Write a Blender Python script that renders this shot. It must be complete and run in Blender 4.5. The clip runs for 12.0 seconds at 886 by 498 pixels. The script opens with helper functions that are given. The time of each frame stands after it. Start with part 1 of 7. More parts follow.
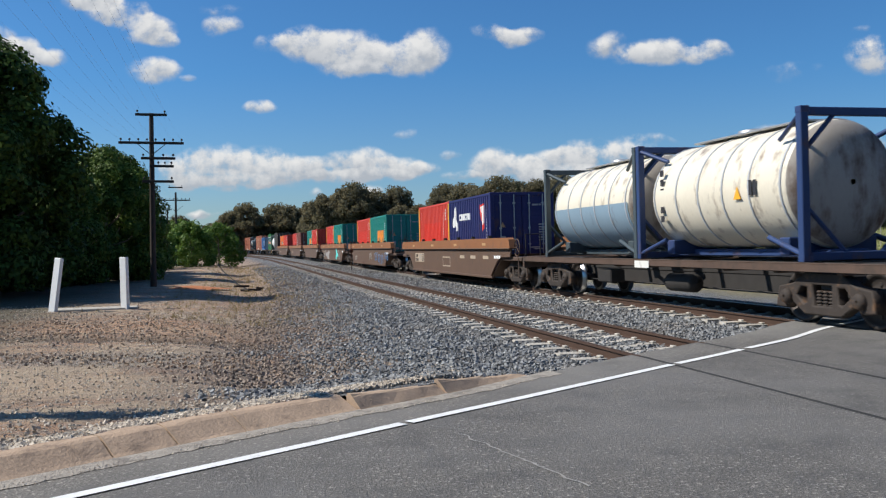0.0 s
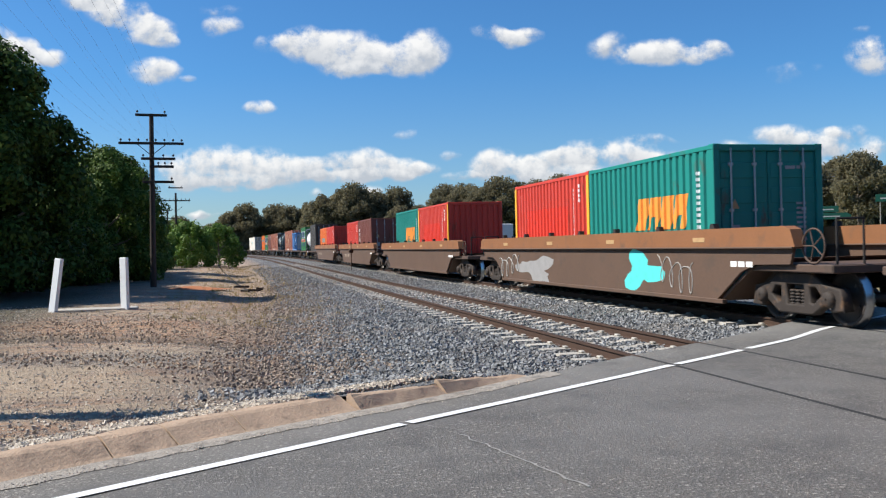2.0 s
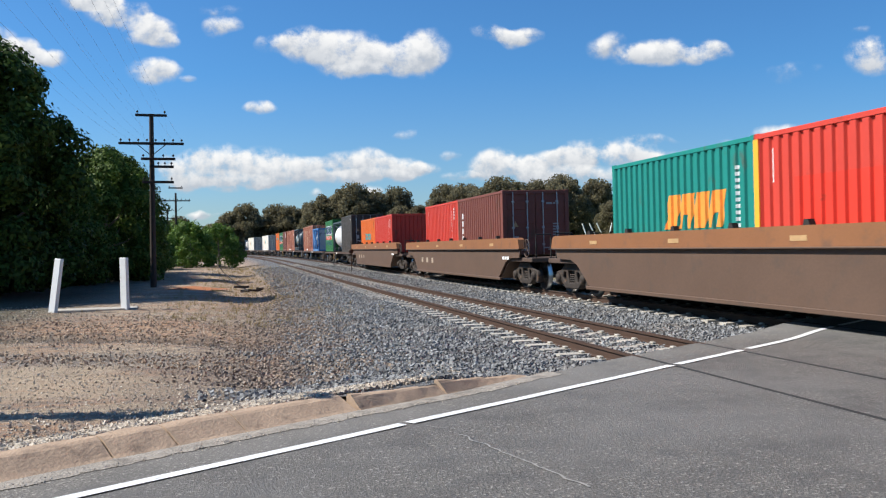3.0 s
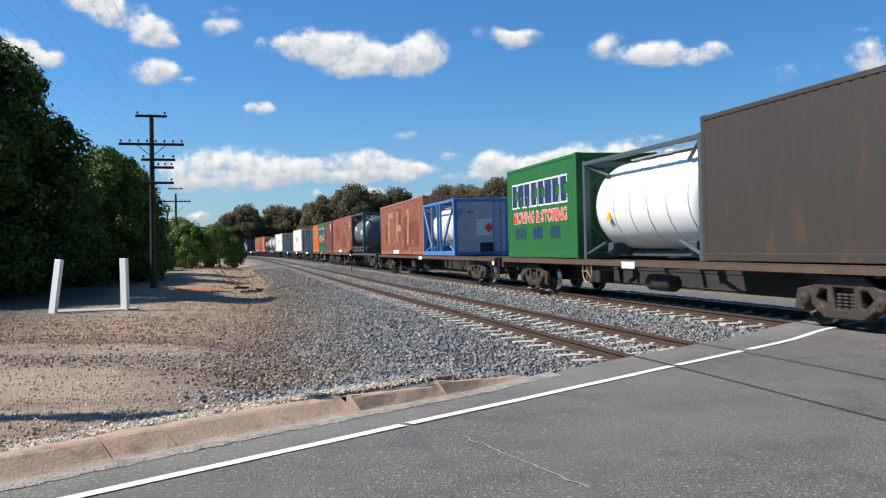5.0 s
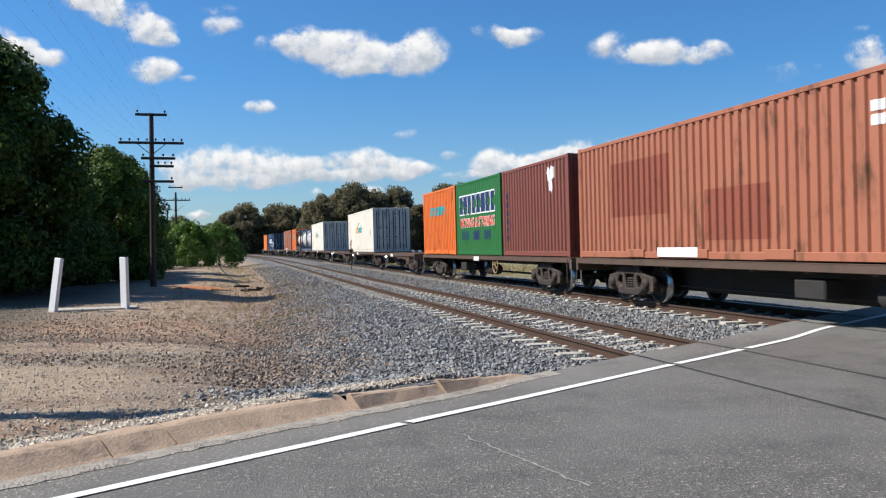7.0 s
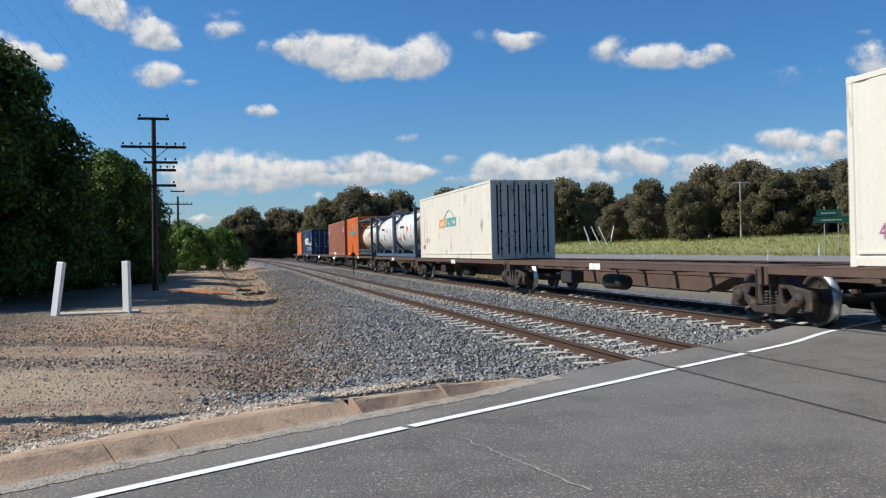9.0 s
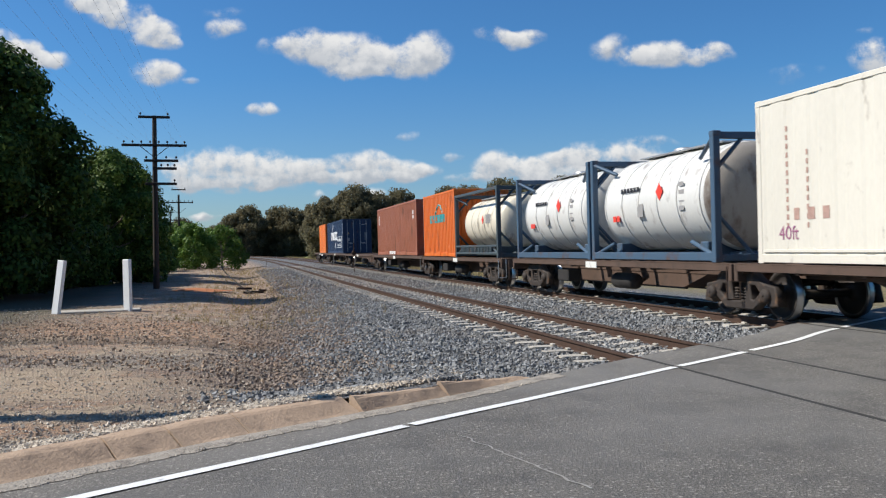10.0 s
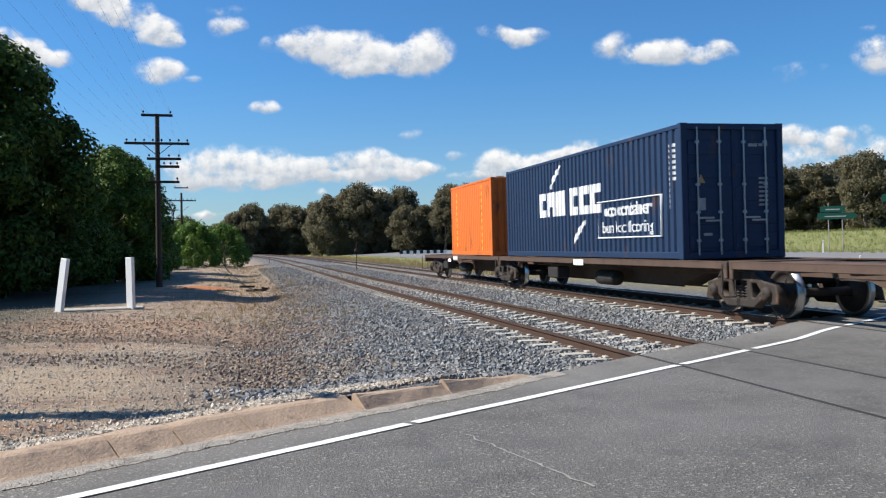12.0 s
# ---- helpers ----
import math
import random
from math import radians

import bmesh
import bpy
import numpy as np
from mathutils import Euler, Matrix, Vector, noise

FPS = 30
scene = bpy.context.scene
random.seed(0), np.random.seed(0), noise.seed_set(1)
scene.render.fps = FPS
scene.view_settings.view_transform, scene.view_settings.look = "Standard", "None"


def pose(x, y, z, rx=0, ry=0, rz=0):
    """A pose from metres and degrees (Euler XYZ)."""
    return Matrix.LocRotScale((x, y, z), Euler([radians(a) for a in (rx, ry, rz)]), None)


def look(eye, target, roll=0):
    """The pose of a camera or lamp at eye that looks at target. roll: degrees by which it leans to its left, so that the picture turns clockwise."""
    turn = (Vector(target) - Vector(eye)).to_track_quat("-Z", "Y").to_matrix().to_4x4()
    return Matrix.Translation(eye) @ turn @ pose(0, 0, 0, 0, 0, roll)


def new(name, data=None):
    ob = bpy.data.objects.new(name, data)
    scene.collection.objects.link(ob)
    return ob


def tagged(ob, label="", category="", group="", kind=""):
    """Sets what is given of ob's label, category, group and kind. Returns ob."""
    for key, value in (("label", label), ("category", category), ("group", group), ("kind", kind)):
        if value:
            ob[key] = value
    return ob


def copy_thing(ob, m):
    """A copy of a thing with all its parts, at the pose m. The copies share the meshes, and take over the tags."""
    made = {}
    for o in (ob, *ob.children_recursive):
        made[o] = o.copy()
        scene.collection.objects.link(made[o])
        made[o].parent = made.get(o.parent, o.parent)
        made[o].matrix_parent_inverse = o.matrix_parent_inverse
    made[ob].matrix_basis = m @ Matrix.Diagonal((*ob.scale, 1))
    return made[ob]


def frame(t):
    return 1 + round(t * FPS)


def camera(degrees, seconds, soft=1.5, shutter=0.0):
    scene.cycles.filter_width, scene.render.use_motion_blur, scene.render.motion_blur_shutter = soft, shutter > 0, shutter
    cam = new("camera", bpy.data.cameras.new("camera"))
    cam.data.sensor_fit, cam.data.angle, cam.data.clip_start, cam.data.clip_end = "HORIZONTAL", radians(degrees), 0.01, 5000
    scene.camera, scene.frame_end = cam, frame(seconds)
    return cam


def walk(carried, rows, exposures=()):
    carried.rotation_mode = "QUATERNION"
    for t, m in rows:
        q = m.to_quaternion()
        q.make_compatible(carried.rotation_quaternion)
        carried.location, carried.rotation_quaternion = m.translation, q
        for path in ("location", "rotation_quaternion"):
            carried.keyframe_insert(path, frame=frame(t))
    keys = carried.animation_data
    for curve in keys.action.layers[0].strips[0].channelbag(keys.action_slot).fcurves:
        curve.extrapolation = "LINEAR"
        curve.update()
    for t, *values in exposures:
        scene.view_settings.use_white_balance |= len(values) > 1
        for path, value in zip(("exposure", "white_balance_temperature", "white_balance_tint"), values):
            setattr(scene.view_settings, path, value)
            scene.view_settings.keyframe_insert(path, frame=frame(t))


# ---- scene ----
# Axes: +y runs along the railway away from the eye, z = 0 is the road surface at the crossing.
EYE_Z = 1.5
SPEED = 28.72
cam = camera(53.42, 12.0, soft=1.2, shutter=0.04)


def aim(yaw, pitch, roll=1.15):
    y, p = radians(yaw), radians(pitch)
    way = Vector((math.sin(y) * math.cos(p), math.cos(y) * math.cos(p), math.sin(p)))
    return look((0, 0, EYE_Z), Vector((0, 0, EYE_Z)) + way * 10, -roll)


walk(cam, [(0.0, aim(13.69, -0.22)), (0.8, aim(13.69, -0.20)), (3.0, aim(13.69, -0.18)), (5.0, aim(13.69, -0.13)),
           (6.0, aim(13.69, -0.18)), (7.0, aim(13.69, -0.22)), (9.0, aim(13.57, 0.04)), (9.5, aim(13.57, 0.02)),
           (10.0, aim(13.52, -0.07)), (10.5, aim(13.48, -0.13)), (11.0, aim(13.38, -0.19)), (11.5, aim(13.41, -0.22)),
           (12.0, aim(13.35, -0.19))],
     exposures=[(0, 0.26), (0.5, 0.44), (1.0, 0.50), (2.0, 0.53), (7.0, 0.52), (9.0, 0.29), (9.5, 0.34), (10.0, 0.29), (10.5, 0.33), (11.0, 0.40), (11.5, 0.51), (12.0, 0.56)])

# ---- sky, clouds and sun ----
SUN_WAY = Vector((-0.68, 0.20, 0.70)).normalized()
sun = new("sun", bpy.data.lights.new("sun", "SUN"))
sun.data.energy, sun.data.angle, sun.data.color = 5.0, radians(0.5), (1.0, 0.95, 0.87)
sun.matrix_world = look(SUN_WAY * 50, (0, 0, 0))


def math_node(nt, op, a, b=None, c=None, clamp=False):
    n = nt.nodes.new("ShaderNodeMath")
    n.operation, n.use_clamp = op, clamp
    for i, v in enumerate((a, b, c)):
        if v is None:
            continue
        if isinstance(v, (int, float)):
            n.inputs[i].default_value = v
        else:
            nt.links.new(v, n.inputs[i])
    return n.outputs[0]


def noise_node(nt, vec, scale, detail=4.0, rough=0.55):
    n = nt.nodes.new("ShaderNodeTexNoise")
    n.inputs["Scale"].default_value, n.inputs["Detail"].default_value, n.inputs["Roughness"].default_value = scale, detail, rough
    if vec is not None:
        nt.links.new(vec, n.inputs["Vector"])
    return n.outputs["Fac"]


def mix_node(nt, fac, a, b, blend="MIX"):
    n = nt.nodes.new("ShaderNodeMix")
    n.data_type, n.blend_type = "RGBA", blend
    for i, v in ((0, fac), (6, a), (7, b)):
        if isinstance(v, (int, float)):
            n.inputs[i].default_value = v
        elif isinstance(v, tuple):
            n.inputs[i].default_value = (*v[:3], 1)
        else:
            nt.links.new(v, n.inputs[i])
    return n.outputs[2]


# cumulus lobes: bearing and height on a flat chart of the sky, half width, half height, thickness
HIGH_WEST = [(-0.391, 0.287, 0.039, 0.015, 1), (-0.359, 0.271, 0.039, 0.019, 1), (-0.330, 0.254, 0.037, 0.018, 1), (-0.311, 0.243, 0.022, 0.010, 0.8),
             (-0.324, 0.209, 0.040, 0.018, 1), (-0.281, 0.199, 0.015, 0.006, 0.35), (-0.517, 0.248, 0.039, 0.019, 1), (-0.484, 0.232, 0.039, 0.018, 1),
             (-0.450, 0.223, 0.033, 0.014, 0.9), (-0.250, 0.274, 0.026, 0.007, 0.4), (-0.249, 0.258, 0.023, 0.012, 0.7), (-0.205, 0.163, 0.024, 0.007, 0.75)]
HIGH_MID = [(-0.189, 0.235, 0.028, 0.014, 0.55), (-0.152, 0.233, 0.042, 0.024, 1), (-0.104, 0.225, 0.054, 0.030, 1), (-0.056, 0.217, 0.054, 0.022, 1),
            (-0.022, 0.221, 0.040, 0.027, 1), (-0.088, 0.204, 0.045, 0.010, 0.6), (0.059, 0.241, 0.032, 0.012, 0.8), (0.092, 0.237, 0.032, 0.014, 0.9),
            (0.187, 0.226, 0.033, 0.018, 0.6), (0.223, 0.211, 0.033, 0.012, 0.7), (0.268, 0.214, 0.055, 0.019, 1), (0.297, 0.211, 0.030, 0.014, 0.8),
            (0.400, 0.189, 0.037, 0.011, 0.35), (0.492, 0.207, 0.042, 0.024, 1), (0.478, 0.237, 0.013, 0.006, 0.3), (-0.042, 0.126, 0.015, 0.006, 0.4)]
BANK_WEST = [(-0.289, 0.092, 0.040, 0.027, 1), (-0.250, 0.099, 0.039, 0.026, 1), (-0.205, 0.096, 0.042, 0.027, 1), (-0.175, 0.088, 0.031, 0.022, 0.9),
             (-0.238, 0.080, 0.083, 0.013, 0.9), (-0.142, 0.087, 0.030, 0.019, 0.8), (-0.089, 0.094, 0.039, 0.023, 1), (-0.052, 0.087, 0.042, 0.017, 0.9),
             (-0.019, 0.089, 0.024, 0.010, 0.7), (-0.091, 0.079, 0.077, 0.009, 0.7), (0.012, 0.103, 0.014, 0.006, 0.45), (0.020, 0.079, 0.026, 0.008, 0.5),
             (-0.146, 0.061, 0.014, 0.006, 0.5), (-0.092, 0.061, 0.030, 0.009, 0.8), (-0.271, 0.042, 0.022, 0.005, 0.7)]
BANK_EAST = [(0.057, 0.091, 0.033, 0.023, 1), (0.092, 0.085, 0.039, 0.022, 1), (0.131, 0.090, 0.045, 0.023, 1), (0.166, 0.101, 0.040, 0.018, 0.9),
             (0.147, 0.075, 0.077, 0.014, 0.8), (0.218, 0.098, 0.045, 0.023, 0.9), (0.244, 0.118, 0.032, 0.007, 0.5), (0.269, 0.087, 0.051, 0.023, 0.9),
             (0.327, 0.092, 0.045, 0.027, 1), (0.388, 0.120, 0.039, 0.017, 0.8), (0.384, 0.086, 0.051, 0.023, 0.9), (0.431, 0.109, 0.039, 0.019, 0.9),
             (0.462, 0.119, 0.033, 0.009, 0.5), (0.490, 0.102, 0.032, 0.015, 0.7), (0.461, 0.078, 0.051, 0.015, 0.8)]
world = bpy.data.worlds.new("sky")
scene.world = world
world.use_nodes = True
wn = world.node_tree
wn.nodes.clear()
sky = wn.nodes.new("ShaderNodeTexSky")
sky.sky_type, sky.sun_disc = "NISHITA", False
sky.sun_elevation, sky.sun_rotation = math.asin(SUN_WAY.z), math.atan2(SUN_WAY.x, SUN_WAY.y)
sky.air_density, sky.dust_density, sky.ozone_density, sky.altitude = 1.0, 0.6, 3.0, 200
coord = wn.nodes.new("ShaderNodeTexCoord").outputs["Generated"]
turned = wn.nodes.new("ShaderNodeVectorRotate")
turned.rotation_type = "Z_AXIS"
turned.inputs["Angle"].default_value = radians(13.69)
wn.links.new(coord, turned.inputs["Vector"])
sep = wn.nodes.new("ShaderNodeSeparateXYZ")
wn.links.new(turned.outputs[0], sep.inputs[0])
ahead = math_node(wn, "MAXIMUM", sep.outputs[1], 0.05)
cu, cv = math_node(wn, "DIVIDE", sep.outputs[0], ahead), math_node(wn, "DIVIDE", sep.outputs[2], ahead)
comb = wn.nodes.new("ShaderNodeCombineXYZ")
wn.links.new(cu, comb.inputs[0]), wn.links.new(cv, comb.inputs[1])
chart = comb.outputs[0]
puff, wisp = noise_node(wn, chart, 30, 8.0, 0.62), noise_node(wn, chart, 9, 3.0, 0.5)
bulge = noise_node(wn, chart, 60, 3.0, 0.5)
drift = wn.nodes.new("ShaderNodeTexNoise")
drift.inputs["Scale"].default_value, drift.inputs["Detail"].default_value = 16, 3.0
wn.links.new(chart, drift.inputs["Vector"])


def vec_node(op, a, b, c=None):
    n = wn.nodes.new("ShaderNodeVectorMath")
    n.operation = op
    for k_, v_ in enumerate((a, b, c)):
        if v_ is None:
            continue
        if isinstance(v_, tuple):
            n.inputs[k_].default_value = v_
        else:
            wn.links.new(v_, n.inputs[k_])
    return n


bent = vec_node("MULTIPLY_ADD", vec_node("SUBTRACT", drift.outputs["Color"], (0.5, 0.5, 0.5)).outputs[0], (0.05, 0.03, 0), chart).outputs[0]
cover, level = 0.0, 0.0
for u0, v0, a, b, w in HIGH_WEST + HIGH_MID + BANK_WEST + BANK_EAST:
    local = vec_node("MULTIPLY_ADD", bent, (1 / a, 1 / b, 0), (-u0 / a, -v0 / b, 0)).outputs[0]
    inside = math_node(wn, "SUBTRACT", 1.0, vec_node("DOT_PRODUCT", local, local).outputs["Value"], clamp=True)
    rel = wn.nodes.new("ShaderNodeSeparateXYZ")
    wn.links.new(local, rel.inputs[0])
    level = math_node(wn, "MULTIPLY_ADD", inside, rel.outputs[1], level)
    cover = math_node(wn, "MULTIPLY_ADD", inside, w, cover)
level = math_node(wn, "DIVIDE", level, math_node(wn, "MAXIMUM", cover, 0.05))
# ragged where thin, solid in the middle
thick = math_node(wn, "MINIMUM", cover, 1.0)
torn = math_node(wn, "ADD", math_node(wn, "MULTIPLY", math_node(wn, "SUBTRACT", puff, 0.5), 3.3), math_node(wn, "MULTIPLY", math_node(wn, "SUBTRACT", wisp, 0.5), 1.2))
dens = math_node(wn, "MULTIPLY_ADD", torn, math_node(wn, "MULTIPLY", thick, 1.6, clamp=True), thick)
ramp = wn.nodes.new("ShaderNodeMapRange")
ramp.interpolation_type = "SMOOTHSTEP"
ramp.inputs["From Min"].default_value, ramp.inputs["From Max"].default_value = 0.05, 1.05
wn.links.new(dens, ramp.inputs["Value"])
facing = math_node(wn, "GREATER_THAN", sep.outputs[1], 0.1)
fac = math_node(wn, "MULTIPLY", math_node(wn, "MULTIPLY", ramp.outputs[0], 0.96), facing)
# lumps in the clouds: bright tops towards the sun, grey flat bases
lump = math_node(wn, "SUBTRACT", puff, noise_node(wn, vec_node("ADD", chart, (-0.005, 0.012, 0)).outputs[0], 30, 8.0, 0.62))
core = wn.nodes.new("ShaderNodeMapRange")
core.inputs["From Min"].default_value, core.inputs["From Max"].default_value = -0.16, 0.10
wn.links.new(lump, core.inputs["Value"])
shade = math_node(wn, "ADD", math_node(wn, "MULTIPLY", core.outputs[0], 0.50), math_node(wn, "MULTIPLY_ADD", level, 0.9, 0.16))
shade = math_node(wn, "ADD", shade, math_node(wn, "MULTIPLY", math_node(wn, "SUBTRACT", bulge, 0.5), 0.35), clamp=True)
cloud_col = mix_node(wn, shade, (5.8, 6.25, 6.9), (10.7, 10.65, 10.5))
height = wn.nodes.new("ShaderNodeMapRange")
height.inputs["From Min"].default_value, height.inputs["From Max"].default_value = 0.02, 0.2
wn.links.new(cv, height.inputs["Value"])
tint = mix_node(wn, 1.0, sky.outputs[0], mix_node(wn, height.outputs[0], (0.84, 1.08, 1.35), (0.52, 1.03, 1.46)), "MULTIPLY")
bg = wn.nodes.new("ShaderNodeBackground")
bg.inputs["Strength"].default_value = 0.064
wn.links.new(mix_node(wn, fac, tint, cloud_col), bg.inputs["Color"])
wo = wn.nodes.new("ShaderNodeOutputWorld")
wn.links.new(bg.outputs[0], wo.inputs["Surface"])


# ---- materials ----
def mat(name, col, rough=0.6, metal=0.0, var=0.25, scale=3.0, fine=40.0, bump=0.1, dist=0.01, stain=None, stain_amt=0.0,
        stain_scale=1.2, per=0.0, stretch=(1, 1, 1)):
    """Two scales of tone, an optional stain colour, fine relief; per: spread of tone from piece to piece."""
    m = bpy.data.materials.new(name)
    m.use_nodes = True
    nt = m.node_tree
    b = nt.nodes["Principled BSDF"]
    tc = nt.nodes.new("ShaderNodeTexCoord").outputs["Object"]
    mp = nt.nodes.new("ShaderNodeMapping")
    mp.inputs["Scale"].default_value = stretch
    nt.links.new(tc, mp.inputs["Vector"])
    vec = mp.outputs[0]
    big, small = noise_node(nt, vec, scale, 5), noise_node(nt, vec, fine, 3, 0.6)
    tone = math_node(nt, "ADD", math_node(nt, "MULTIPLY", math_node(nt, "SUBTRACT", big, 0.5), 2.2 * var),
                     math_node(nt, "MULTIPLY", math_node(nt, "SUBTRACT", small, 0.5), 1.6 * var))
    tone = math_node(nt, "ADD", tone, 1.0)
    if per:
        info = nt.nodes.new("ShaderNodeObjectInfo").outputs["Random"]
        tone = math_node(nt, "ADD", tone, math_node(nt, "MULTIPLY", math_node(nt, "SUBTRACT", info, 0.5), per))
    grey = nt.nodes.new("ShaderNodeCombineColor")
    for i in range(3):
        nt.links.new(tone, grey.inputs[i])
    out = mix_node(nt, 1.0, col, grey.outputs[0], "MULTIPLY")
    if stain:
        sn = noise_node(nt, vec, stain_scale, 8, 0.65)
        mr = nt.nodes.new("ShaderNodeMapRange")
        mr.inputs["From Min"].default_value, mr.inputs["From Max"].default_value = 0.62 - 0.25 * stain_amt, 0.78 - 0.18 * stain_amt
        nt.links.new(sn, mr.inputs["Value"])
        out = mix_node(nt, mr.outputs[0], out, stain)
    nt.links.new(out, b.inputs["Base Color"])
    b.inputs["Roughness"].default_value, b.inputs["Metallic"].default_value = rough, metal
    b.inputs["Specular IOR Level"].default_value = 0.35
    if bump:
        bn = nt.nodes.new("ShaderNodeBump")
        bn.inputs["Strength"].default_value, bn.inputs["Distance"].default_value = bump, dist
        nt.links.new(small, bn.inputs["Height"])
        nt.links.new(bn.outputs[0], b.inputs["Normal"])
    return m


def paint(name, col, rust=0.35, rough=0.5):
    return mat(name, col, rough, 0.0, 0.10, 0.8, 18, 0.08, 0.004, (0.11, 0.055, 0.03), rust, 2.2, stretch=(1, 1, 0.45))




def asphalt_material():
    """Worn bitumen: pale and dark chips, patches, faint tyre polish along the road."""
    m = bpy.data.materials.new("asphalt")
    m.use_nodes = True
    nt = m.node_tree
    b = nt.nodes["Principled BSDF"]
    pos = nt.nodes.new("ShaderNodeTexCoord").outputs["Object"]
    grain, chip, patch, broad = noise_node(nt, pos, 60, 3, 0.75), noise_node(nt, pos, 26, 3, 0.75), noise_node(nt, pos, 1.7, 6, 0.6), noise_node(nt, pos, 0.35, 3)

    def span(v, lo, hi):
        r = nt.nodes.new("ShaderNodeMapRange")
        r.inputs["From Min"].default_value, r.inputs["From Max"].default_value = lo, hi
        nt.links.new(v, r.inputs["Value"])
        return r.outputs[0]

    col = mix_node(nt, span(grain, 0.36, 0.64), (0.048, 0.044, 0.039), (0.212, 0.198, 0.176))
    col = mix_node(nt, math_node(nt, "MULTIPLY", span(chip, 0.585, 0.62), 0.8), col, (0.40, 0.375, 0.335))
    col = mix_node(nt, math_node(nt, "MULTIPLY", span(patch, 0.46, 0.66), 0.6), col, (0.070, 0.067, 0.064))
    col = mix_node(nt, math_node(nt, "MULTIPLY", span(broad, 0.42, 0.62), 0.55), col, (0.18, 0.172, 0.16))
    nt.links.new(col, b.inputs["Base Color"])
    b.inputs["Roughness"].default_value = 0.82
    bn = nt.nodes.new("ShaderNodeBump")
    bn.inputs["Strength"].default_value, bn.inputs["Distance"].default_value = 1.0, 0.016
    nt.links.new(math_node(nt, "ADD", grain, chip), bn.inputs["Height"])
    nt.links.new(bn.outputs[0], b.inputs["Normal"])
    return m


M_ASPH = asphalt_material()
M_LINE = mat("road_paint", (0.72, 0.72, 0.70), 0.6, 0, 0.12, 3, 60, 0.2, 0.004, (0.3, 0.3, 0.3), 0.18, 9)
M_KERB = mat("kerb_concrete", (0.41, 0.295, 0.205), 0.88, 0, 0.3, 2.2, 38, 0.6, 0.012, (0.20, 0.145, 0.105), 0.3, 5.0)
M_GUTTER = mat("gutter_grit", (0.33, 0.295, 0.25), 0.9, 0, 0.45, 4, 55, 0.9, 0.015, (0.16, 0.14, 0.12), 0.5, 7.0)
M_CONC = mat("sleeper_concrete", (0.40, 0.37, 0.32), 0.85, 0, 0.25, 3, 45, 0.3, 0.008, (0.2, 0.16, 0.12), 0.3, 4, per=0.3)
M_RAIL = mat("rail_rust", (0.070, 0.040, 0.027), 0.75, 0.2, 0.25, 4, 50, 0.25, 0.004)
M_RAILTOP = mat("rail_worn_top", (0.42, 0.40, 0.38), 0.3, 0.9, 0.15, 5, 60, 0.05, 0.002)
M_POST = mat("white_post_paint", (0.78, 0.78, 0.75), 0.55, 0, 0.06, 3, 30, 0.1, 0.004, (0.35, 0.30, 0.25), 0.15, 5)
M_POLE = mat("dark_pole_timber", (0.05, 0.04, 0.032), 0.85, 0, 0.3, 3, 30, 0.4, 0.01, stretch=(1, 1, 0.1))
M_BARK = mat("gum_bark", (0.22, 0.18, 0.14), 0.9, 0, 0.35, 2, 20, 0.5, 0.02, stretch=(1, 1, 0.2))
M_BOGIE = mat("bogie_steel", (0.048, 0.038, 0.032), 0.75, 0.2, 0.3, 4, 40, 0.3, 0.006, (0.16, 0.09, 0.05), 0.3, 4)
M_WHEEL = mat("wheel_steel", (0.07, 0.06, 0.055), 0.6, 0.5, 0.25, 6, 50, 0.15, 0.004)
M_TREAD = mat("wheel_tread", (0.42, 0.42, 0.42), 0.28, 1.0, 0.1, 6, 50, 0.05, 0.002)
M_DECK = mat("wagon_brown", (0.100, 0.064, 0.047), 0.7, 0.1, 0.25, 1.2, 30, 0.2, 0.005, (0.06, 0.045, 0.035), 0.45, 2.0)
M_WELL = mat("well_brown", (0.112, 0.068, 0.046), 0.66, 0, 0.2, 0.7, 22, 0.12, 0.005, (0.085, 0.06, 0.045), 0.3, 1.6, stretch=(1, 1, 0.5))
M_WTOP = mat("well_top_chord", (0.245, 0.105, 0.044), 0.62, 0, 0.16, 0.9, 25, 0.15, 0.005, (0.16, 0.085, 0.05), 0.3, 2.0)
M_DARK = mat("under_gear_dark", (0.035, 0.032, 0.03), 0.8, 0.2, 0.3, 4, 40, 0.2, 0.005)
M_WHITE = paint("white_panel", (0.72, 0.71, 0.66), 0.1, 0.5)


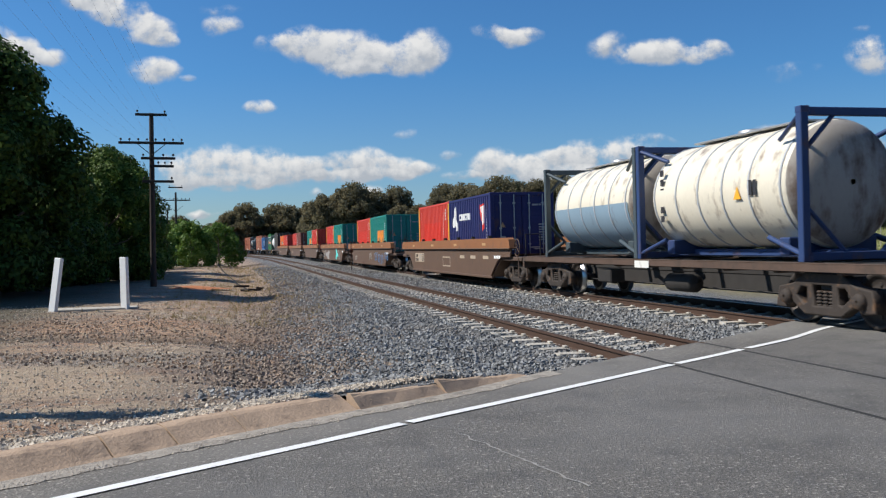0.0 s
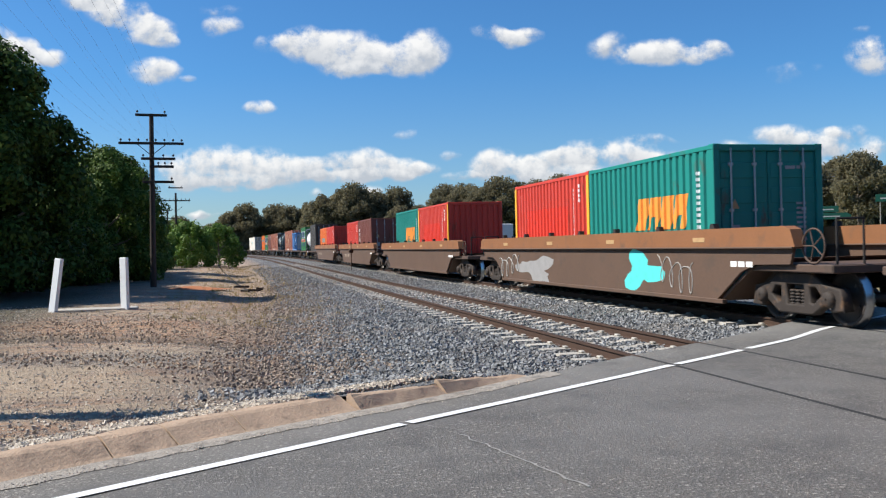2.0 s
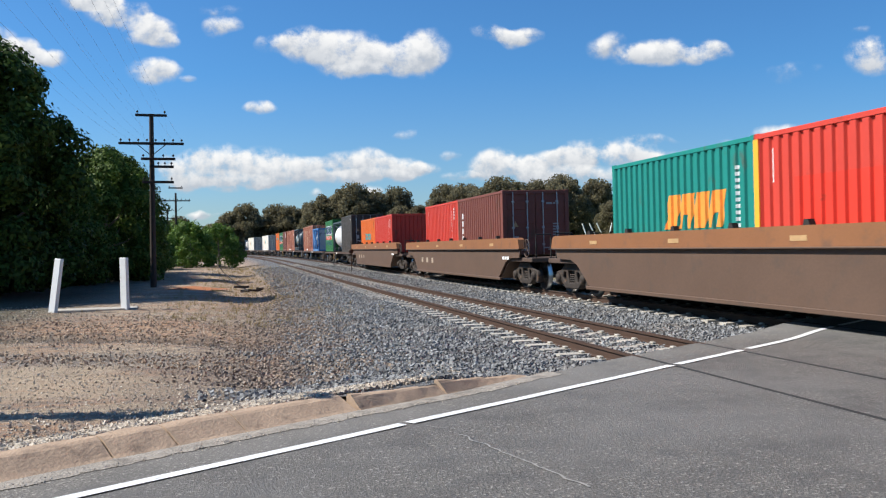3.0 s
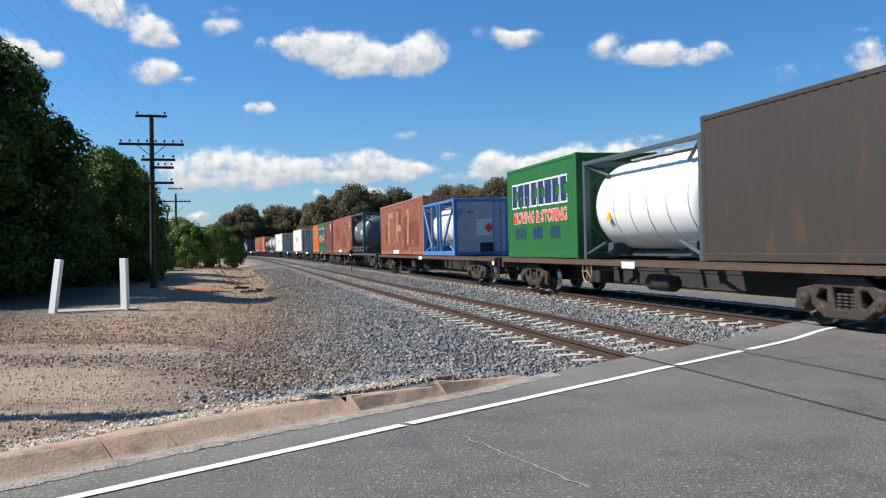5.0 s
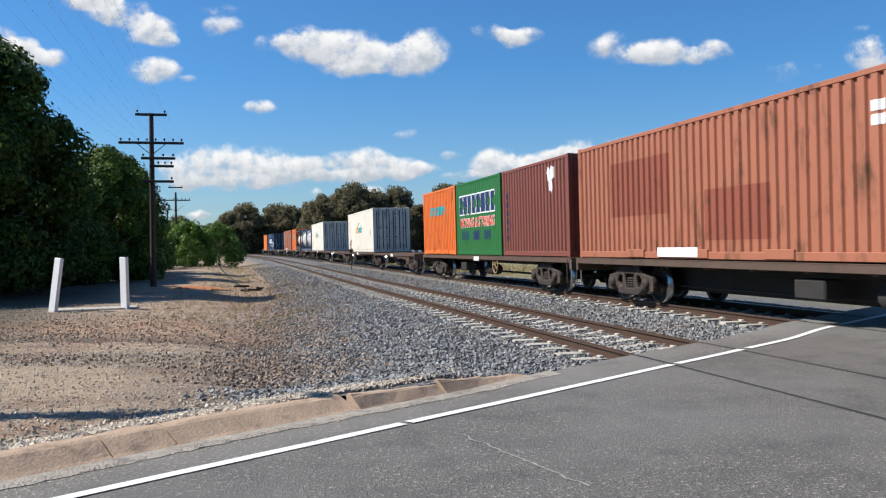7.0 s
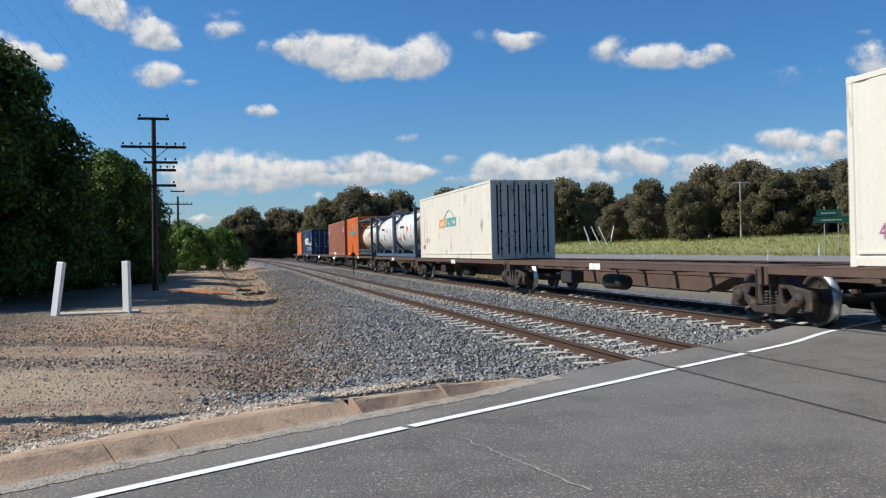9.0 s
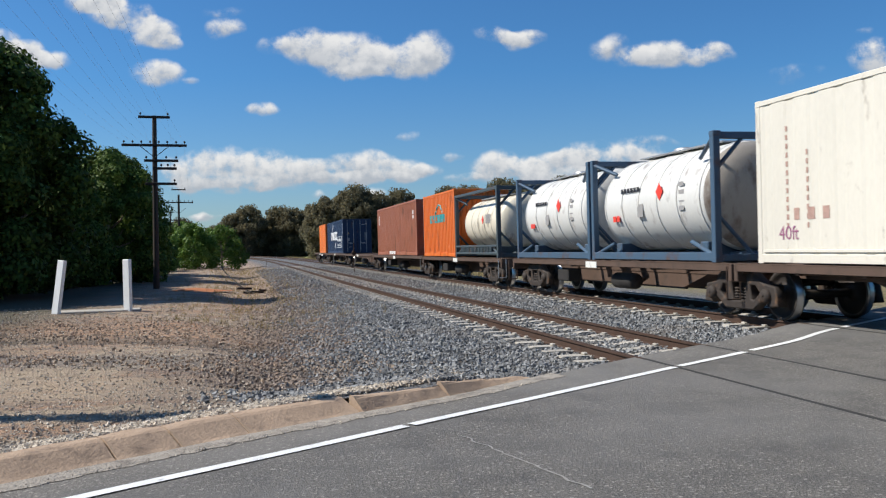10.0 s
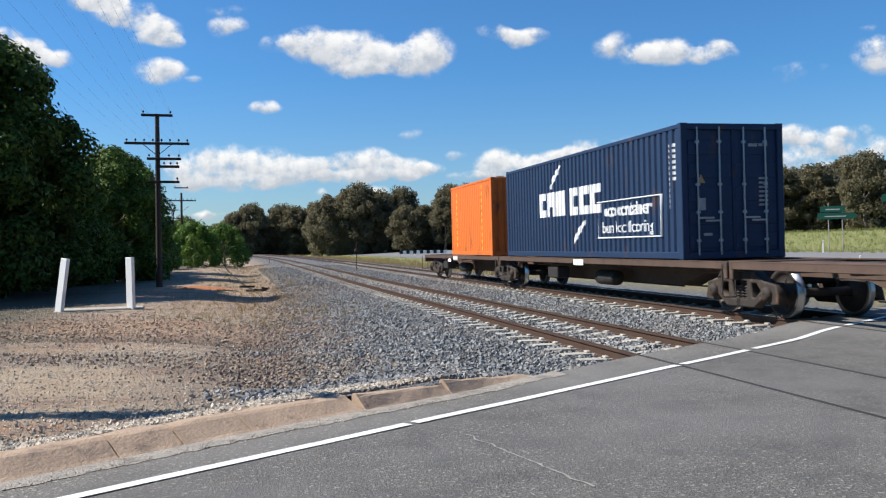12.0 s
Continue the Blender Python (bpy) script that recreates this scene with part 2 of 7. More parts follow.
# ---- building helpers ----
class Build:
    """Gathers faces for one mesh."""

    def __init__(self):
        self.v, self.f, self.smooth = [], [], []

    def add(self, verts, faces, smooth=False):
        n = len(self.v)
        self.v += [tuple(p) for p in verts]
        self.f += [tuple(i + n for i in q) for q in faces]
        self.smooth += [smooth] * len(faces)
        return self

    def box(self, x0, x1, y0, y1, z0, z1, bevel=0.0):
        if bevel <= 0:
            vs = [(x, y, z) for z in (z0, z1) for y in (y0, y1) for x in (x0, x1)]
            return self.add(vs, [(0, 2, 3, 1), (4, 5, 7, 6), (0, 1, 5, 4), (2, 6, 7, 3), (0, 4, 6, 2), (1, 3, 7, 5)])
        b = min(bevel, (x1 - x0) * 0.45, (y1 - y0) * 0.45, (z1 - z0) * 0.45)
        vs, idx = [], {}
        for sx in (0, 1):
            for sy in (0, 1):
                for sz in (0, 1):
                    c = ((x0, x1)[sx], (y0, y1)[sy], (z0, z1)[sz])
                    d = ((b, -b)[sx], (b, -b)[sy], (b, -b)[sz])
                    for ax in range(3):
                        idx[sx, sy, sz, ax] = len(vs)
                        vs.append(tuple(c[k] + (0 if k == ax else d[k]) for k in range(3)))
        fs = []
        for ax in range(3):
            o = [k for k in range(3) if k != ax]
            for s in (0, 1):
                q = []
                for a, c in ((0, 0), (1, 0), (1, 1), (0, 1)):
                    k = [0, 0, 0]
                    k[ax], k[o[0]], k[o[1]] = s, a, c
                    q.append(idx[(*k, ax)])
                flip = (s == 0) != (ax == 1)
                fs.append(tuple(reversed(q)) if flip else tuple(q))
        for ax in range(3):
            o = [k for k in range(3) if k != ax]
            for a in (0, 1):
                for c in (0, 1):
                    k0, k1 = [0, 0, 0], [0, 0, 0]
                    k0[ax], k1[ax] = 0, 1
                    k0[o[0]] = k1[o[0]] = a
                    k0[o[1]] = k1[o[1]] = c
                    fs.append((idx[(*k0, o[0])], idx[(*k1, o[0])], idx[(*k1, o[1])], idx[(*k0, o[1])]))
        for sx in (0, 1):
            for sy in (0, 1):
                for sz in (0, 1):
                    fs.append(tuple(idx[sx, sy, sz, ax] for ax in range(3)))
        return self.add(vs, fs)

    def tube(self, p0, p1, r0, r1=None, n=10, caps=True, smooth=True):
        p0, p1 = Vector(p0), Vector(p1)
        r1 = r0 if r1 is None else r1
        ax = (p1 - p0).normalized()
        a = ax.cross(Vector((0, 0, 1)) if abs(ax.z) < 0.9 else Vector((1, 0, 0))).normalized()
        b = ax.cross(a)
        vs = []
        for p, r in ((p0, r0), (p1, r1)):
            vs += [p + (a * math.cos(k * math.tau / n) + b * math.sin(k * math.tau / n)) * r for k in range(n)]
        self.add(vs, [(k, (k + 1) % n, n + (k + 1) % n, n + k) for k in range(n)], smooth)
        if caps:
            self.add(vs, [tuple(range(n))[::-1], tuple(range(n, 2 * n))])
        return self

    def lathe(self, prof, axis="y", n=24, centre=(0, 0, 0), smooth=True):
        """prof: (along, radius) pairs turned round an axis."""
        vs = []
        for al, r in prof:
            for k in range(n):
                c, s = math.cos(k * math.tau / n) * r, math.sin(k * math.tau / n) * r
                p = {"y": (c, al, s), "x": (al, c, s), "z": (c, s, al)}[axis]
                vs.append(tuple(p[i] + centre[i] for i in range(3)))
        fs = []
        for i in range(len(prof) - 1):
            for k in range(n):
                fs.append((i * n + k, i * n + (k + 1) % n, (i + 1) * n + (k + 1) % n, (i + 1) * n + k))
        return self.add(vs, fs, smooth)

    def prism(self, poly, axis, a0, a1):
        """A flat convex outline drawn out along an axis."""
        def put(p, a):
            return {"x": (a, p[0], p[1]), "y": (p[0], a, p[1]), "z": (p[0], p[1], a)}[axis]
        n = len(poly)
        vs = [put(p, a0) for p in poly] + [put(p, a1) for p in poly]
        return self.add(vs, [tuple(range(n))[::-1], tuple(range(n, 2 * n))] + [(k, (k + 1) % n, n + (k + 1) % n, n + k) for k in range(n)])

    def mesh(self, name, material):
        me = bpy.data.meshes.new(name)
        me.from_pydata(self.v, [], self.f)
        me.polygons.foreach_set("use_smooth", self.smooth)
        bm = bmesh.new()
        bm.from_mesh(me)
        bmesh.ops.recalc_face_normals(bm, faces=bm.faces)
        bm.to_mesh(me)
        bm.free()
        if material:
            me.materials.append(material)
        return me


def part(name, geo, material, parent, label="", at=None):
    """One mesh object under a thing or a part."""
    ob = new(name, geo.mesh(name, material) if isinstance(geo, Build) else geo)
    ob.parent = parent
    if at is not None:
        ob.matrix_basis = at
    return tagged(ob, label)


def flat_shape(name, outlines, depth, material, bevel=0.0):
    """A plate from outlines in x, y (later ones inside the first are holes), drawn out along z."""
    cu_ = bpy.data.curves.new(name, "CURVE")
    cu_.dimensions, cu_.fill_mode, cu_.extrude, cu_.bevel_depth, cu_.bevel_resolution = "2D", "BOTH", depth / 2, bevel, 1
    for pts in outlines:
        sp = cu_.splines.new("POLY")
        sp.points.add(len(pts) - 1)
        for q, (x, y) in zip(sp.points, pts):
            q.co = (x, y, 0, 1)
        sp.use_cyclic_u = True
    return curve_mesh(name, cu_, material)


def curve_mesh(name, cu_, material):
    tmp = bpy.data.objects.new(name, cu_)
    scene.collection.objects.link(tmp)
    me = bpy.data.meshes.new_from_object(tmp.evaluated_get(bpy.context.evaluated_depsgraph_get()))
    bpy.data.objects.remove(tmp)
    me.materials.clear()
    me.materials.append(material)
    me.name = name
    return me


def text_mesh(words, size, material, bold=0.0, depth=0.003):
    cu_ = bpy.data.curves.new("words", "FONT")
    cu_.body, cu_.size, cu_.align_x, cu_.extrude, cu_.offset, cu_.resolution_u = words, size, "CENTER", depth, bold, 2
    return curve_mesh("lettering", cu_, material)


def wires(name, runs, r, material):
    """Thin round wires through points."""
    cu_ = bpy.data.curves.new(name, "CURVE")
    cu_.dimensions, cu_.bevel_depth, cu_.bevel_resolution = "3D", r, 1
    for pts in runs:
        sp = cu_.splines.new("POLY")
        sp.points.add(len(pts) - 1)
        for q, p in zip(sp.points, pts):
            q.co = (*p, 1)
    return curve_mesh(name, cu_, material)


# ---- the railway's line ----
MAIN_X, MAIN_Z, NEAR_X = 10.42, 0.07, 5.96


def bend(y):
    """How far the line has swung to the left, and its heading."""
    d = max(0.0, y - 100.0)
    return -d * d / 2900.0, -d / 1450.0


def rise(y):
    return 0.0026 * max(0.0, y - 40.0) - 0.0000035 * max(0.0, y - 40.0) ** 2 if y < 400 else 0.48


def on_line(y, x0=MAIN_X, z0=MAIN_Z):
    off, turn = bend(y)
    return Matrix.Translation((x0 + off, y, z0 + rise(y))) @ Matrix.Rotation(-turn, 4, "Z") @ Matrix.Rotation(radians(-0.3) if x0 == MAIN_X else 0, 4, "Y")


# ---- ground, road, tracks ----
ROAD_P, ROAD_D = Vector((1.44, 7.32)), Vector((0.845, 0.534)).normalized()   # a point of the edge line, and its way
ROAD_N = Vector((-ROAD_D.y, ROAD_D.x))


def smooth(a, b, x):
    t = min(1.0, max(0.0, (x - a) / (b - a)))
    return t * t * (3 - 2 * t)


def road_side(x, y):
    """Metres beyond the white edge line (positive: off the road)."""
    return (Vector((x, y)) - ROAD_P).dot(ROAD_N)


def edge_width(x):
    """Width of asphalt beyond the edge line: narrow at the kerb, wider at the rails."""
    return 0.62 + 0.33 * smooth(1.5, 5.0, x)


def kerb_bow(x):
    return 0.14 * smooth(-3.5, 0.6, x) * (1 - smooth(0.6, 3.6, x)) - 0.05 * smooth(-0.5, -5, x)


def verge(x, y):
    """Metres behind the road's edge."""
    return road_side(x, y) - edge_width(x) - kerb_bow(x) * ROAD_D.x


def ground_z(x, y):
    off, turn = bend(y)
    u, up = x - off, rise(y)
    z = -0.20
    z += 0.05 * (noise.noise((x * 0.35, y * 0.35, 0)) + 0.5 * noise.noise((x * 1.1, y * 1.1, 3)))
    if -9 < x < 1.5 and 10 < y < 30:
        # wheel ruts and lumps in the yard
        w = y + 0.3 * x + 0.3 * noise.noise((x * 0.5, y * 0.5, 11))
        open_ = 1 - smooth(-0.6, 1.2, x)
        z += open_ * (-0.06 * math.exp(-((w - 17.4) / 0.28) ** 2) + 0.05 * math.exp(-((w - 18.1) / 0.35) ** 2) - 0.04 * math.exp(-((w - 15.6) / 0.3) ** 2)
                      + 0.035 * math.exp(-((w - 13.4) / 0.4) ** 2))
        z += 0.035 * noise.noise((x * 2.6, y * 2.2, 4)) * smooth(18, 19, w)
    z -= 0.24 * math.exp(-((u - 0.9) / 1.5) ** 2) * smooth(9.5, 13, y)      # shallow drain beside the line
    if u > 2.2:
        z += (-0.18 - z) * smooth(2.2, 4.2, u)
        z += 0.05 * smooth(7.4, 9.0, u) + 0.03 * math.exp(-((u - 8.2) / 0.5) ** 2)
    if u >= 13.0:
        z = -0.165 - 0.65 * smooth(13.0, 17.5, u) + 0.52 * smooth(20, 24, u)
        z += 0.65 * smooth(24, 45, u) + 1.8 * smooth(46, 66, u) + 0.12 * noise.noise((x * 0.1, y * 0.1, 7)) * smooth(46, 60, u)
    z += up
    n = verge(x, y)
    if n < 4:
        # the verge rises to the kerb; at the rails the ballast meets the crossing
        z = z + (0.11 - z) * (1 - smooth(0.3, 2.4, n)) if x < 2.2 else z + ((0.11 - 0.22 * smooth(2.2, 3.6, x)) - z) * (1 - smooth(0.1, 2.2 - 1.6 * smooth(2.2, 3.6, x), n))
    return z


def ground_mesh():
    xs = sorted(set([round(v, 2) for v in np.concatenate([np.arange(-6, 16, 0.22), np.arange(-30, -6, 1.2), np.arange(16, 60, 1.2),
                                                          np.arange(-120, -30, 10), np.arange(60, 200, 8)])] + [-900, -500, -250, 260, 400, 700, 1200]))
    ys = sorted(set([round(v, 2) for v in np.concatenate([np.arange(2, 30, 0.22), np.arange(30, 60, 0.6), np.arange(60, 140, 2), np.arange(140, 420, 10),
                                                          np.arange(-60, 2, 6)])] + [-600, -200, 500, 700, 1000, 1600, 2500]))
    v = [(x, y, -0.30 if verge(x, y) < (0.36 if x < 3.0 else 0.08) else ground_z(x, y)) for y in ys for x in xs]
    w = len(xs)
    f = [(j * w + i, j * w + i + 1, (j + 1) * w + i + 1, (j + 1) * w + i) for j in range(len(ys) - 1) for i in range(w - 1)]
    b = Build()
    b.add(v, f, True)
    return b


def ground_material():
    m = bpy.data.materials.new("dirt_gravel_grass")
    m.use_nodes = True
    nt = m.node_tree
    b = nt.nodes["Principled BSDF"]
    pos = nt.nodes.new("ShaderNodeTexCoord").outputs["Object"]
    se = nt.nodes.new("ShaderNodeSeparateXYZ")
    nt.links.new(pos, se.inputs[0])
    x, y = se.outputs[0], se.outputs[1]
    over = math_node(nt, "MAXIMUM", math_node(nt, "SUBTRACT", y, 100.0), 0.0)
    u = math_node(nt, "ADD", x, math_node(nt, "DIVIDE", math_node(nt, "MULTIPLY", over, over), 2900.0))
    streak = nt.nodes.new("ShaderNodeMapping")
    streak.inputs["Scale"].default_value, streak.inputs["Rotation"].default_value = (0.45, 1.6, 1), (0, 0, radians(-14))
    nt.links.new(pos, streak.inputs["Vector"])
    n1, n2, n3 = noise_node(nt, streak.outputs[0], 0.6, 6), noise_node(nt, pos, 5, 5, 0.65), noise_node(nt, pos, 34, 4, 0.65)

    def step(value, a, c, wob=0.0, nz=None):
        if wob:
            value = math_node(nt, "ADD", value, math_node(nt, "MULTIPLY", math_node(nt, "SUBTRACT", nz, 0.5), wob))
        r = nt.nodes.new("ShaderNodeMapRange")
        r.interpolation_type = "SMOOTHSTEP"
        r.inputs["From Min"].default_value, r.inputs["From Max"].default_value = a, c
        nt.links.new(value, r.inputs["Value"])
        return r.outputs[0]

    dirt = mix_node(nt, step(n1, 0.42, 0.58), (0.46, 0.355, 0.245), (0.45, 0.25, 0.13))
    dirt = mix_node(nt, step(n2, 0.44, 0.62), dirt, (0.32, 0.24, 0.175))
    ruts = noise_node(nt, streak.outputs[0], 2.4, 4, 0.6)
    dirt = mix_node(nt, math_node(nt, "MULTIPLY", step(ruts, 0.52, 0.64), 0.6), dirt, (0.17, 0.125, 0.09))
    grit = mix_node(nt, step(n3, 0.4, 0.62), (0.12, 0.11, 0.10), (0.40, 0.37, 0.33))
    dirt = mix_node(nt, math_node(nt, "MULTIPLY", step(n1, 0.40, 0.62), 0.3), dirt, grit)
    # bands across the yard: clean sand, grey gravel, a dark rut, orange clods
    band = math_node(nt, "ADD", y, math_node(nt, "MULTIPLY", x, 0.3))

    def belt(a, c, soft_, wob=1.6):
        up_ = step(band, a - soft_, a + soft_, wob, n1)
        return math_node(nt, "MULTIPLY", up_, math_node(nt, "SUBTRACT", 1.0, step(band, c - soft_, c + soft_, wob, n1)))

    dirt = mix_node(nt, math_node(nt, "MULTIPLY", belt(10.6, 12.9, 0.5), 0.7), dirt, mix_node(nt, step(n2, 0.35, 0.65), (0.43, 0.325, 0.22), (0.55, 0.43, 0.30)))
    dirt = mix_node(nt, math_node(nt, "MULTIPLY", belt(13.4, 15.3, 0.6), 0.65), dirt, mix_node(nt, step(n3, 0.4, 0.6), (0.13, 0.115, 0.10), (0.36, 0.32, 0.27)))
    dirt = mix_node(nt, math_node(nt, "MULTIPLY", belt(17.2, 17.8, 0.25, 0.8), 0.8), dirt, (0.12, 0.088, 0.062))
    dirt = mix_node(nt, math_node(nt, "MULTIPLY", belt(18.4, 22.3, 0.8), 0.6), dirt, mix_node(nt, step(n2, 0.38, 0.6), (0.50, 0.27, 0.14), (0.31, 0.195, 0.125)))
    ball = mix_node(nt, step(n3, 0.38, 0.64), (0.055, 0.055, 0.055), (0.27, 0.27, 0.265))
    edge = math_node(nt, "SUBTRACT", u, math_node(nt, "MULTIPLY", math_node(nt, "MINIMUM", math_node(nt, "SUBTRACT", y, 8.5), 30.0), 0.092))
    brown = mix_node(nt, step(n3, 0.38, 0.62), (0.10, 0.075, 0.06), (0.36, 0.28, 0.21))
    dirt = mix_node(nt, math_node(nt, "MULTIPLY", step(edge, -2.2, -0.2, 2.4, n1), 0.75), dirt, brown)
    col = mix_node(nt, step(edge, -0.3, 1.4, 3.0, n1), dirt, ball)
    grass = mix_node(nt, step(n2, 0.35, 0.7), (0.15, 0.17, 0.04), (0.33, 0.32, 0.12))
    straw = mix_node(nt, step(n2, 0.35, 0.7), (0.26, 0.20, 0.10), (0.14, 0.14, 0.05))
    far = mix_node(nt, step(u, 46.0, 50.0), straw, grass)
    far = mix_node(nt, step(y, 60.0, 120.0), far, grass)
    bank = math_node(nt, "ADD", u, math_node(nt, "MULTIPLY", step(y, 45.0, 80.0), 5.5))
    col = mix_node(nt, step(bank, 19.0, 22.0, 3.0, n1), col, far)
    # darker brown left of the line, blending out from u = -6.5 to -3
    left_ground = mix_node(nt, step(u, -6.5, -3.0, 3.0, n1), (0.10, 0.085, 0.05), col)
    col = left_ground
    nt.links.new(col, b.inputs["Base Color"])
    b.inputs["Roughness"].default_value = 0.9
    bn = nt.nodes.new("ShaderNodeBump")
    bn.inputs["Strength"].default_value, bn.inputs["Distance"].default_value = 1.0, 0.075
    nt.links.new(math_node(nt, "ADD", n3, math_node(nt, "MULTIPLY", n2, 0.8)), bn.inputs["Height"])
    nt.links.new(bn.outputs[0], b.inputs["Normal"])
    return m


M_GROUND = ground_material()
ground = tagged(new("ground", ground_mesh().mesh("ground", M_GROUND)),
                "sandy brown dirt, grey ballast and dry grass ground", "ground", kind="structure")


def line_at(x):
    return ROAD_P.y + (x - ROAD_P.x) * ROAD_D.y / ROAD_D.x


def road_mesh():
    """The asphalt of the crossing, with a slightly ragged far edge."""
    b = Build()
    xs = [-60, -20, -8] + [round(-4 + 0.25 * i, 2) for i in range(80)] + [17, 19, 22, 26]
    rows = []
    for x in xs:
        e = line_at(x) + (edge_width(x) + 0.06 * noise.noise((x * 1.7, 0, 5)) * (x > 2.8)) / ROAD_D.x + kerb_bow(x) + 0.01
        col = []
        for k in range(9):
            yy = e - (0 if k == 0 else 0.05 if k == 1 else 14.0 * ((k - 1) / 7) ** 1.3 + 0.05)
            hump = 0.055 * smooth(8.0, 9.3, x) * (1 - smooth(14, 18, x)) - 0.2 * smooth(18, 26, x)
            col.append((x, yy, (-0.16 if k == 0 else 0.0) + hump + 0.004 * noise.noise((x, yy, 1))))
        rows.append(col)
    n = 9
    vs = [p for c in rows for p in c]
    b.add(vs, [(i * n + k, i * n + k + 1, (i + 1) * n + k + 1, (i + 1) * n + k) for i in range(len(xs) - 1) for k in range(n - 1)], True)
    return b


road = tagged(new("road", road_mesh().mesh("road", M_ASPH)), "worn grey asphalt road over the level crossing", "road", kind="structure")


def strip(pts, w0, w1, z):
    """A painted strip along points in plan."""
    b = Build()
    vs = []
    for x, y, h in pts:
        for w in (w0, w1):
            vs.append((x + ROAD_N.x * w, y + ROAD_N.y * w, z + h))
    b.add(vs, [(2 * i, 2 * i + 2, 2 * i + 3, 2 * i + 1) for i in range(len(pts) - 1)])
    return b


def hump_at(x):
    return 0.055 * smooth(8.0, 9.3, x) * (1 - smooth(14, 18, x)) - 0.2 * smooth(18, 26, x)


def line_run(x0, x1, name):
    n = max(2, int((x1 - x0) / 0.3))
    pts = []
    for i in range(n + 1):
        x = x0 + (x1 - x0) * i / n
        w = 0.018 * noise.noise((x * 0.9, 2, 0))
        pts.append((x, line_at(x) + w, hump_at(x)))
    ob = new(name, strip(pts, -0.055, 0.055, 0.009).mesh(name, M_LINE))
    return tagged(ob, "worn white painted road edge line", "road marking", kind="structure")


for k, (a, c) in enumerate(((-9, 1.40), (1.46, 5.18), (5.28, 6.75), (6.92, 9.55), (9.8, 15))):
    line_run(a, c, "edge_line_%d" % (k + 1))


def kerb_unit(x0, x1, name, drop=0.0, wide=1.0):
    """Rolled concrete kerb along the asphalt's edge, following its slight bow."""
    b = Build()
    n = max(8, int((x1 - x0) / 0.12))
    prof = [(0.0, -0.05), (0.0, 0.012), (0.05, 0.032), (0.22, 0.122), (0.27, 0.136), (0.36, 0.14), (0.385, 0.12), (0.385, -0.1)]
    vs = []
    for i in range(n + 1):
        x = x0 + (x1 - x0) * i / n
        for q, (d, z) in enumerate(prof):
            e = line_at(x) + edge_width(x) / ROAD_D.x + kerb_bow(x)
            fall = drop * i / n
            d = d * wide
            vs.append((x + ROAD_N.x * d, e + ROAD_N.y * d + 0.012 * noise.noise((x * 2.2, q * 0.3, 8)), z * (1 - fall) + 0.014 * noise.noise((x * 4, q, 2)) * (z > 0.02)))
    m = len(prof)
    b.add(vs, [(i * m + k, i * m + k + 1, (i + 1) * m + k + 1, (i + 1) * m + k) for i in range(n) for k in range(m - 1)])
    b.add(vs, [tuple(range(m)), tuple(range(n * m, n * m + m))[::-1]])
    return tagged(new(name, b.mesh(name, M_KERB)), "weathered tan concrete kerb", "kerb", kind="structure")


for k, (a, c, d, wd) in enumerate(((-9.0, -2.2, 0, 1), (-2.185, -0.83, 0, 1), (-0.815, -0.40, 0, 1), (-0.385, 0.12, 0, 1), (0.13, 1.12, 0.12, 1), (1.15, 2.1, 0.3, 0.55), (2.11, 3.3, 0.9, 0.5))):
    kerb_unit(a, c, "kerb_%d" % (k + 1), d, wd)


def gutter_mesh():
    """Grit washed up along the foot of the kerb, with a ragged outer edge."""
    b = Build()
    vs = []
    n = 240
    for i in range(n + 1):
        x = -9 + 12.6 * i / n
        e = line_at(x) + edge_width(x) / ROAD_D.x + kerb_bow(x)
        out = 0.17 + 0.05 * noise.noise((x * 2.1, 3, 3)) + 0.04 * noise.noise((x * 9, 1, 3))
        for d, z in ((0.03, 0.016), (-0.4 * out, 0.014), (-out, 0.004)):
            vs.append((x + ROAD_N.x * d, e + ROAD_N.y * d, z))
    b.add(vs, [(3 * i + k, 3 * i + k + 1, 3 * i + k + 4, 3 * i + k + 3) for i in range(n) for k in range(2)], True)
    return b


tagged(new("gutter", gutter_mesh().mesh("gutter", M_GUTTER)), "pale gritty gutter strip at the foot of the kerb", "gutter", kind="structure")


def verge_strip():
    """Gravelly earth that meets the back of the kerb and the edge of the asphalt."""
    b = Build()
    vs = []
    n = 80
    for i in range(n + 1):
        x = -9 + 26 * i / n
        e = line_at(x) + edge_width(x) / ROAD_D.x + kerb_bow(x)
        for d in (0.0 if x > 3.3 else 0.37 if x < 1.15 else 0.16, 0.45, 0.65, 0.9, 1.2):
            px, py = x + ROAD_N.x * d, e + ROAD_N.y * d
            vs.append((px, py, ground_z(px, py) - (0.004 if d < 0.5 else 0.03)))
    b.add(vs, [(5 * i + k, 5 * i + k + 1, 5 * i + k + 6, 5 * i + k + 5) for i in range(n) for k in range(4)], True)
    return b


tagged(new("verge", verge_strip().mesh("verge", M_GROUND)), "sandy gravel verge behind the kerb", "verge", kind="structure")


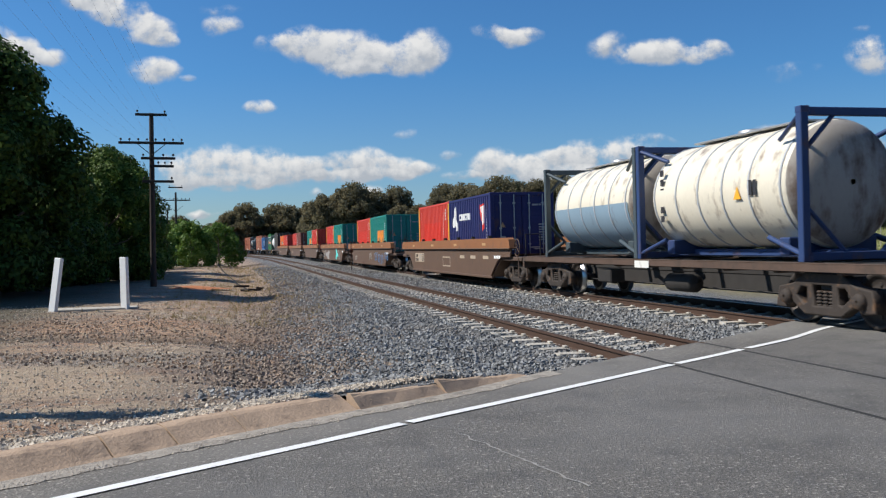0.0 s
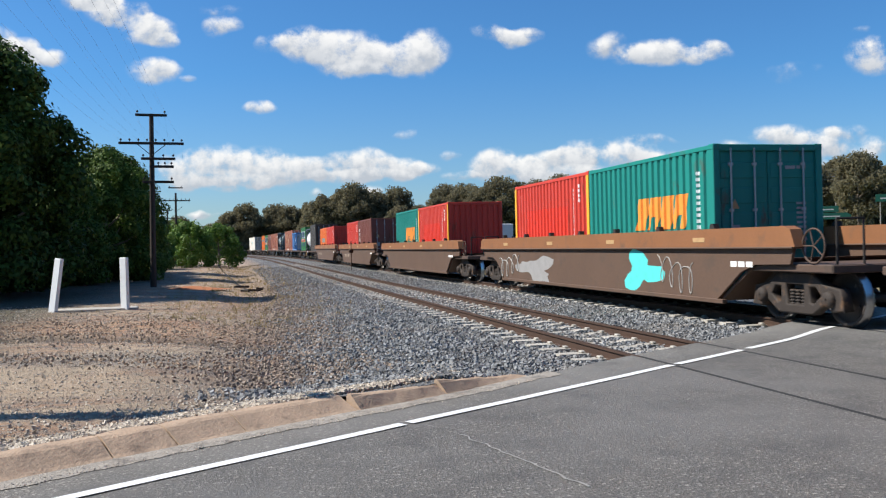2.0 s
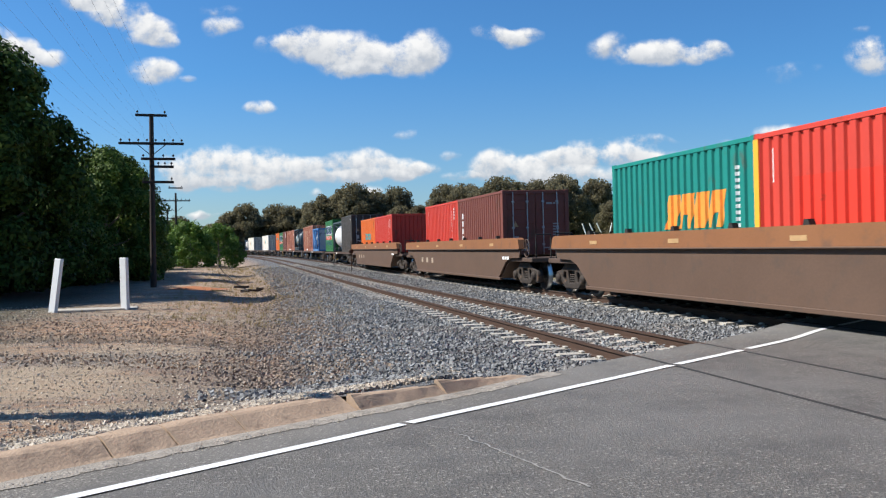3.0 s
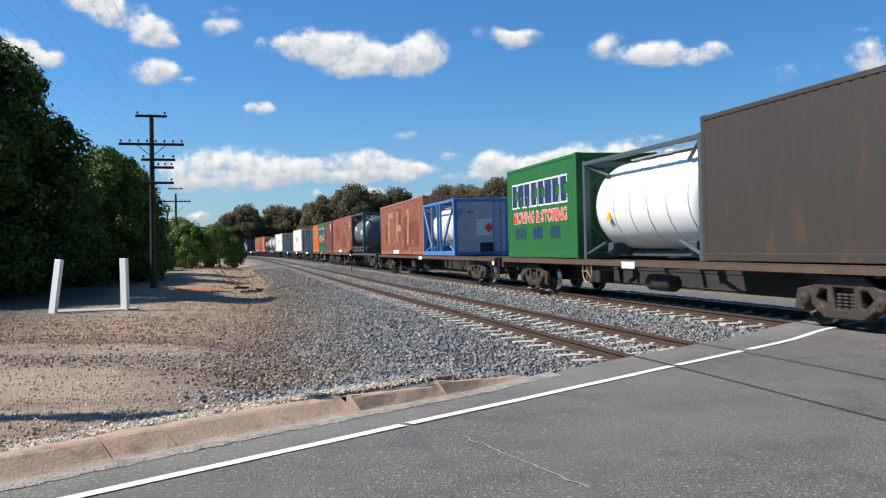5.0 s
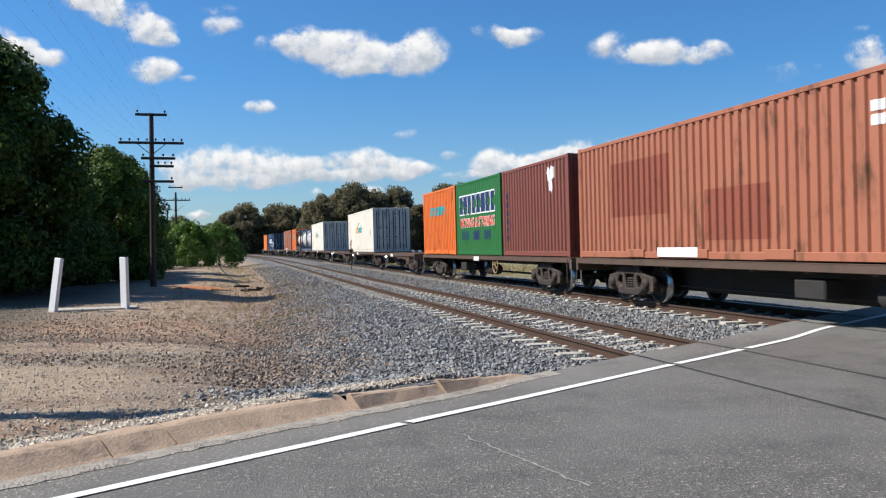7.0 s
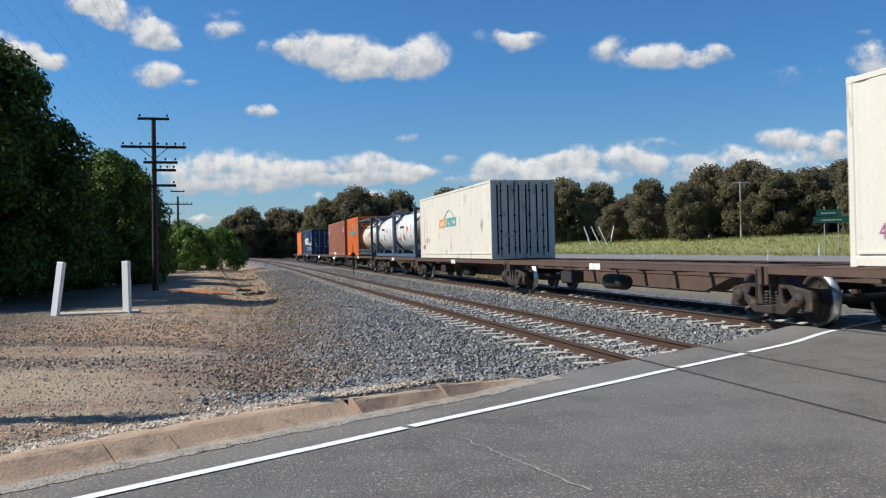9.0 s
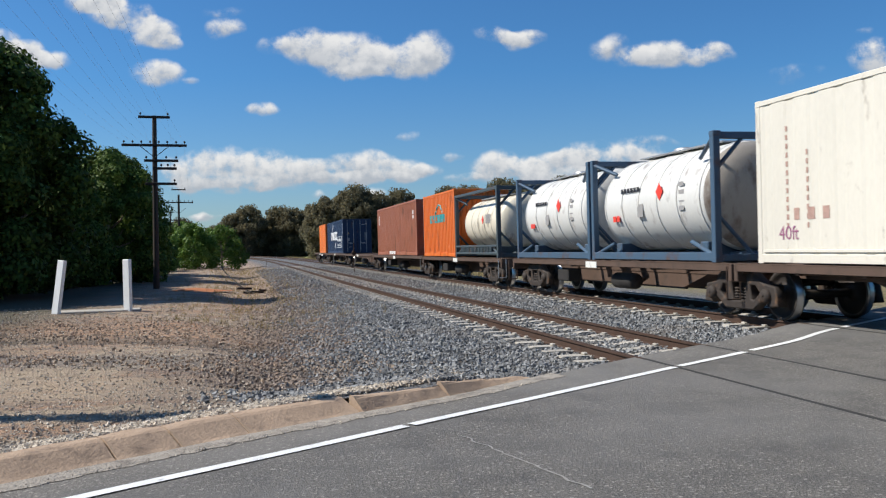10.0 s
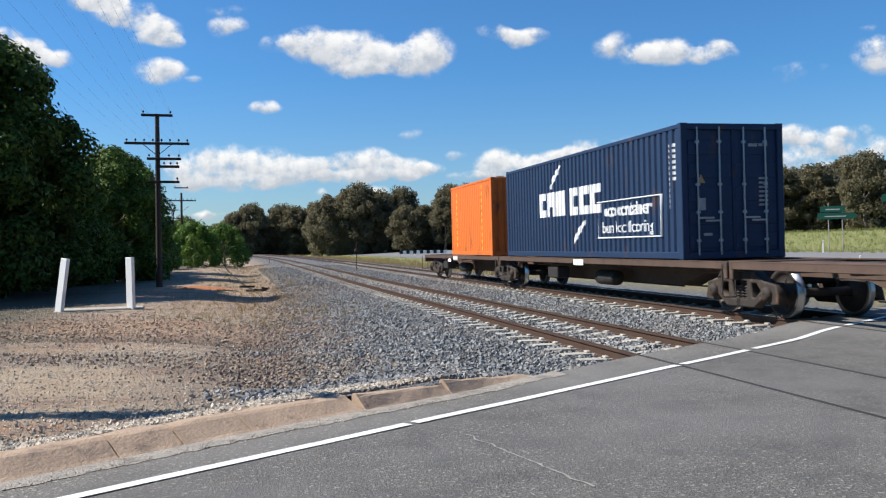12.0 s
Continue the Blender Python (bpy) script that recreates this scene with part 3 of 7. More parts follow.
def rail_mesh(x0, z0, y0, y1, gauge_side):
    """Flat-bottomed rail along the line, as a swept profile."""
    prof = [(-0.065, -0.16), (-0.065, -0.148), (-0.012, -0.13), (-0.010, -0.04), (-0.035, -0.03), (-0.035, -0.004), (-0.03, 0.0)]
    prof = prof + [(-a, c) for a, c in reversed(prof)]
    ys = [y0]
    while ys[-1] < y1:
        ys.append(ys[-1] + (2.0 if ys[-1] < 100 else 10))
    vs = []
    for y in ys:
        m = on_line(y, x0, z0)
        vs += [m @ Vector((gauge_side + a, 0, c)) for a, c in prof]
    n = len(prof)
    b = Build()
    b.add(vs, [(i * n + k, i * n + (k + 1) % n, (i + 1) * n + (k + 1) % n, (i + 1) * n + k) for i in range(len(ys) - 1) for k in range(n)])
    b.add(vs, [tuple(range(n))])
    return b


def end_y(x):
    """Where the asphalt begins, on a line of rail at x."""
    return line_at(x) + edge_width(x) / ROAD_D.x


def track(label, x0, z0, tag, shine):
    thing = tagged(new("railway_track"), label, "railway track")
    for side in (-0.7525, 0.7525):
        part("rail", rail_mesh(x0, z0, end_y(x0 + side) - 0.35, 420, side), M_RAIL, thing)
        top = Build()
        vs = []
        ys = [end_y(x0 + side) - 0.3] + [16 + 6 * i for i in range(50)]
        for y in ys:
            m = on_line(y, x0, z0)
            vs += [m @ Vector((side - 0.027, 0, 0.004)), m @ Vector((side + 0.027, 0, 0.004))]
        top.add(vs, [(2 * i, 2 * i + 1, 2 * i + 3, 2 * i + 2) for i in range(len(ys) - 1)])
        part("running_surface", top, shine, thing, "worn steel running surface")
    return thing


near_track = track("rusty rails of the nearer railway track on concrete sleepers", NEAR_X, 0.0, "near", M_RAIL)
main_track = track("brown steel rails of the main railway track on concrete sleepers", MAIN_X, MAIN_Z, "main", M_RAILTOP)


def sleeper_mesh():
    b = Build()
    b.prism([(-1.25, -0.34), (1.25, -0.34), (1.25, -0.16), (0.45, -0.16), (0.35, -0.185), (-0.35, -0.185), (-0.45, -0.16), (-1.25, -0.16)], "y", -0.12, 0.12)
    for s in (-0.7525, 0.7525):
        for d in (-0.1, 0.1):
            b.box(s + d - 0.035, s + d + 0.035, -0.06, 0.06, -0.16, -0.125, 0.01)
    return b.mesh("sleeper", M_CONC)


SLEEPER = sleeper_mesh()
for thing, x0, z0 in ((near_track, NEAR_X, -0.0), (main_track, MAIN_X, MAIN_Z)):
    y, k = end_y(x0) + 0.35, 0
    while y < 90:
        # keep clear of the slanting edge of the road
        ob = new("sleeper", SLEEPER)
        ob.parent = thing
        ob.matrix_basis = on_line(y, x0, z0 + 0.012 * noise.noise((k, x0, 0)) + 0.02) @ pose(0.02 * noise.noise((k, 1, x0)), 0, 0, 0, 0, 0.8 * noise.noise((k, 5, x0)))
        y += 0.667
        k += 1


def groove_mesh(x0, side):
    """The flangeway left in the asphalt beside a rail, and the rail head in it."""
    b = Build()
    y1 = end_y(x0 + side)
    z = 0.006 + hump_at(x0)
    b.box(x0 + side - 0.02, x0 + side + 0.03, y1 - 13, y1 - 0.25, z - 0.05, z, 0.0)
    return b


M_GROOVE = mat("groove_dark", (0.03, 0.03, 0.03), 0.9, 0, 0.3, 3, 50, 0.3, 0.01)
for x0 in (NEAR_X, MAIN_X):
    for side in (-0.7525, 0.7525):
        tagged(new("rail_groove_%d" % (1 + (x0 == MAIN_X) * 2 + (side > 0)), groove_mesh(x0, side).mesh("rail_groove", M_GROOVE)),
               "dark flangeway with a rail head set in asphalt", "rail groove", kind="structure")


def highway_mesh():
    b = Build()
    ys = [-80, -20, 0, 20, 40, 60, 80, 100, 130, 160, 200, 260, 340, 420, 700]
    vs = []
    for y in ys:
        off, up = bend(y)[0], rise(y)
        for k in range(10):
            x = 24.5 + 2.3 * k
            vs.append((x + off, y, -0.255 + 0.65 * smooth(24, 45, x) + up))
    b.add(vs, [(10 * i + k, 10 * i + k + 1, 10 * i + k + 11, 10 * i + k + 10) for i in range(len(ys) - 1) for k in range(9)])
    return b


M_HWY = mat("highway_asphalt", (0.19, 0.185, 0.18), 0.85, 0, 0.15, 0.3, 30, 0.2, 0.01)
tagged(new("highway", highway_mesh().mesh("highway", M_HWY)), "pale grey asphalt highway beyond the railway", "road", kind="structure")


def on_sleeper(x, y):
    """Whether a place lies over a sleeper of either track."""
    if y > 90:
        return False
    for x0 in (NEAR_X, MAIN_X):
        k = (y - end_y(x0) - 0.35) / 0.667
        if abs(x - x0) < 1.27 and k > -0.3 and abs(k - round(k)) * 0.667 < 0.13:
            return True
    return False


def stones(name, n, region, size, material, label):
    """Loose broken stones strewn over the ground as one sheet of pieces."""
    rng = random.Random(len(name) * 7 + n)
    vs, fs = [], []
    made = 0
    while made < n:
        x, y = region(rng)
        z = ground_z(x, y)
        if verge(x, y) < (0.4 if x < 1.15 else 0.2 if x < 3.2 else 0.12):
            made += 1
            continue
        if on_sleeper(x, y) and rng.random() < 0.62:
            made += 1
            continue
        s = size * rng.uniform(0.5, 1.25)
        m = Euler((rng.uniform(0, 6), rng.uniform(0, 6), rng.uniform(0, 6))).to_matrix()
        q = [Vector((rng.uniform(0.6, 1) * a, rng.uniform(0.5, 0.9) * c, rng.uniform(0.45, 0.8) * d)) * s
             for a, c, d in ((-1, -1, -1), (1, -1, -1), (1, 1, -1), (-1, 1, -1), (-0.7, -0.8, 1), (0.8, -0.6, 1), (0.7, 0.8, 1), (-0.9, 0.6, 1))]
        k = len(vs)
        vs += [tuple(m @ p + Vector((x, y, z + s * 0.45))) for p in q]
        fs += [tuple(k + i for i in face) for face in ((0, 3, 2, 1), (4, 5, 6, 7), (0, 1, 5, 4), (1, 2, 6, 5), (2, 3, 7, 6), (3, 0, 4, 7))]
        made += 1
    me = bpy.data.meshes.new(name)
    me.from_pydata(vs, [], fs)
    me.materials.append(material)
    return tagged(new(name, me), label, "stones", kind="stuff")


def stone_material(name, dark, pale, warm):
    m = bpy.data.materials.new(name)
    m.use_nodes = True
    nt = m.node_tree
    b = nt.nodes["Principled BSDF"]
    r = nt.nodes.new("ShaderNodeNewGeometry").outputs["Random Per Island"]
    pos = nt.nodes.new("ShaderNodeTexCoord").outputs["Object"]
    col = mix_node(nt, r, dark, pale)
    patch = noise_node(nt, pos, 0.5, 3)
    mr = nt.nodes.new("ShaderNodeMapRange")
    mr.inputs["From Min"].default_value, mr.inputs["From Max"].default_value = 0.5, 0.72
    nt.links.new(patch, mr.inputs["Value"])
    col = mix_node(nt, math_node(nt, "MULTIPLY", mr.outputs[0], 0.6), col, warm)
    col = mix_node(nt, math_node(nt, "MULTIPLY", noise_node(nt, pos, 60, 3), 0.35), col, (0.12, 0.11, 0.10))
    nt.links.new(col, b.inputs["Base Color"])
    b.inputs["Roughness"].default_value = 0.85
    return m


M_BALLAST = stone_material("blue_grey_ballast", (0.075, 0.078, 0.08), (0.38, 0.385, 0.38), (0.27, 0.22, 0.17))
M_BROWNST = stone_material("brown_stones", (0.10, 0.075, 0.06), (0.40, 0.32, 0.25), (0.30, 0.17, 0.10))
M_GRAVEL = stone_material("pale_gravel", (0.30, 0.25, 0.19), (0.76, 0.66, 0.53), (0.48, 0.35, 0.24))


def ballast_region(rng):
    y = 9 + 26 * rng.random() ** 1.6
    lo = 0.2 + min(26.0, y - 8.5) * 0.085 + 1.6 * noise.noise((y * 0.4, 3, 1))
    x = rng.uniform(lo - 0.4, 13.4)
    if x < lo + 1.2 and rng.random() > (x - lo + 0.4) / 1.6:
        x = rng.uniform(lo + 1.0, 13.4)
    return x, y


def brown_region(rng):
    y = 12.5 + 32 * rng.random() ** 1.4
    return 0.4 + min(26.0, y - 8.5) * 0.085 + rng.gauss(0.2, 0.7), y


def far_ballast_region(rng):
    y = 35 + 45 * rng.random() ** 1.3
    return rng.uniform(2.0, 13.6) + bend(y)[0], y


def dirt_region(rng):
    y = 7 + 24 * rng.random() ** 1.5
    return rng.uniform(-7, 3.2), y


def verge_region(rng):
    x = rng.uniform(-4.5, 3.0)
    return x, end_y(x) + kerb_bow(x) + 0.46 + abs(rng.gauss(0, 0.95))


stones("ballast", 60000, ballast_region, 0.029, M_BALLAST, "loose blue-grey crushed ballast stones round the sleepers")
stones("dirty_stones", 8000, brown_region, 0.026, M_BROWNST, "dirty brown and grey stones mixed with earth")
stones("far_ballast", 16000, far_ballast_region, 0.038, M_BALLAST, "crushed grey ballast stones along the tracks")
def clod_region(rng):
    x = rng.uniform(-7, 2.4)
    w = rng.gauss(14.4, 0.5) if rng.random() < 0.3 else rng.gauss(20.5, 2.0) if rng.random() < 0.8 else rng.gauss(17.9, 0.3)
    return x, w - 0.3 * x


def grit_region(rng):
    x = rng.uniform(-4.5, 3.2)
    return x, end_y(x) + kerb_bow(x) - 0.02 - abs(rng.gauss(0, 0.09))


def loose_grit(n):
    """Small chips lying in the gutter."""
    rng = random.Random(61)
    b = Build()
    for _ in range(n):
        x, y = grit_region(rng)
        s = rng.uniform(0.003, 0.009)
        b.add([(x + s * rng.uniform(0.6, 1.2) * a, y + s * rng.uniform(0.6, 1.2) * c, 0.006 + s * d * rng.uniform(0.7, 1.3))
               for a, c, d in ((-1, -1, 0), (1, -0.8, 0), (0.9, 1, 0), (-1, 0.8, 0), (0.1, 0, 1.3))], [(0, 1, 4), (1, 2, 4), (2, 3, 4), (3, 0, 4)])
    me = bpy.data.meshes.new("gutter_chips")
    me.from_pydata(b.v, [], b.f)
    me.materials.append(M_GRAVEL)
    return tagged(new("gutter_chips", me), "small pale stone chips in the gutter", "stones", kind="stuff")


M_CLOD = stone_material("earth_clods", (0.20, 0.14, 0.10), (0.50, 0.37, 0.25), (0.42, 0.24, 0.13))
loose_grit(3000)
stones("earth_clods", 4200, clod_region, 0.023, M_CLOD, "brown and orange earth clods and stones in the yard")
stones("dirt_pebbles", 16000, dirt_region, 0.014, M_GRAVEL, "small brown pebbles on sandy dirt")
stones("verge_gravel", 34000, verge_region, 0.021, M_GRAVEL, "pale gravel behind the kerb")


# ---- the train ----
RIDERS = []          # (thing, place of its centre along the line at the start)
WHEELS = []


def side_frame_mesh():
    out = [(-1.2, 0.30), (-1.12, 0.60), (-0.75, 0.66), (-0.45, 0.84), (0.45, 0.84), (0.75, 0.66), (1.12, 0.60), (1.2, 0.30),
           (0.95, 0.28), (0.80, 0.42), (0.45, 0.20), (-0.45, 0.20), (-0.80, 0.42), (-0.95, 0.28)]
    hole_a = [(-0.72, 0.50), (-0.55, 0.66), (-0.36, 0.66), (-0.36, 0.36), (-0.48, 0.32)]
    hole_b = [(-x, y) for x, y in reversed(hole_a)]
    hole_c = [(-0.26, 0.30), (-0.26, 0.70), (0.26, 0.70), (0.26, 0.30)]
    return flat_shape("side_frame", [out, hole_a, hole_b, hole_c], 0.14, M_BOGIE, 0.03)


SIDE_FRAME = side_frame_mesh()


def wheelset_mesh():
    b = Build()
    for s in (-1, 1):
        prof = [(0.60, 0.10), (0.66, 0.14), (0.68, 0.36), (0.66, 0.40), (0.66, 0.485), (0.69, 0.485), (0.70, 0.46), (0.79, 0.45), (0.79, 0.40), (0.765, 0.37), (0.73, 0.34), (0.725, 0.16), (0.79, 0.12), (0.79, 0.0)]
        b.lathe([(s * a, r) for a, r in prof], "x", 28)
        for k in range(4):
            a = k * math.tau / 4
            b.tube((s * 0.72, 0.25 * math.cos(a), 0.25 * math.sin(a)), (s * 0.745, 0.25 * math.cos(a), 0.25 * math.sin(a)), 0.04, n=6)
    b.tube((-1.05, 0, 0), (1.05, 0, 0), 0.08, n=10)
    me = b.mesh("wheelset", M_WHEEL)
    me.materials.append(M_TREAD)
    for p in me.polygons:
        c = p.center
        if math.hypot(c.y, c.z) > 0.437:
            p.material_index = 1
    return me


WHEELSET = wheelset_mesh()


def spring_mesh():
    prof = []
    for k in range(5):
        prof += [(0.31 + 0.055 * k, 0.045), (0.325 + 0.055 * k, 0.072), (0.345 + 0.055 * k, 0.072), (0.36 + 0.055 * k, 0.045)]
    return Build().lathe(prof, "z", 8).mesh("spring", M_BOGIE)


SPRING = spring_mesh()
AXLEBOX = Build().lathe([(-0.12, 0.02), (-0.12, 0.11), (-0.06, 0.14), (0.12, 0.14)], "x", 12).mesh("axle_box", M_BOGIE)
BOLSTER = Build().box(-1.0, 1.0, -0.18, 0.18, 0.56, 0.84, 0.04).box(-0.3, 0.3, -0.8, 0.8, 0.35, 0.5, 0.03).mesh("bolster", M_DARK)


def bogie(wagon, y):
    """Three-piece freight bogie under a wagon: the bolster carries its frames and wheelsets."""
    bo = part("bogie", BOLSTER, None, wagon, "rusty cast steel bogie", pose(0, y, 0))
    for s in (-1, 1):
        part("side_frame", SIDE_FRAME, None, bo, at=pose(s * 1.0, 0, 0) @ Matrix(((0, 0, 1, 0), (1, 0, 0, 0), (0, 1, 0, 0), (0, 0, 0, 1))))
        for d in (-0.15, 0.0, 0.15):
            part("spring", SPRING, None, bo, at=pose(s * 1.0, d, 0))
        for d in (-0.9, 0.9):
            part("axle_box", AXLEBOX, None, bo, at=pose(s * 1.06, d, 0.455, 0, 0, 180 if s > 0 else 0))
    for d in (-0.9, 0.9):
        ws = part("wheelset", WHEELSET, None, bo, at=pose(0, d, 0.455))
        WHEELS.append((ws, Vector((0, d, 0.455))))
    return bo


def coupler(wagon, y, out):
    b = Build()
    b.box(-0.1, 0.1, min(y, y + out), max(y, y + out), 0.70, 0.90, 0.02)
    b.box(-0.16, 0.16, min(y + out * 0.75, y + out * 1.15), max(y + out * 0.75, y + out * 1.15), 0.66, 0.95, 0.05)
    part("coupler", b, M_DARK, wagon)


def hand_wheel(wagon, x, y, z, r=0.3, material=None):
    b = Build()
    n = 20
    for k in range(n):
        a, c = k * math.tau / n, (k + 1) * math.tau / n
        b.tube((x, y + r * math.cos(a), z + r * math.sin(a)), (x, y + r * math.cos(c), z + r * math.sin(c)), 0.018, n=6, caps=False)
    for k in range(5):
        a = k * math.tau / 5
        b.tube((x, y, z), (x, y + r * math.cos(a), z + r * math.sin(a)), 0.012, n=5, caps=False)
    part("hand_wheel", b, material or M_DECK, wagon, "spoked hand brake wheel")


def air_tank(wagon, x, y, z, length=1.2, r=0.2):
    part("air_tank", Build().lathe([(y, 0.01), (y + 0.04, r * 0.8), (y + 0.1, r), (y + length - 0.1, r), (y + length - 0.04, r * 0.8), (y + length, 0.01)],
                                   "y", 14, (x, 0, z)), M_DARK, wagon)


def flat_wagon(length, label, bogies, deep=0.45, belly=True, mat_=None, deck_z=1.035, seedling=0):
    """Skeletal container wagon: side sills, centre sill, cross bearers, bogies, brake gear."""
    w = tagged(new("container_wagon"), label, "rail wagon", group="train wagons")
    h = length / 2
    m_ = mat_ or M_DECK
    rng = random.Random(seedling)
    for s in (-1, 1):
        x0, x1 = (s * 1.24 - 0.04, s * 1.24 + 0.04)
        b = Build().box(x0, x1, -h, h, deck_z - 0.15, deck_z, 0.01)
        b.box(min(x0, x0 - s * 0.1), max(x1, x1 - s * 0.1), -h, h, deck_z - 0.022, deck_z - 0.002)
        part("side_sill", b, m_, w)
    b = Build().box(-0.32, 0.32, -h, h, deck_z - 0.30, deck_z - 0.03, 0.01)
    if belly:
        inner = h - 3.6
        b.prism([(-inner - 1.2, deck_z - 0.28), (-inner, deck_z - 0.28 - deep), (inner, deck_z - 0.28 - deep), (inner + 1.2, deck_z - 0.28)], "x", -0.3, 0.3)
    # on long wagons the dark colour stands for the shade under the containers
    part("centre_sill", b, M_DARK if len(bogies) == 2 and length > 16 else m_, w)
    n = int(length / 1.55)
    for k in range(n + 1):
        y = -h + 0.1 + (length - 0.2) * k / n
        part("cross_bearer", Build().box(-1.2, 1.2, y - 0.06, y + 0.06, deck_z - 0.19, deck_z - 0.03, 0.008), m_, w)
    for s in (-1, 1):
        part("headstock", Build().box(-1.28, 1.28, s * h - 0.06, s * h + 0.06, deck_z - 0.34, deck_z - 0.002, 0.015), m_, w)
        for x in (-1.12, 1.12):
            b = Build()
            b.tube((x, s * (h + 0.1), 0.35), (x, s * (h + 0.1), deck_z - 0.05), 0.016, n=6)
            b.tube((x - 0.28, s * (h + 0.1), 0.36), (x, s * (h + 0.1), 0.36), 0.016, n=6)
            b.tube((x - 0.28, s * (h + 0.1), 0.36), (x - 0.28, s * (h + 0.1), deck_z - 0.05), 0.016, n=6)
            part("grab_rail", b, M_GALV if x < 0 and seedling % 3 == 0 else m_, w)
        coupler(w, s * h, s * 0.42)
    for y in bogies:
        bogie(w, y)
    if seedling in (4, 7):
        hand_wheel(w, -1.22, -2.2 if seedling == 7 else 2.6, 0.72, 0.3, M_REFL)
    air_tank(w, -0.75, rng.uniform(-1.8, 0.4), 0.52)
    part("brake_rod", Build().tube((-0.5, -h + 3, 0.42), (-0.5, h - 3, 0.42), 0.022, n=6).tube((0.4, -h + 3, 0.36), (0.4, h - 3, 0.36), 0.022, n=6), M_DARK, w)
    part("brake_box", Build().box(-1.15, -0.75, 2.0, 2.8, 0.42, 0.76, 0.03), M_DARK, w)
    b = Build().box(-1.295, -1.282, -0.35, 0.35, deck_z - 0.19, deck_z - 0.03)
    part("label_plate", b, M_WHITE, w, "small off-white data plate")
    return w


def well_wagon(length, label, seedling=0):
    """Well wagon: deep side walls with a raised top chord, sloping ends, raised end platforms on bogies."""
    w = tagged(new("well_wagon"), label, "rail wagon", group="train wagons")
    h = length / 2
    zt, zc, zb = 1.66, 1.31, 0.30
    for s in (-1, 1):
        x = s * 1.36
        # side wall, cut away above the bogies at both ends
        out = [(-h + 0.15, 1.31), (-h + 0.25, 1.02), (-h + 1.25, 1.0), (-h + 1.7, 0.86), (-h + 2.55, zb), (h - 2.55, zb), (h - 1.7, 0.86), (h - 1.25, 1.0), (h - 0.25, 1.02), (h - 0.15, 1.31)]
        me = flat_shape("side_wall", [out], 0.05, M_WELL, 0.004)
        part("side_wall", me, None, w, at=pose(x, 0, 0) @ Matrix(((0, 0, 1, 0), (1, 0, 0, 0), (0, 1, 0, 0), (0, 0, 0, 1))))
        b = Build()
        b.prism([(-h, zc), (h, zc), (h - 0.12, zt - 0.06), (h - 0.3, zt), (-h + 0.3, zt), (-h + 0.12, zt - 0.06)], "x", x - 0.11, x + 0.11)
        part("top_chord", b, M_WTOP, w, "orange-brown top chord")
        part("chord_lip", Build().box(x - 0.125, x + 0.125, -h + 0.06, h - 0.06, zc - 0.03, zc + 0.004, 0.008), M_WELL, w)
        b = Build().box(x - 0.05, x + 0.05, -h + 2.3, h - 2.3, zb - 0.06, zb + 0.03, 0.012)
        part("bottom_chord", b, M_WELL, w)
        for k in range(7):
            y = -h + 2.6 + k * (length - 5.2) / 6
            part("container_guide", Build().prism([(y - 0.09, zt), (y + 0.09, zt), (y + 0.05, zt + 0.1), (y - 0.05, zt + 0.1)], "x", x - 0.06, x + 0.06), M_DARK, w)
        for k in range(4):
            y = -h + 3 + k * (length - 6) / 3
            part("reflector", Build().box(x + s * 0.112, x + s * 0.116, y - 0.22, y + 0.22, zc + 0.10, zc + 0.19), M_REFL, w, "faded yellow reflector strip")
    part("floor", Build().box(-1.3, 1.3, -h + 2.6, h - 2.6, zb - 0.02, zb + 0.06, 0.01), M_DARK, w)
    for s in (-1, 1):
        b = Build().box(-1.3, 1.3, min(s * (h - 2.5), s * (h + 0.7)), max(s * (h - 2.5), s * (h + 0.7)), 0.88, 1.02, 0.02)
        part("end_platform", b, M_DECK, w)
        part("end_bulkhead", Build().prism([(s * (h - 2.55), zb), (s * (h - 2.45), zb), (s * (h - 1.15), 1.1), (s * (h - 1.25), 1.1)], "x", -1.32, 1.32), M_WELL, w)
        coupler(w, s * (h + 0.6), s * 0.5)
        for x in (-1.1, 1.1):
            b = Build().tube((x, s * (h + 0.55), 1.0), (x, s * (h + 0.55), 1.75), 0.02, n=6)
            b.tube((x, s * (h + 0.55), 1.75), (x * 0.55, s * (h + 0.55), 1.75), 0.02, n=6)
            b.tube((x * 0.55, s * (h + 0.55), 1.0), (x * 0.55, s * (h + 0.55), 1.75), 0.02, n=6)
            part("grab_rail", b, M_DARK, w)
        bogie(w, s * (h - 0.55))
    hand_wheel(w, -1.30, -h - 0.25, 1.32, 0.28, M_DECK)
    return w


M_REFL = mat("reflector_yellow", (0.46, 0.29, 0.14), 0.5, 0, 0.2, 8, 40, 0.05, 0.002)


def corrugated(length, height, depth=0.045, pitch=0.278):
    """A trapezoid-ribbed panel in local y (along) and z (up), facing -x; rib hollows are +x."""
    n = max(2, round(length / pitch))
    p = length / n
    line = [(0.0, 0.0)]
    for k in range(n):
        y = k * p
        line += [(y + 0.44 * p, 0.0), (y + 0.55 * p, depth), (y + 0.82 * p, depth), (y + 0.93 * p, 0.0)]
    line.append((length, 0.0))
    return line


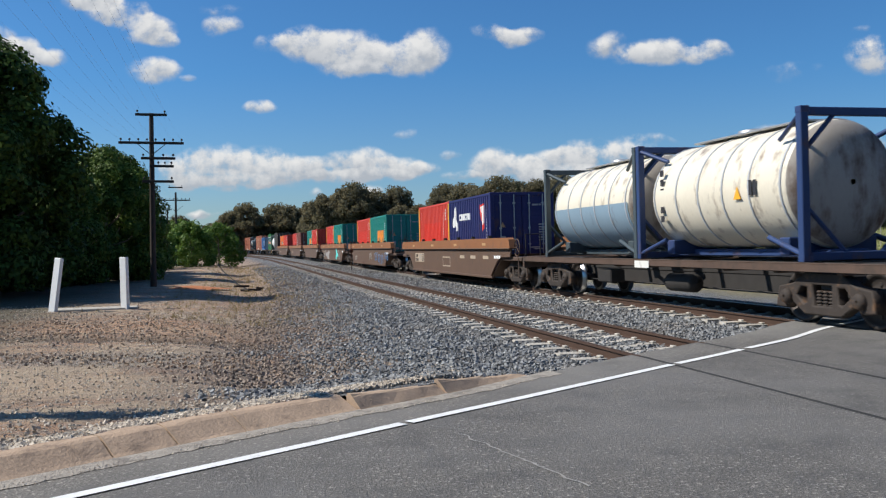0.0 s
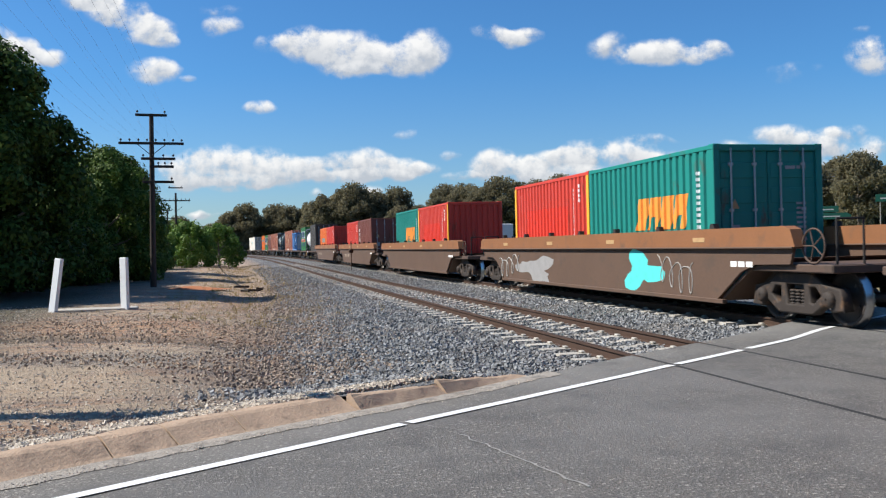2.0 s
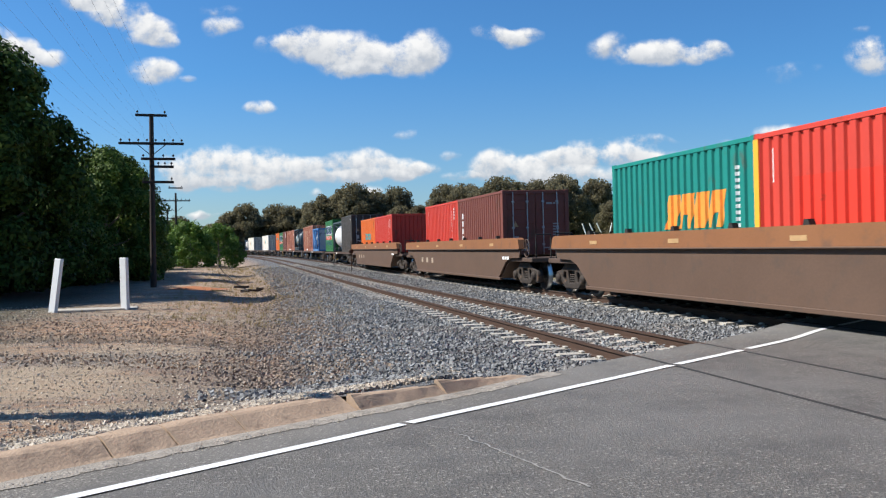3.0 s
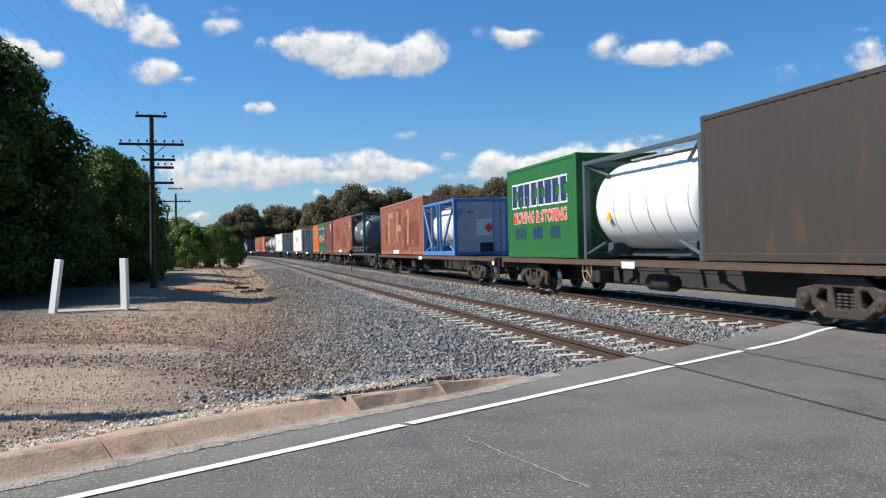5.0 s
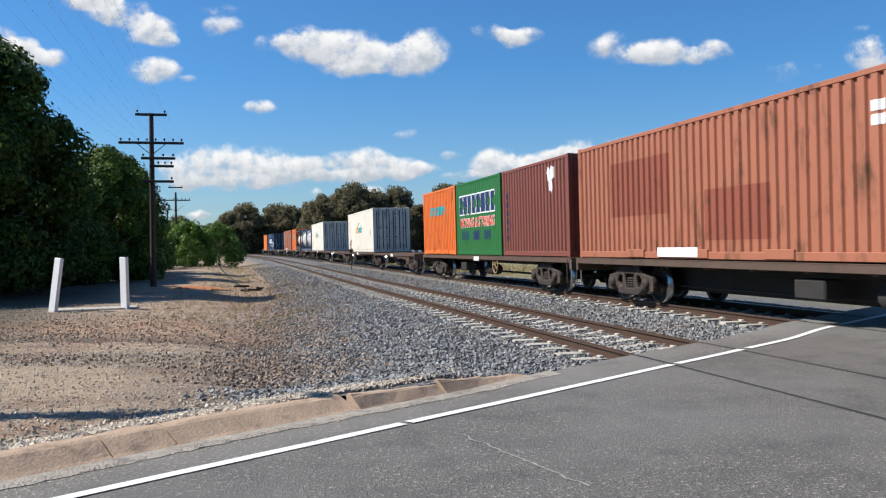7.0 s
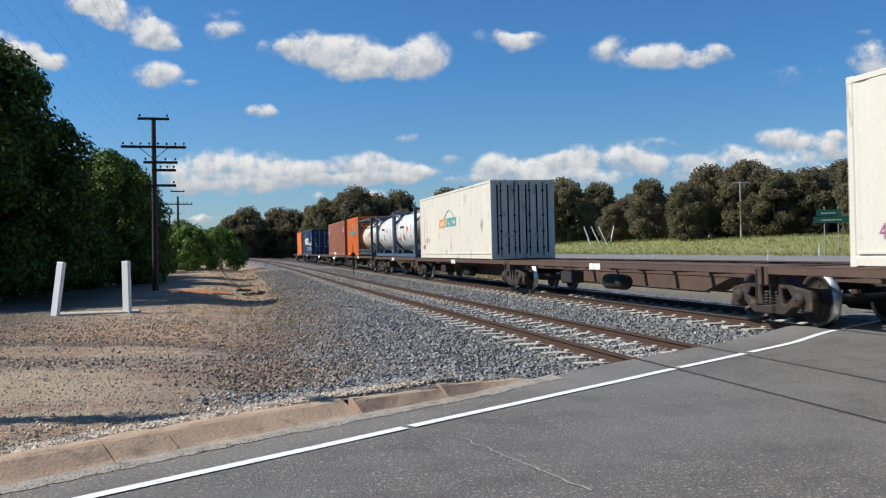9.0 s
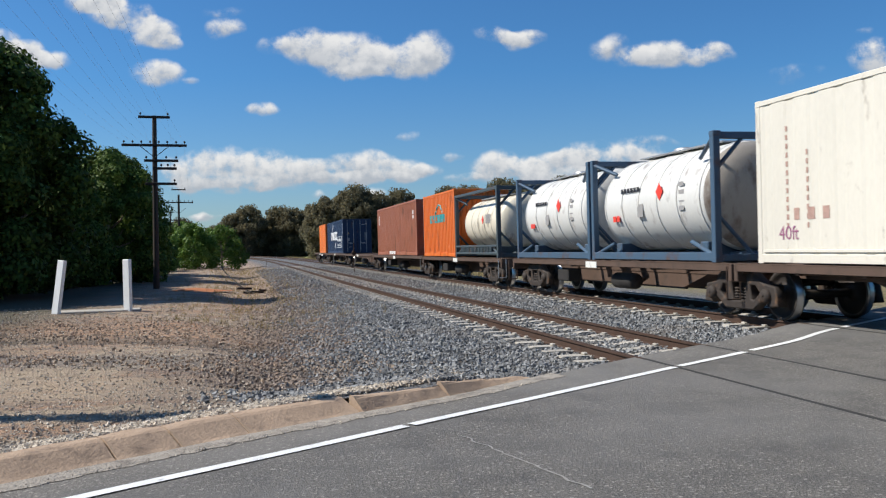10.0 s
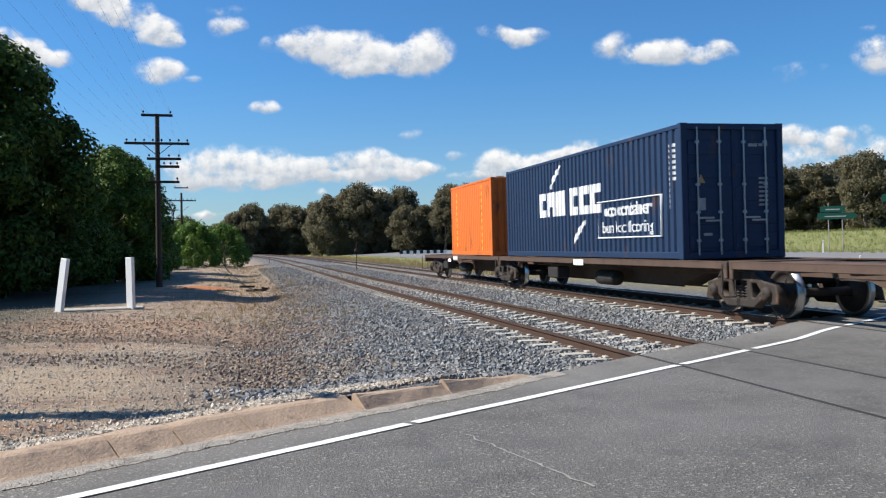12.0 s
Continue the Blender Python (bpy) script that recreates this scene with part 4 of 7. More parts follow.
def ribbed_wall(b, origin, along, up, inward, length, height, depth=0.036, pitch=0.278):
    o, a, u, i = (Vector(v) for v in (origin, along, up, inward))
    vs = []
    ln = corrugated(length, height, depth, pitch)
    for y, d in ln:
        vs += [o + a * y + i * d, o + a * y + i * d + u * height]
    b.add(vs, [(2 * k, 2 * k + 2, 2 * k + 3, 2 * k + 1) for k in range(len(ln) - 1)])


# on to the leading end facing -y
FRONT = Matrix(((1, 0, 0, 0), (0, 0, -1, 0), (0, 1, 0, 0), (0, 0, 0, 1)))
CASTING = Build().box(-0.089, 0.089, -0.081, 0.081, -0.059, 0.059, 0.012)


def container(length, height, paint_, label, doors=True, post_paint=None, reefer=False, smooth_side=False, pockets=False, kind="container"):
    """Shipping container: ribbed walls and roof, rails, posts, castings, doors with lock rods at the leading end (-y)."""
    c = tagged(new("shipping_container"), label, "shipping container", group="containers on the train")
    h, wx = length / 2, 1.219
    pp = post_paint or paint_
    zb, zt = 0.16, height - 0.10
    pitch = 0.278 if not reefer else 0.62
    for s in (-1, 1):
        b = Build()
        ribbed_wall(b, (s * (wx - 0.012), -h + 0.14, zb), (0, 1, 0), (0, 0, 1), (-s, 0, 0), length - 0.28, zt - zb,
                    0.012 if smooth_side or reefer else 0.046, pitch)
        part("side_wall", b, paint_, c)
        part("top_rail", Build().box(s * wx - 0.035 * (1 + s), s * wx + 0.035 * (1 - s), -h + 0.1, h - 0.1, zt - 0.005, height - 0.015, 0.008), pp, c)
        b = Build().box(s * wx - 0.05 * (1 + s), s * wx + 0.05 * (1 - s), -h + 0.1, h - 0.1, 0.02, zb + 0.01, 0.01)
        if pockets:
            for y in (-h * 0.45, 0, h * 0.45):
                b.box(s * (wx + 0.012) - 0.012, s * (wx + 0.012) + 0.012, y - 0.42, y + 0.42, 0.04, 0.22, 0.008)
        part("bottom_rail", b, pp, c)
    b = Build()
    ribbed_wall(b, (-wx + 0.06, -h + 0.1, height - 0.025), (0, 1, 0), (1, 0, 0), (0, 0, -1), length - 0.2, 2 * wx - 0.12, 0.02, 0.21)
    part("roof", b, paint_, c)
    part("underframe", Build().box(-wx + 0.05, wx - 0.05, -h + 0.1, h - 0.1, 0.05, 0.13), M_DARK, c)
    for sx in (-1, 1):
        for sy in (-1, 1):
            part("corner_post", Build().box(sx * (wx - 0.07) - 0.07, sx * (wx - 0.07) + 0.07, sy * (h - 0.07) - 0.07, sy * (h - 0.07) + 0.07, 0.1, height - 0.1, 0.012), pp, c)
            for z in (0.059, height - 0.059):
                part("corner_casting", CASTING, None, c, at=pose(sx * (wx - 0.086), sy * (h - 0.078), z)).data = casting_mesh(pp)
    for sy in (-1, 1):
        for z0, z1 in ((height - 0.14, height - 0.01), (0.01, 0.16)):
            part("end_rail", Build().box(-wx + 0.1, wx - 0.1, sy * (h - 0.05) - 0.045, sy * (h - 0.05) + 0.045, z0, z1, 0.01), pp, c)
    b = Build()
    ribbed_wall(b, (-wx + 0.1, h - 0.03, 0.15), (1, 0, 0), (0, 0, 1), (0, -1, 0), 2 * wx - 0.2, height - 0.28, 0.04, 0.25)
    part("end_wall", b, paint_, c)
    if doors:
        for s in (-1, 1):
            x0, x1 = (0.008, wx - 0.13) if s > 0 else (-wx + 0.13, -0.008)
            b = Build()
            if reefer:
                b.box(x0, x1, -h + 0.03, -h + 0.09, 0.16, height - 0.14, 0.012)
            else:
                b.box(x0, x1, -h + 0.05, -h + 0.09, 0.16, height - 0.14, 0.01)
            d = part("door", b, paint_, c)
            for k in range(0 if reefer else 5):
                z0 = 0.24 + k * (height - 0.42) / 5
                part("door_panel", Build().box(x0 + 0.05, x1 - 0.05, -h + 0.035, -h + 0.052, z0, z0 + (height - 0.42) / 5 * 0.62, 0.012), paint_, d)
            for f in (0.24, 0.72):
                x = x0 + (x1 - x0) * f
                b = Build().tube((x, -h + 0.012, 0.09), (x, -h + 0.012, height - 0.08), 0.02, n=8)
                for z in (0.4, 1.0, height * 0.55, height - 0.4):
                    b.box(x - 0.05, x + 0.05, -h + 0.0, -h + 0.04, z - 0.03, z + 0.03, 0.008)
                part("lock_rod", b, M_GALV if not reefer else M_DARK, d, "galvanised lock rod")
                b = Build().box(x - 0.02, x + 0.36 * (1 if f < 0.5 else -1) * 1.0 if f < 0.5 else x + 0.02, -h - 0.008, -h + 0.012, 0.86, 0.90) if f < 0.5 else \
                    Build().box(x - 0.36, x + 0.02, -h - 0.008, -h + 0.012, 0.80, 0.84)
                part("handle", b, M_GALV, d)
            if reefer:
                for f in (0.12, 0.5, 0.88):
                    x = x0 + (x1 - x0) * f
                    part("seal_strip", Build().box(x - 0.03, x + 0.03, -h + 0.018, -h + 0.034, 0.2, height - 0.18), M_DARK, d, "dark rubber strip")
            if not reefer and s < 0:
                part("hazard_triangle", flat_shape("triangle", [[(-0.1, 0), (0.1, 0), (0, 0.19)]], 0.003, M_REFL), None, d, "faded yellow hazard triangle", pose(x0 + 0.34, -h + 0.03, height * 0.56) @ FRONT)
                part("plate", Build().box(x0 + 0.26, x0 + 0.44, -h + 0.026, -h + 0.032, height * 0.36, height * 0.45), M_LABEL, d)
            if not reefer and s > 0:
                part("writing_bars", bars_row(4, 0.09, 0.06, 0.03, M_LABEL), None, d, "small pale bars", pose(x0 + 0.62, -h + 0.03, height * 0.83) @ FRONT)
                part("writing_bars", bars_column(7, 0.22, 0.045, 0.05, M_LABEL), None, d, "small pale bars", pose(x0 + 0.62, -h + 0.03, height * 0.60) @ FRONT)
            z = 0.5 + (height - 1.0) * (s > 0)
            part("label_patch", Build().box(x0 + 0.38, x0 + 0.58, -h + 0.022, -h + 0.028, z, z + 0.06), M_LABEL, d, "small pale label")
    else:
        b = Build()
        ribbed_wall(b, (-wx + 0.1, -h + 0.03, 0.15), (1, 0, 0), (0, 0, 1), (0, 1, 0), 2 * wx - 0.2, height - 0.28, 0.04, 0.25)
        part("end_wall", b, paint_, c)
    c["h"] = height
    c["ribs"] = (length, 0.012 if smooth_side or reefer else 0.046, pitch)
    return c


M_LABEL = mat("faded_label", (0.34, 0.34, 0.33), 0.6, 0, 0.3, 9, 50, 0.0)
M_GALV = mat("galvanised", (0.42, 0.43, 0.44), 0.45, 0.7, 0.15, 5, 40, 0.05, 0.002)
CAST_MESH = {}


def casting_mesh(material):
    if material.name not in CAST_MESH:
        CAST_MESH[material.name] = CASTING.mesh("corner_casting", material)
    return CAST_MESH[material.name]


def tank_container(label, shell, frame_paint, height=2.591, radius=1.13, boxy=False, light_frame=False, rib_paint=None, lower=None, beam=False, solid_rail=False, grimy_shaded_end=False):
    """Tank container: ribbed barrel with domed ends in a 20 ft frame with braces, a walkway and ladder."""
    c = tagged(new("tank_container"), label, "tank container", group="containers on the train")
    h, wx = 3.029, 1.219
    zc = height / 2 + 0.05
    b = Build()
    prof = [(-2.72, 0.05), (-2.70, 0.40 * radius), (-2.63, 0.70 * radius), (-2.53, 0.90 * radius), (-2.42, 0.98 * radius), (-2.32, radius)]
    b.lathe(prof + [(-y, r) for y, r in reversed(prof)], "y", 40, (0, 0, zc))
    barrel = part("barrel", b, shell, c, "painted cylindrical tank with domed ends")
    for y in (-2.3, -1.35, -0.45, 0.45, 1.35, 2.3):
        part("band", Build().lathe([(y - 0.025, radius + 0.002), (y - 0.022, radius + 0.018), (y + 0.022, radius + 0.018), (y + 0.025, radius + 0.002)], "y", 40, (0, 0, zc)),
             rib_paint or shell, barrel)
    # leading dish painted darker: grime, and the end's shade put into the colour
    if grimy_shaded_end:
        part("end_dish", Build().lathe([(y - 0.006, r) for y, r in prof[:5]], "y", 40, (0, 0, zc)), P_TANKEND, barrel, "grimy grey dished end")
    if solid_rail:
        for sx in (-1, 1):
            part("bottom_rail", Build().box(sx * (wx - 0.05) - 0.05, sx * (wx - 0.05) + 0.05, -h + 0.12, h - 0.12, 0.03, 0.2, 0.012), frame_paint, c)
    p = 0.075
    for sx in (-1, 1):
        for sy in (-1, 1):
            x, y = sx * (wx - p), sy * (h - p)
            part("corner_post", Build().box(x - p, x + p, y - p, y + p, 0.1, height - 0.1, 0.012), frame_paint, c)
            for z in (0.059, height - 0.059):
                part("corner_casting", casting_mesh(frame_paint), None, c, at=pose(sx * (wx - 0.086), sy * (h - 0.078), z))
            # braces from the frame's corners to the barrel
            b = Build().tube((sx * (wx - 0.06), sy * (h - 0.1), 0.12), (sx * (wx - 0.14), sy * (h - 1.15), 0.42), 0.055, n=4)
            part("brace", b, frame_paint, c)
            b = Build().tube((sx * (wx - 0.06), sy * (h - 0.1), height - 0.12), (sx * (wx - 0.3), sy * (h - 1.0), height - 0.45), 0.05, n=4)
            part("brace", b, frame_paint, c)
    for sy in (-1, 1):
        y = sy * (h - p)
        for z in (0.09, height - 0.09):
            part("end_rail", Build().box(-wx + 0.12, wx - 0.12, y - 0.06, y + 0.06, z - 0.07, z + 0.07, 0.012), frame_paint, c)
        for sx in (-1, 1):
            part("end_brace", Build().tube((sx * (wx - 0.1), y, 0.95), (sx * 0.35, y, 0.14), 0.045, n=4), frame_paint, c)
            part("end_brace", Build().tube((sx * (wx - 0.1), y, height - 0.75), (sx * 0.55, y, height - 0.14), 0.045, n=4), frame_paint, c)
    for sx in (-1, 1):
        if beam or light_frame:
            part("top_rail", Build().box(sx * (wx - 0.05) - 0.05, sx * (wx - 0.05) + 0.05, -h + 0.1, h - 0.1, height - 0.13, height - 0.02, 0.012), frame_paint, c)
        if beam:
            b = Build().box(sx * (wx - 0.03) - 0.03, sx * (wx - 0.03) + 0.03, -h + 0.1, h - 0.1, 0.12, 0.2, 0.01)
            b.box(sx * (wx - 0.03) - 0.03, sx * (wx - 0.03) + 0.03, -h + 0.1, h - 0.1, 0.4, 0.48, 0.01)
            for k in range(22):
                y = -h + 0.9 + k * (2 * h - 1.8) / 21
                b.box(sx * (wx - 0.03) - 0.02, sx * (wx - 0.03) + 0.02, y - 0.05, y + 0.05, 0.2, 0.4)
            part("bottom_rail", b, frame_paint, c)
    part("saddle", Build().box(-0.9, 0.9, -2.2, -1.9, 0.1, 0.42, 0.02).box(-0.9, 0.9, 1.9, 2.2, 0.1, 0.42, 0.02).box(-0.4, 0.4, -2.6, 2.6, 0.06, 0.2, 0.02), frame_paint, c)
    b = Build().box(-0.35, 0.35, -1.9, 1.9, zc + radius + 0.02, zc + radius + 0.06, 0.01)
    b.lathe([(zc + radius, 0.28), (zc + radius + 0.12, 0.28), (zc + radius + 0.14, 0.2), (zc + radius + 0.14, 0.01)], "z", 16, (0, 0.2, 0))
    part("walkway", b, M_GALV, c, "grey top walkway with manhole cover")
    b = Build()
    for sx in (-0.16, 0.16):
        b.tube((0.7 + sx, -h + 0.04, 0.15), (0.7 + sx, -h + 0.04, height - 0.1), 0.02, n=6)
    for k in range(8):
        b.tube((0.54, -h + 0.04, 0.3 + k * 0.28), (0.86, -h + 0.04, 0.3 + k * 0.28), 0.014, n=6)
    part("ladder", b, frame_paint, c)
    if lower:
        # the lower half of the shell in another colour
        b = Build()
        n, r = 20, radius + 0.004
        vs = []
        for k in range(n + 1):
            a = math.pi + math.pi * k / n
            for y in (-2.4, 2.4):
                vs.append((r * math.cos(a), y, zc + r * math.sin(a)))
        b.add(vs, [(2 * k, 2 * k + 1, 2 * k + 3, 2 * k + 2) for k in range(n)], True)
        part("lower_shell", b, lower, barrel, "blue-grey lower half of the tank")
    return c


# ---- paints of the train ----
P_RED = paint("red_paint", (0.56, 0.055, 0.035), 0.12)
P_TEAL = paint("teal_paint", (0.012, 0.21, 0.175), 0.15)
P_NAVY = paint("navy_paint", (0.018, 0.022, 0.105), 0.12)
P_ORANGE = paint("orange_paint", (0.68, 0.155, 0.026), 0.22)
P_BROWN = paint("red_brown_paint", (0.345, 0.128, 0.074), 0.32)
P_MAROON = paint("maroon_paint", (0.19, 0.062, 0.045), 0.25)
P_GREEN = paint("green_paint", (0.018, 0.125, 0.030), 0.05)
P_BLACK = paint("dark_brown_paint", (0.048, 0.040, 0.033), 0.2)
P_REEF = paint("cream_white_paint", (0.66, 0.62, 0.53), 0.14)
P_CMA = paint("dark_blue_paint", (0.016, 0.036, 0.082), 0.10)
P_YEL = paint("yellow_end_paint", (0.80, 0.40, 0.04), 0.1)
P_TANKW = paint("tank_white", (0.72, 0.66, 0.53), 0.34, 0.4)
P_TANKEND = paint("tank_end_grime_shade", (0.40, 0.36, 0.31), 0.55, 0.6)
P_FRSTEEL = paint("frame_steel_blue", (0.06, 0.105, 0.16), 0.35)
L_DARK = mat("dark_lettering", (0.03, 0.03, 0.035), 0.6, 0, 0.2, 5, 30, 0.0)
P_REPAINT = paint("fresh_brown_patch", (0.25, 0.075, 0.045), 0.2)
P_REDNEW = paint("fresh_red_patch", (0.64, 0.045, 0.025), 0.05)
P_TANKB = paint("tank_blue_grey", (0.24, 0.34, 0.42), 0.2, 0.4)
P_TANKD = paint("tank_slate", (0.10, 0.135, 0.145), 0.08, 0.35)
P_FRBLUE = paint("frame_blue", (0.028, 0.055, 0.145), 0.3)
P_FRSKY = paint("frame_sky_blue", (0.07, 0.20, 0.43), 0.12)
P_FRGREY = paint("frame_slate", (0.06, 0.08, 0.09), 0.2)
P_GREYWALL = paint("grey_end_panel", (0.42, 0.44, 0.46), 0.12)
L_WHITE = mat("white_lettering", (0.80, 0.80, 0.78), 0.5, 0, 0.1, 5, 30, 0.0)
L_ORANGE = mat("orange_lettering", (0.85, 0.30, 0.05), 0.5, 0, 0.15, 5, 30, 0.0)
L_TEAL = mat("teal_lettering", (0.05, 0.36, 0.38), 0.5, 0, 0.15, 5, 30, 0.0)
L_BLUE = mat("blue_lettering", (0.016, 0.032, 0.105), 0.5, 0, 0.1, 5, 30, 0.0)
L_RED = mat("red_lettering", (0.75, 0.06, 0.04), 0.5, 0, 0.1, 5, 30, 0.0)
L_CYAN = mat("cyan_spray", (0.10, 0.62, 0.58), 0.5, 0, 0.15, 5, 30, 0.0)
L_TAN = mat("tan_panel", (0.40, 0.32, 0.24), 0.6, 0, 0.2, 4, 30, 0.0)
L_SPRAYW = mat("pale_spray", (0.36, 0.34, 0.31), 0.6, 0, 0.25, 6, 30, 0.0)
L_SPRAYBL = mat("blue_spray", (0.13, 0.24, 0.42), 0.5, 0, 0.15, 5, 30, 0.0)
L_GREY = mat("grey_patch", (0.30, 0.29, 0.28), 0.6, 0, 0.2, 3, 30, 0.0)
L_CREAM = mat("cream_lettering", (0.56, 0.42, 0.28), 0.6, 0, 0.25, 3, 30, 0.0, stain=(0.345, 0.128, 0.074), stain_amt=0.85, stain_scale=4.5, stretch=(1, 1, 0.4))

# a drawn plate in x, y turned on to the side facing -x: drawing x runs towards -y of the thing, drawing y up
SIDE = Matrix(((0, 0, -1, 0), (-1, 0, 0, 0), (0, 1, 0, 0), (0, 0, 0, 1)))
FACE = -1.219 - 0.004


def drape(me, ribs, y):
    """Lays a flat marking into the hollows of a ribbed wall, as paint lies."""
    length, depth, pitch = ribs
    line = [(a - length / 2 + 0.14, d) for a, d in corrugated(length - 0.28, 1.0, depth, pitch)]
    bm = bmesh.new()
    bm.from_mesh(me)
    lo, hi = min(v.co.x for v in bm.verts), max(v.co.x for v in bm.verts)
    for a, _d in line:
        if lo < y - a < hi:
            bmesh.ops.bisect_plane(bm, geom=bm.verts[:] + bm.edges[:] + bm.faces[:], plane_co=(y - a, 0, 0), plane_no=(1, 0, 0))
    ays, ds = [p[0] for p in line], [p[1] for p in line]
    for v in bm.verts:
        v.co.z -= 0.011 + float(np.interp(y - v.co.x, ays, ds))
    bm.to_mesh(me)
    bm.free()


def on_side(thing, me, y, z, label="", x=FACE, name="marking"):
    if "ribs" in thing.keys() and abs(x - FACE) < 0.02:
        drape(me, tuple(thing["ribs"]), y)
    return part(name, me, None, thing, label, pose(x, y, z) @ SIDE)


def blocks(n, w, h, gap, material, seedling=1, skew=0.0):
    """A run of plain block shapes of a brand's size and colour: notched and pierced squares."""
    rng = random.Random(seedling)
    outs = []
    total = n * w + (n - 1) * gap
    for k in range(n):
        x = -total / 2 + k * (w + gap)
        kind = rng.randrange(3)
        q = [(x, 0), (x + w, 0), (x + w, h), (x, h)]
        if kind == 0:
            q = [(x, 0), (x + w, 0), (x + w, h * 0.3), (x + w * 0.45, h * 0.3), (x + w * 0.45, h * 0.7), (x + w, h * 0.7), (x + w, h), (x, h)]
        elif kind == 1:
            q = [(x, 0), (x + w * 0.3, 0), (x + w * 0.3, h * 0.4), (x + w * 0.7, h * 0.4), (x + w * 0.7, 0), (x + w, 0), (x + w, h), (x, h)]
        outs.append([(a + skew * c, c) for a, c in q])
    return flat_shape("block_mark", outs, 0.004, material)


def letter_blocks(n, w, h, gap, material):
    """Large open block shapes: hooks and bars of stencilled capitals' size."""
    outs, total, k5 = [], n * w + (n - 1) * gap, 0.3
    for k in range(n):
        x = -total / 2 + k * (w + gap)
        s_ = w * k5
        q = ([(x, 0), (x + s_, 0), (x + s_, h * 0.84), (x + w, h * 0.84), (x + w, h), (x, h)],
             [(x, h * 0.1), (x + s_, h * 0.1), (x + s_, h * 0.4), (x + w * 0.9, h * 0.4), (x + w * 0.9, h * 0.58), (x + s_, h * 0.58), (x + s_, h), (x, h)],
             [(x + w * 0.3, 0), (x + w * 0.3 + s_, 0), (x + w * 0.3 + s_, h), (x + w * 0.3, h)])[k % 3]
        outs.append([(a + 0.1 * c, c) for a, c in q])
        outs.append([(x + w + gap * 0.3, 0), (x + w + gap * 0.5, 0), (x + w + gap * 0.5, 0.22), (x + w + gap * 0.3, 0.22)])
    return flat_shape("block_mark", outs, 0.004, material)


def bars_column(n, w, h, gap, material):
    """A column of small plain bars."""
    outs = [[(0, -k * (h + gap)), (w, -k * (h + gap)), (w, -k * (h + gap) - h), (0, -k * (h + gap) - h)] for k in range(n)]
    return flat_shape("bars", outs, 0.004, material)


def bars_row(n, w, h, gap, material):
    t = n * w + (n - 1) * gap
    outs = [[(-t / 2 + k * (w + gap), 0), (-t / 2 + k * (w + gap) + w, 0), (-t / 2 + k * (w + gap) + w, h), (-t / 2 + k * (w + gap), h)] for k in range(n)]
    return flat_shape("bars", outs, 0.004, material)


def scrawl(n, w, h, material, seedling, r=0.012):
    """Looping spray-can lines with no words in them."""
    rng = random.Random(seedling)
    pts, x = [], -w / 2
    for k in range(n * 14):
        a = k / 14 * math.tau
        x = -w / 2 + w * k / (n * 14)
        pts.append((x + 0.28 * w / n * math.sin(a * 1.0) * 1.4, h / 2 + h / 2 * math.cos(a) * (0.7 + 0.3 * math.sin(k * 0.37 + seedling)), 0.0))
    return wires("scrawl", [pts], r, material)


def blob(w, h, material, seedling, n=26):
    rng = random.Random(seedling)
    out = []
    for k in range(n):
        a = k * math.tau / n
        r = 1 + 0.34 * math.sin(3 * a + seedling) + 0.2 * rng.uniform(-1, 1)
        out.append((w / 2 * math.cos(a) * r, h / 2 + h / 2 * math.sin(a) * r))
    return flat_shape("spray_patch", [out], 0.003, material)


H20, HC = 2.591, 2.896
L20, L40 = 6.058, 12.192
DECK, WELL_FLOOR = 1.04, 0.43


def load(thing, s, z):
    thing["rest"] = z
    RIDERS.append((thing, s, z))
    thing.matrix_basis = on_line(s) @ pose(0, 0, z)
    return thing


def wagon_at(thing, s):
    RIDERS.append((thing, s, 0.0))
    thing.matrix_basis = on_line(s)
    return thing


def toll_like(c, z=1.27):
    """The orange slanting mark low on the teal boxes."""
    on_side(c, blocks(4, 0.5, 0.72, 0.08, L_ORANGE, 5, 0.3), -0.7, z, "orange slanting block mark", FACE + 0.0)
    on_side(c, bars_column(12, 0.07, 0.07, 0.05, L_WHITE), -2.35, 2.4, "white bars")


# tank wagon at the head of what is seen
w = wagon_at(flat_wagon(16.6, "brown skeletal wagon carrying two white tank containers", (-6.0, 6.0), 0.35, True, seedling=1), 18.4)
t = load(tank_container("cream-white tank container in a dark blue frame", P_TANKW, P_FRBLUE, rib_paint=P_GREYWALL, grimy_shaded_end=True), 15.7, DECK)
on_side(t, bars_column(6, 0.16, 0.14, 0.06, L_DARK), 2.05, 1.95, "column of dark bars", -1.115)
on_side(t, flat_shape("sign", [[(-0.12, 0), (0.12, 0), (0, 0.24)]], 0.004, P_YEL), -1.0, 1.15, "yellow triangle sign", -1.15)
on_side(t, bars_row(2, 0.1, 0.28, 0.04, L_DARK), -1.5, 1.2, "black and white plate", -1.15)
load(tank_container("white tank container with a blue-grey lower half", P_TANKW, P_FRGREY, rib_paint=P_GREYWALL, lower=P_TANKB, grimy_shaded_end=True), 21.8, DECK)

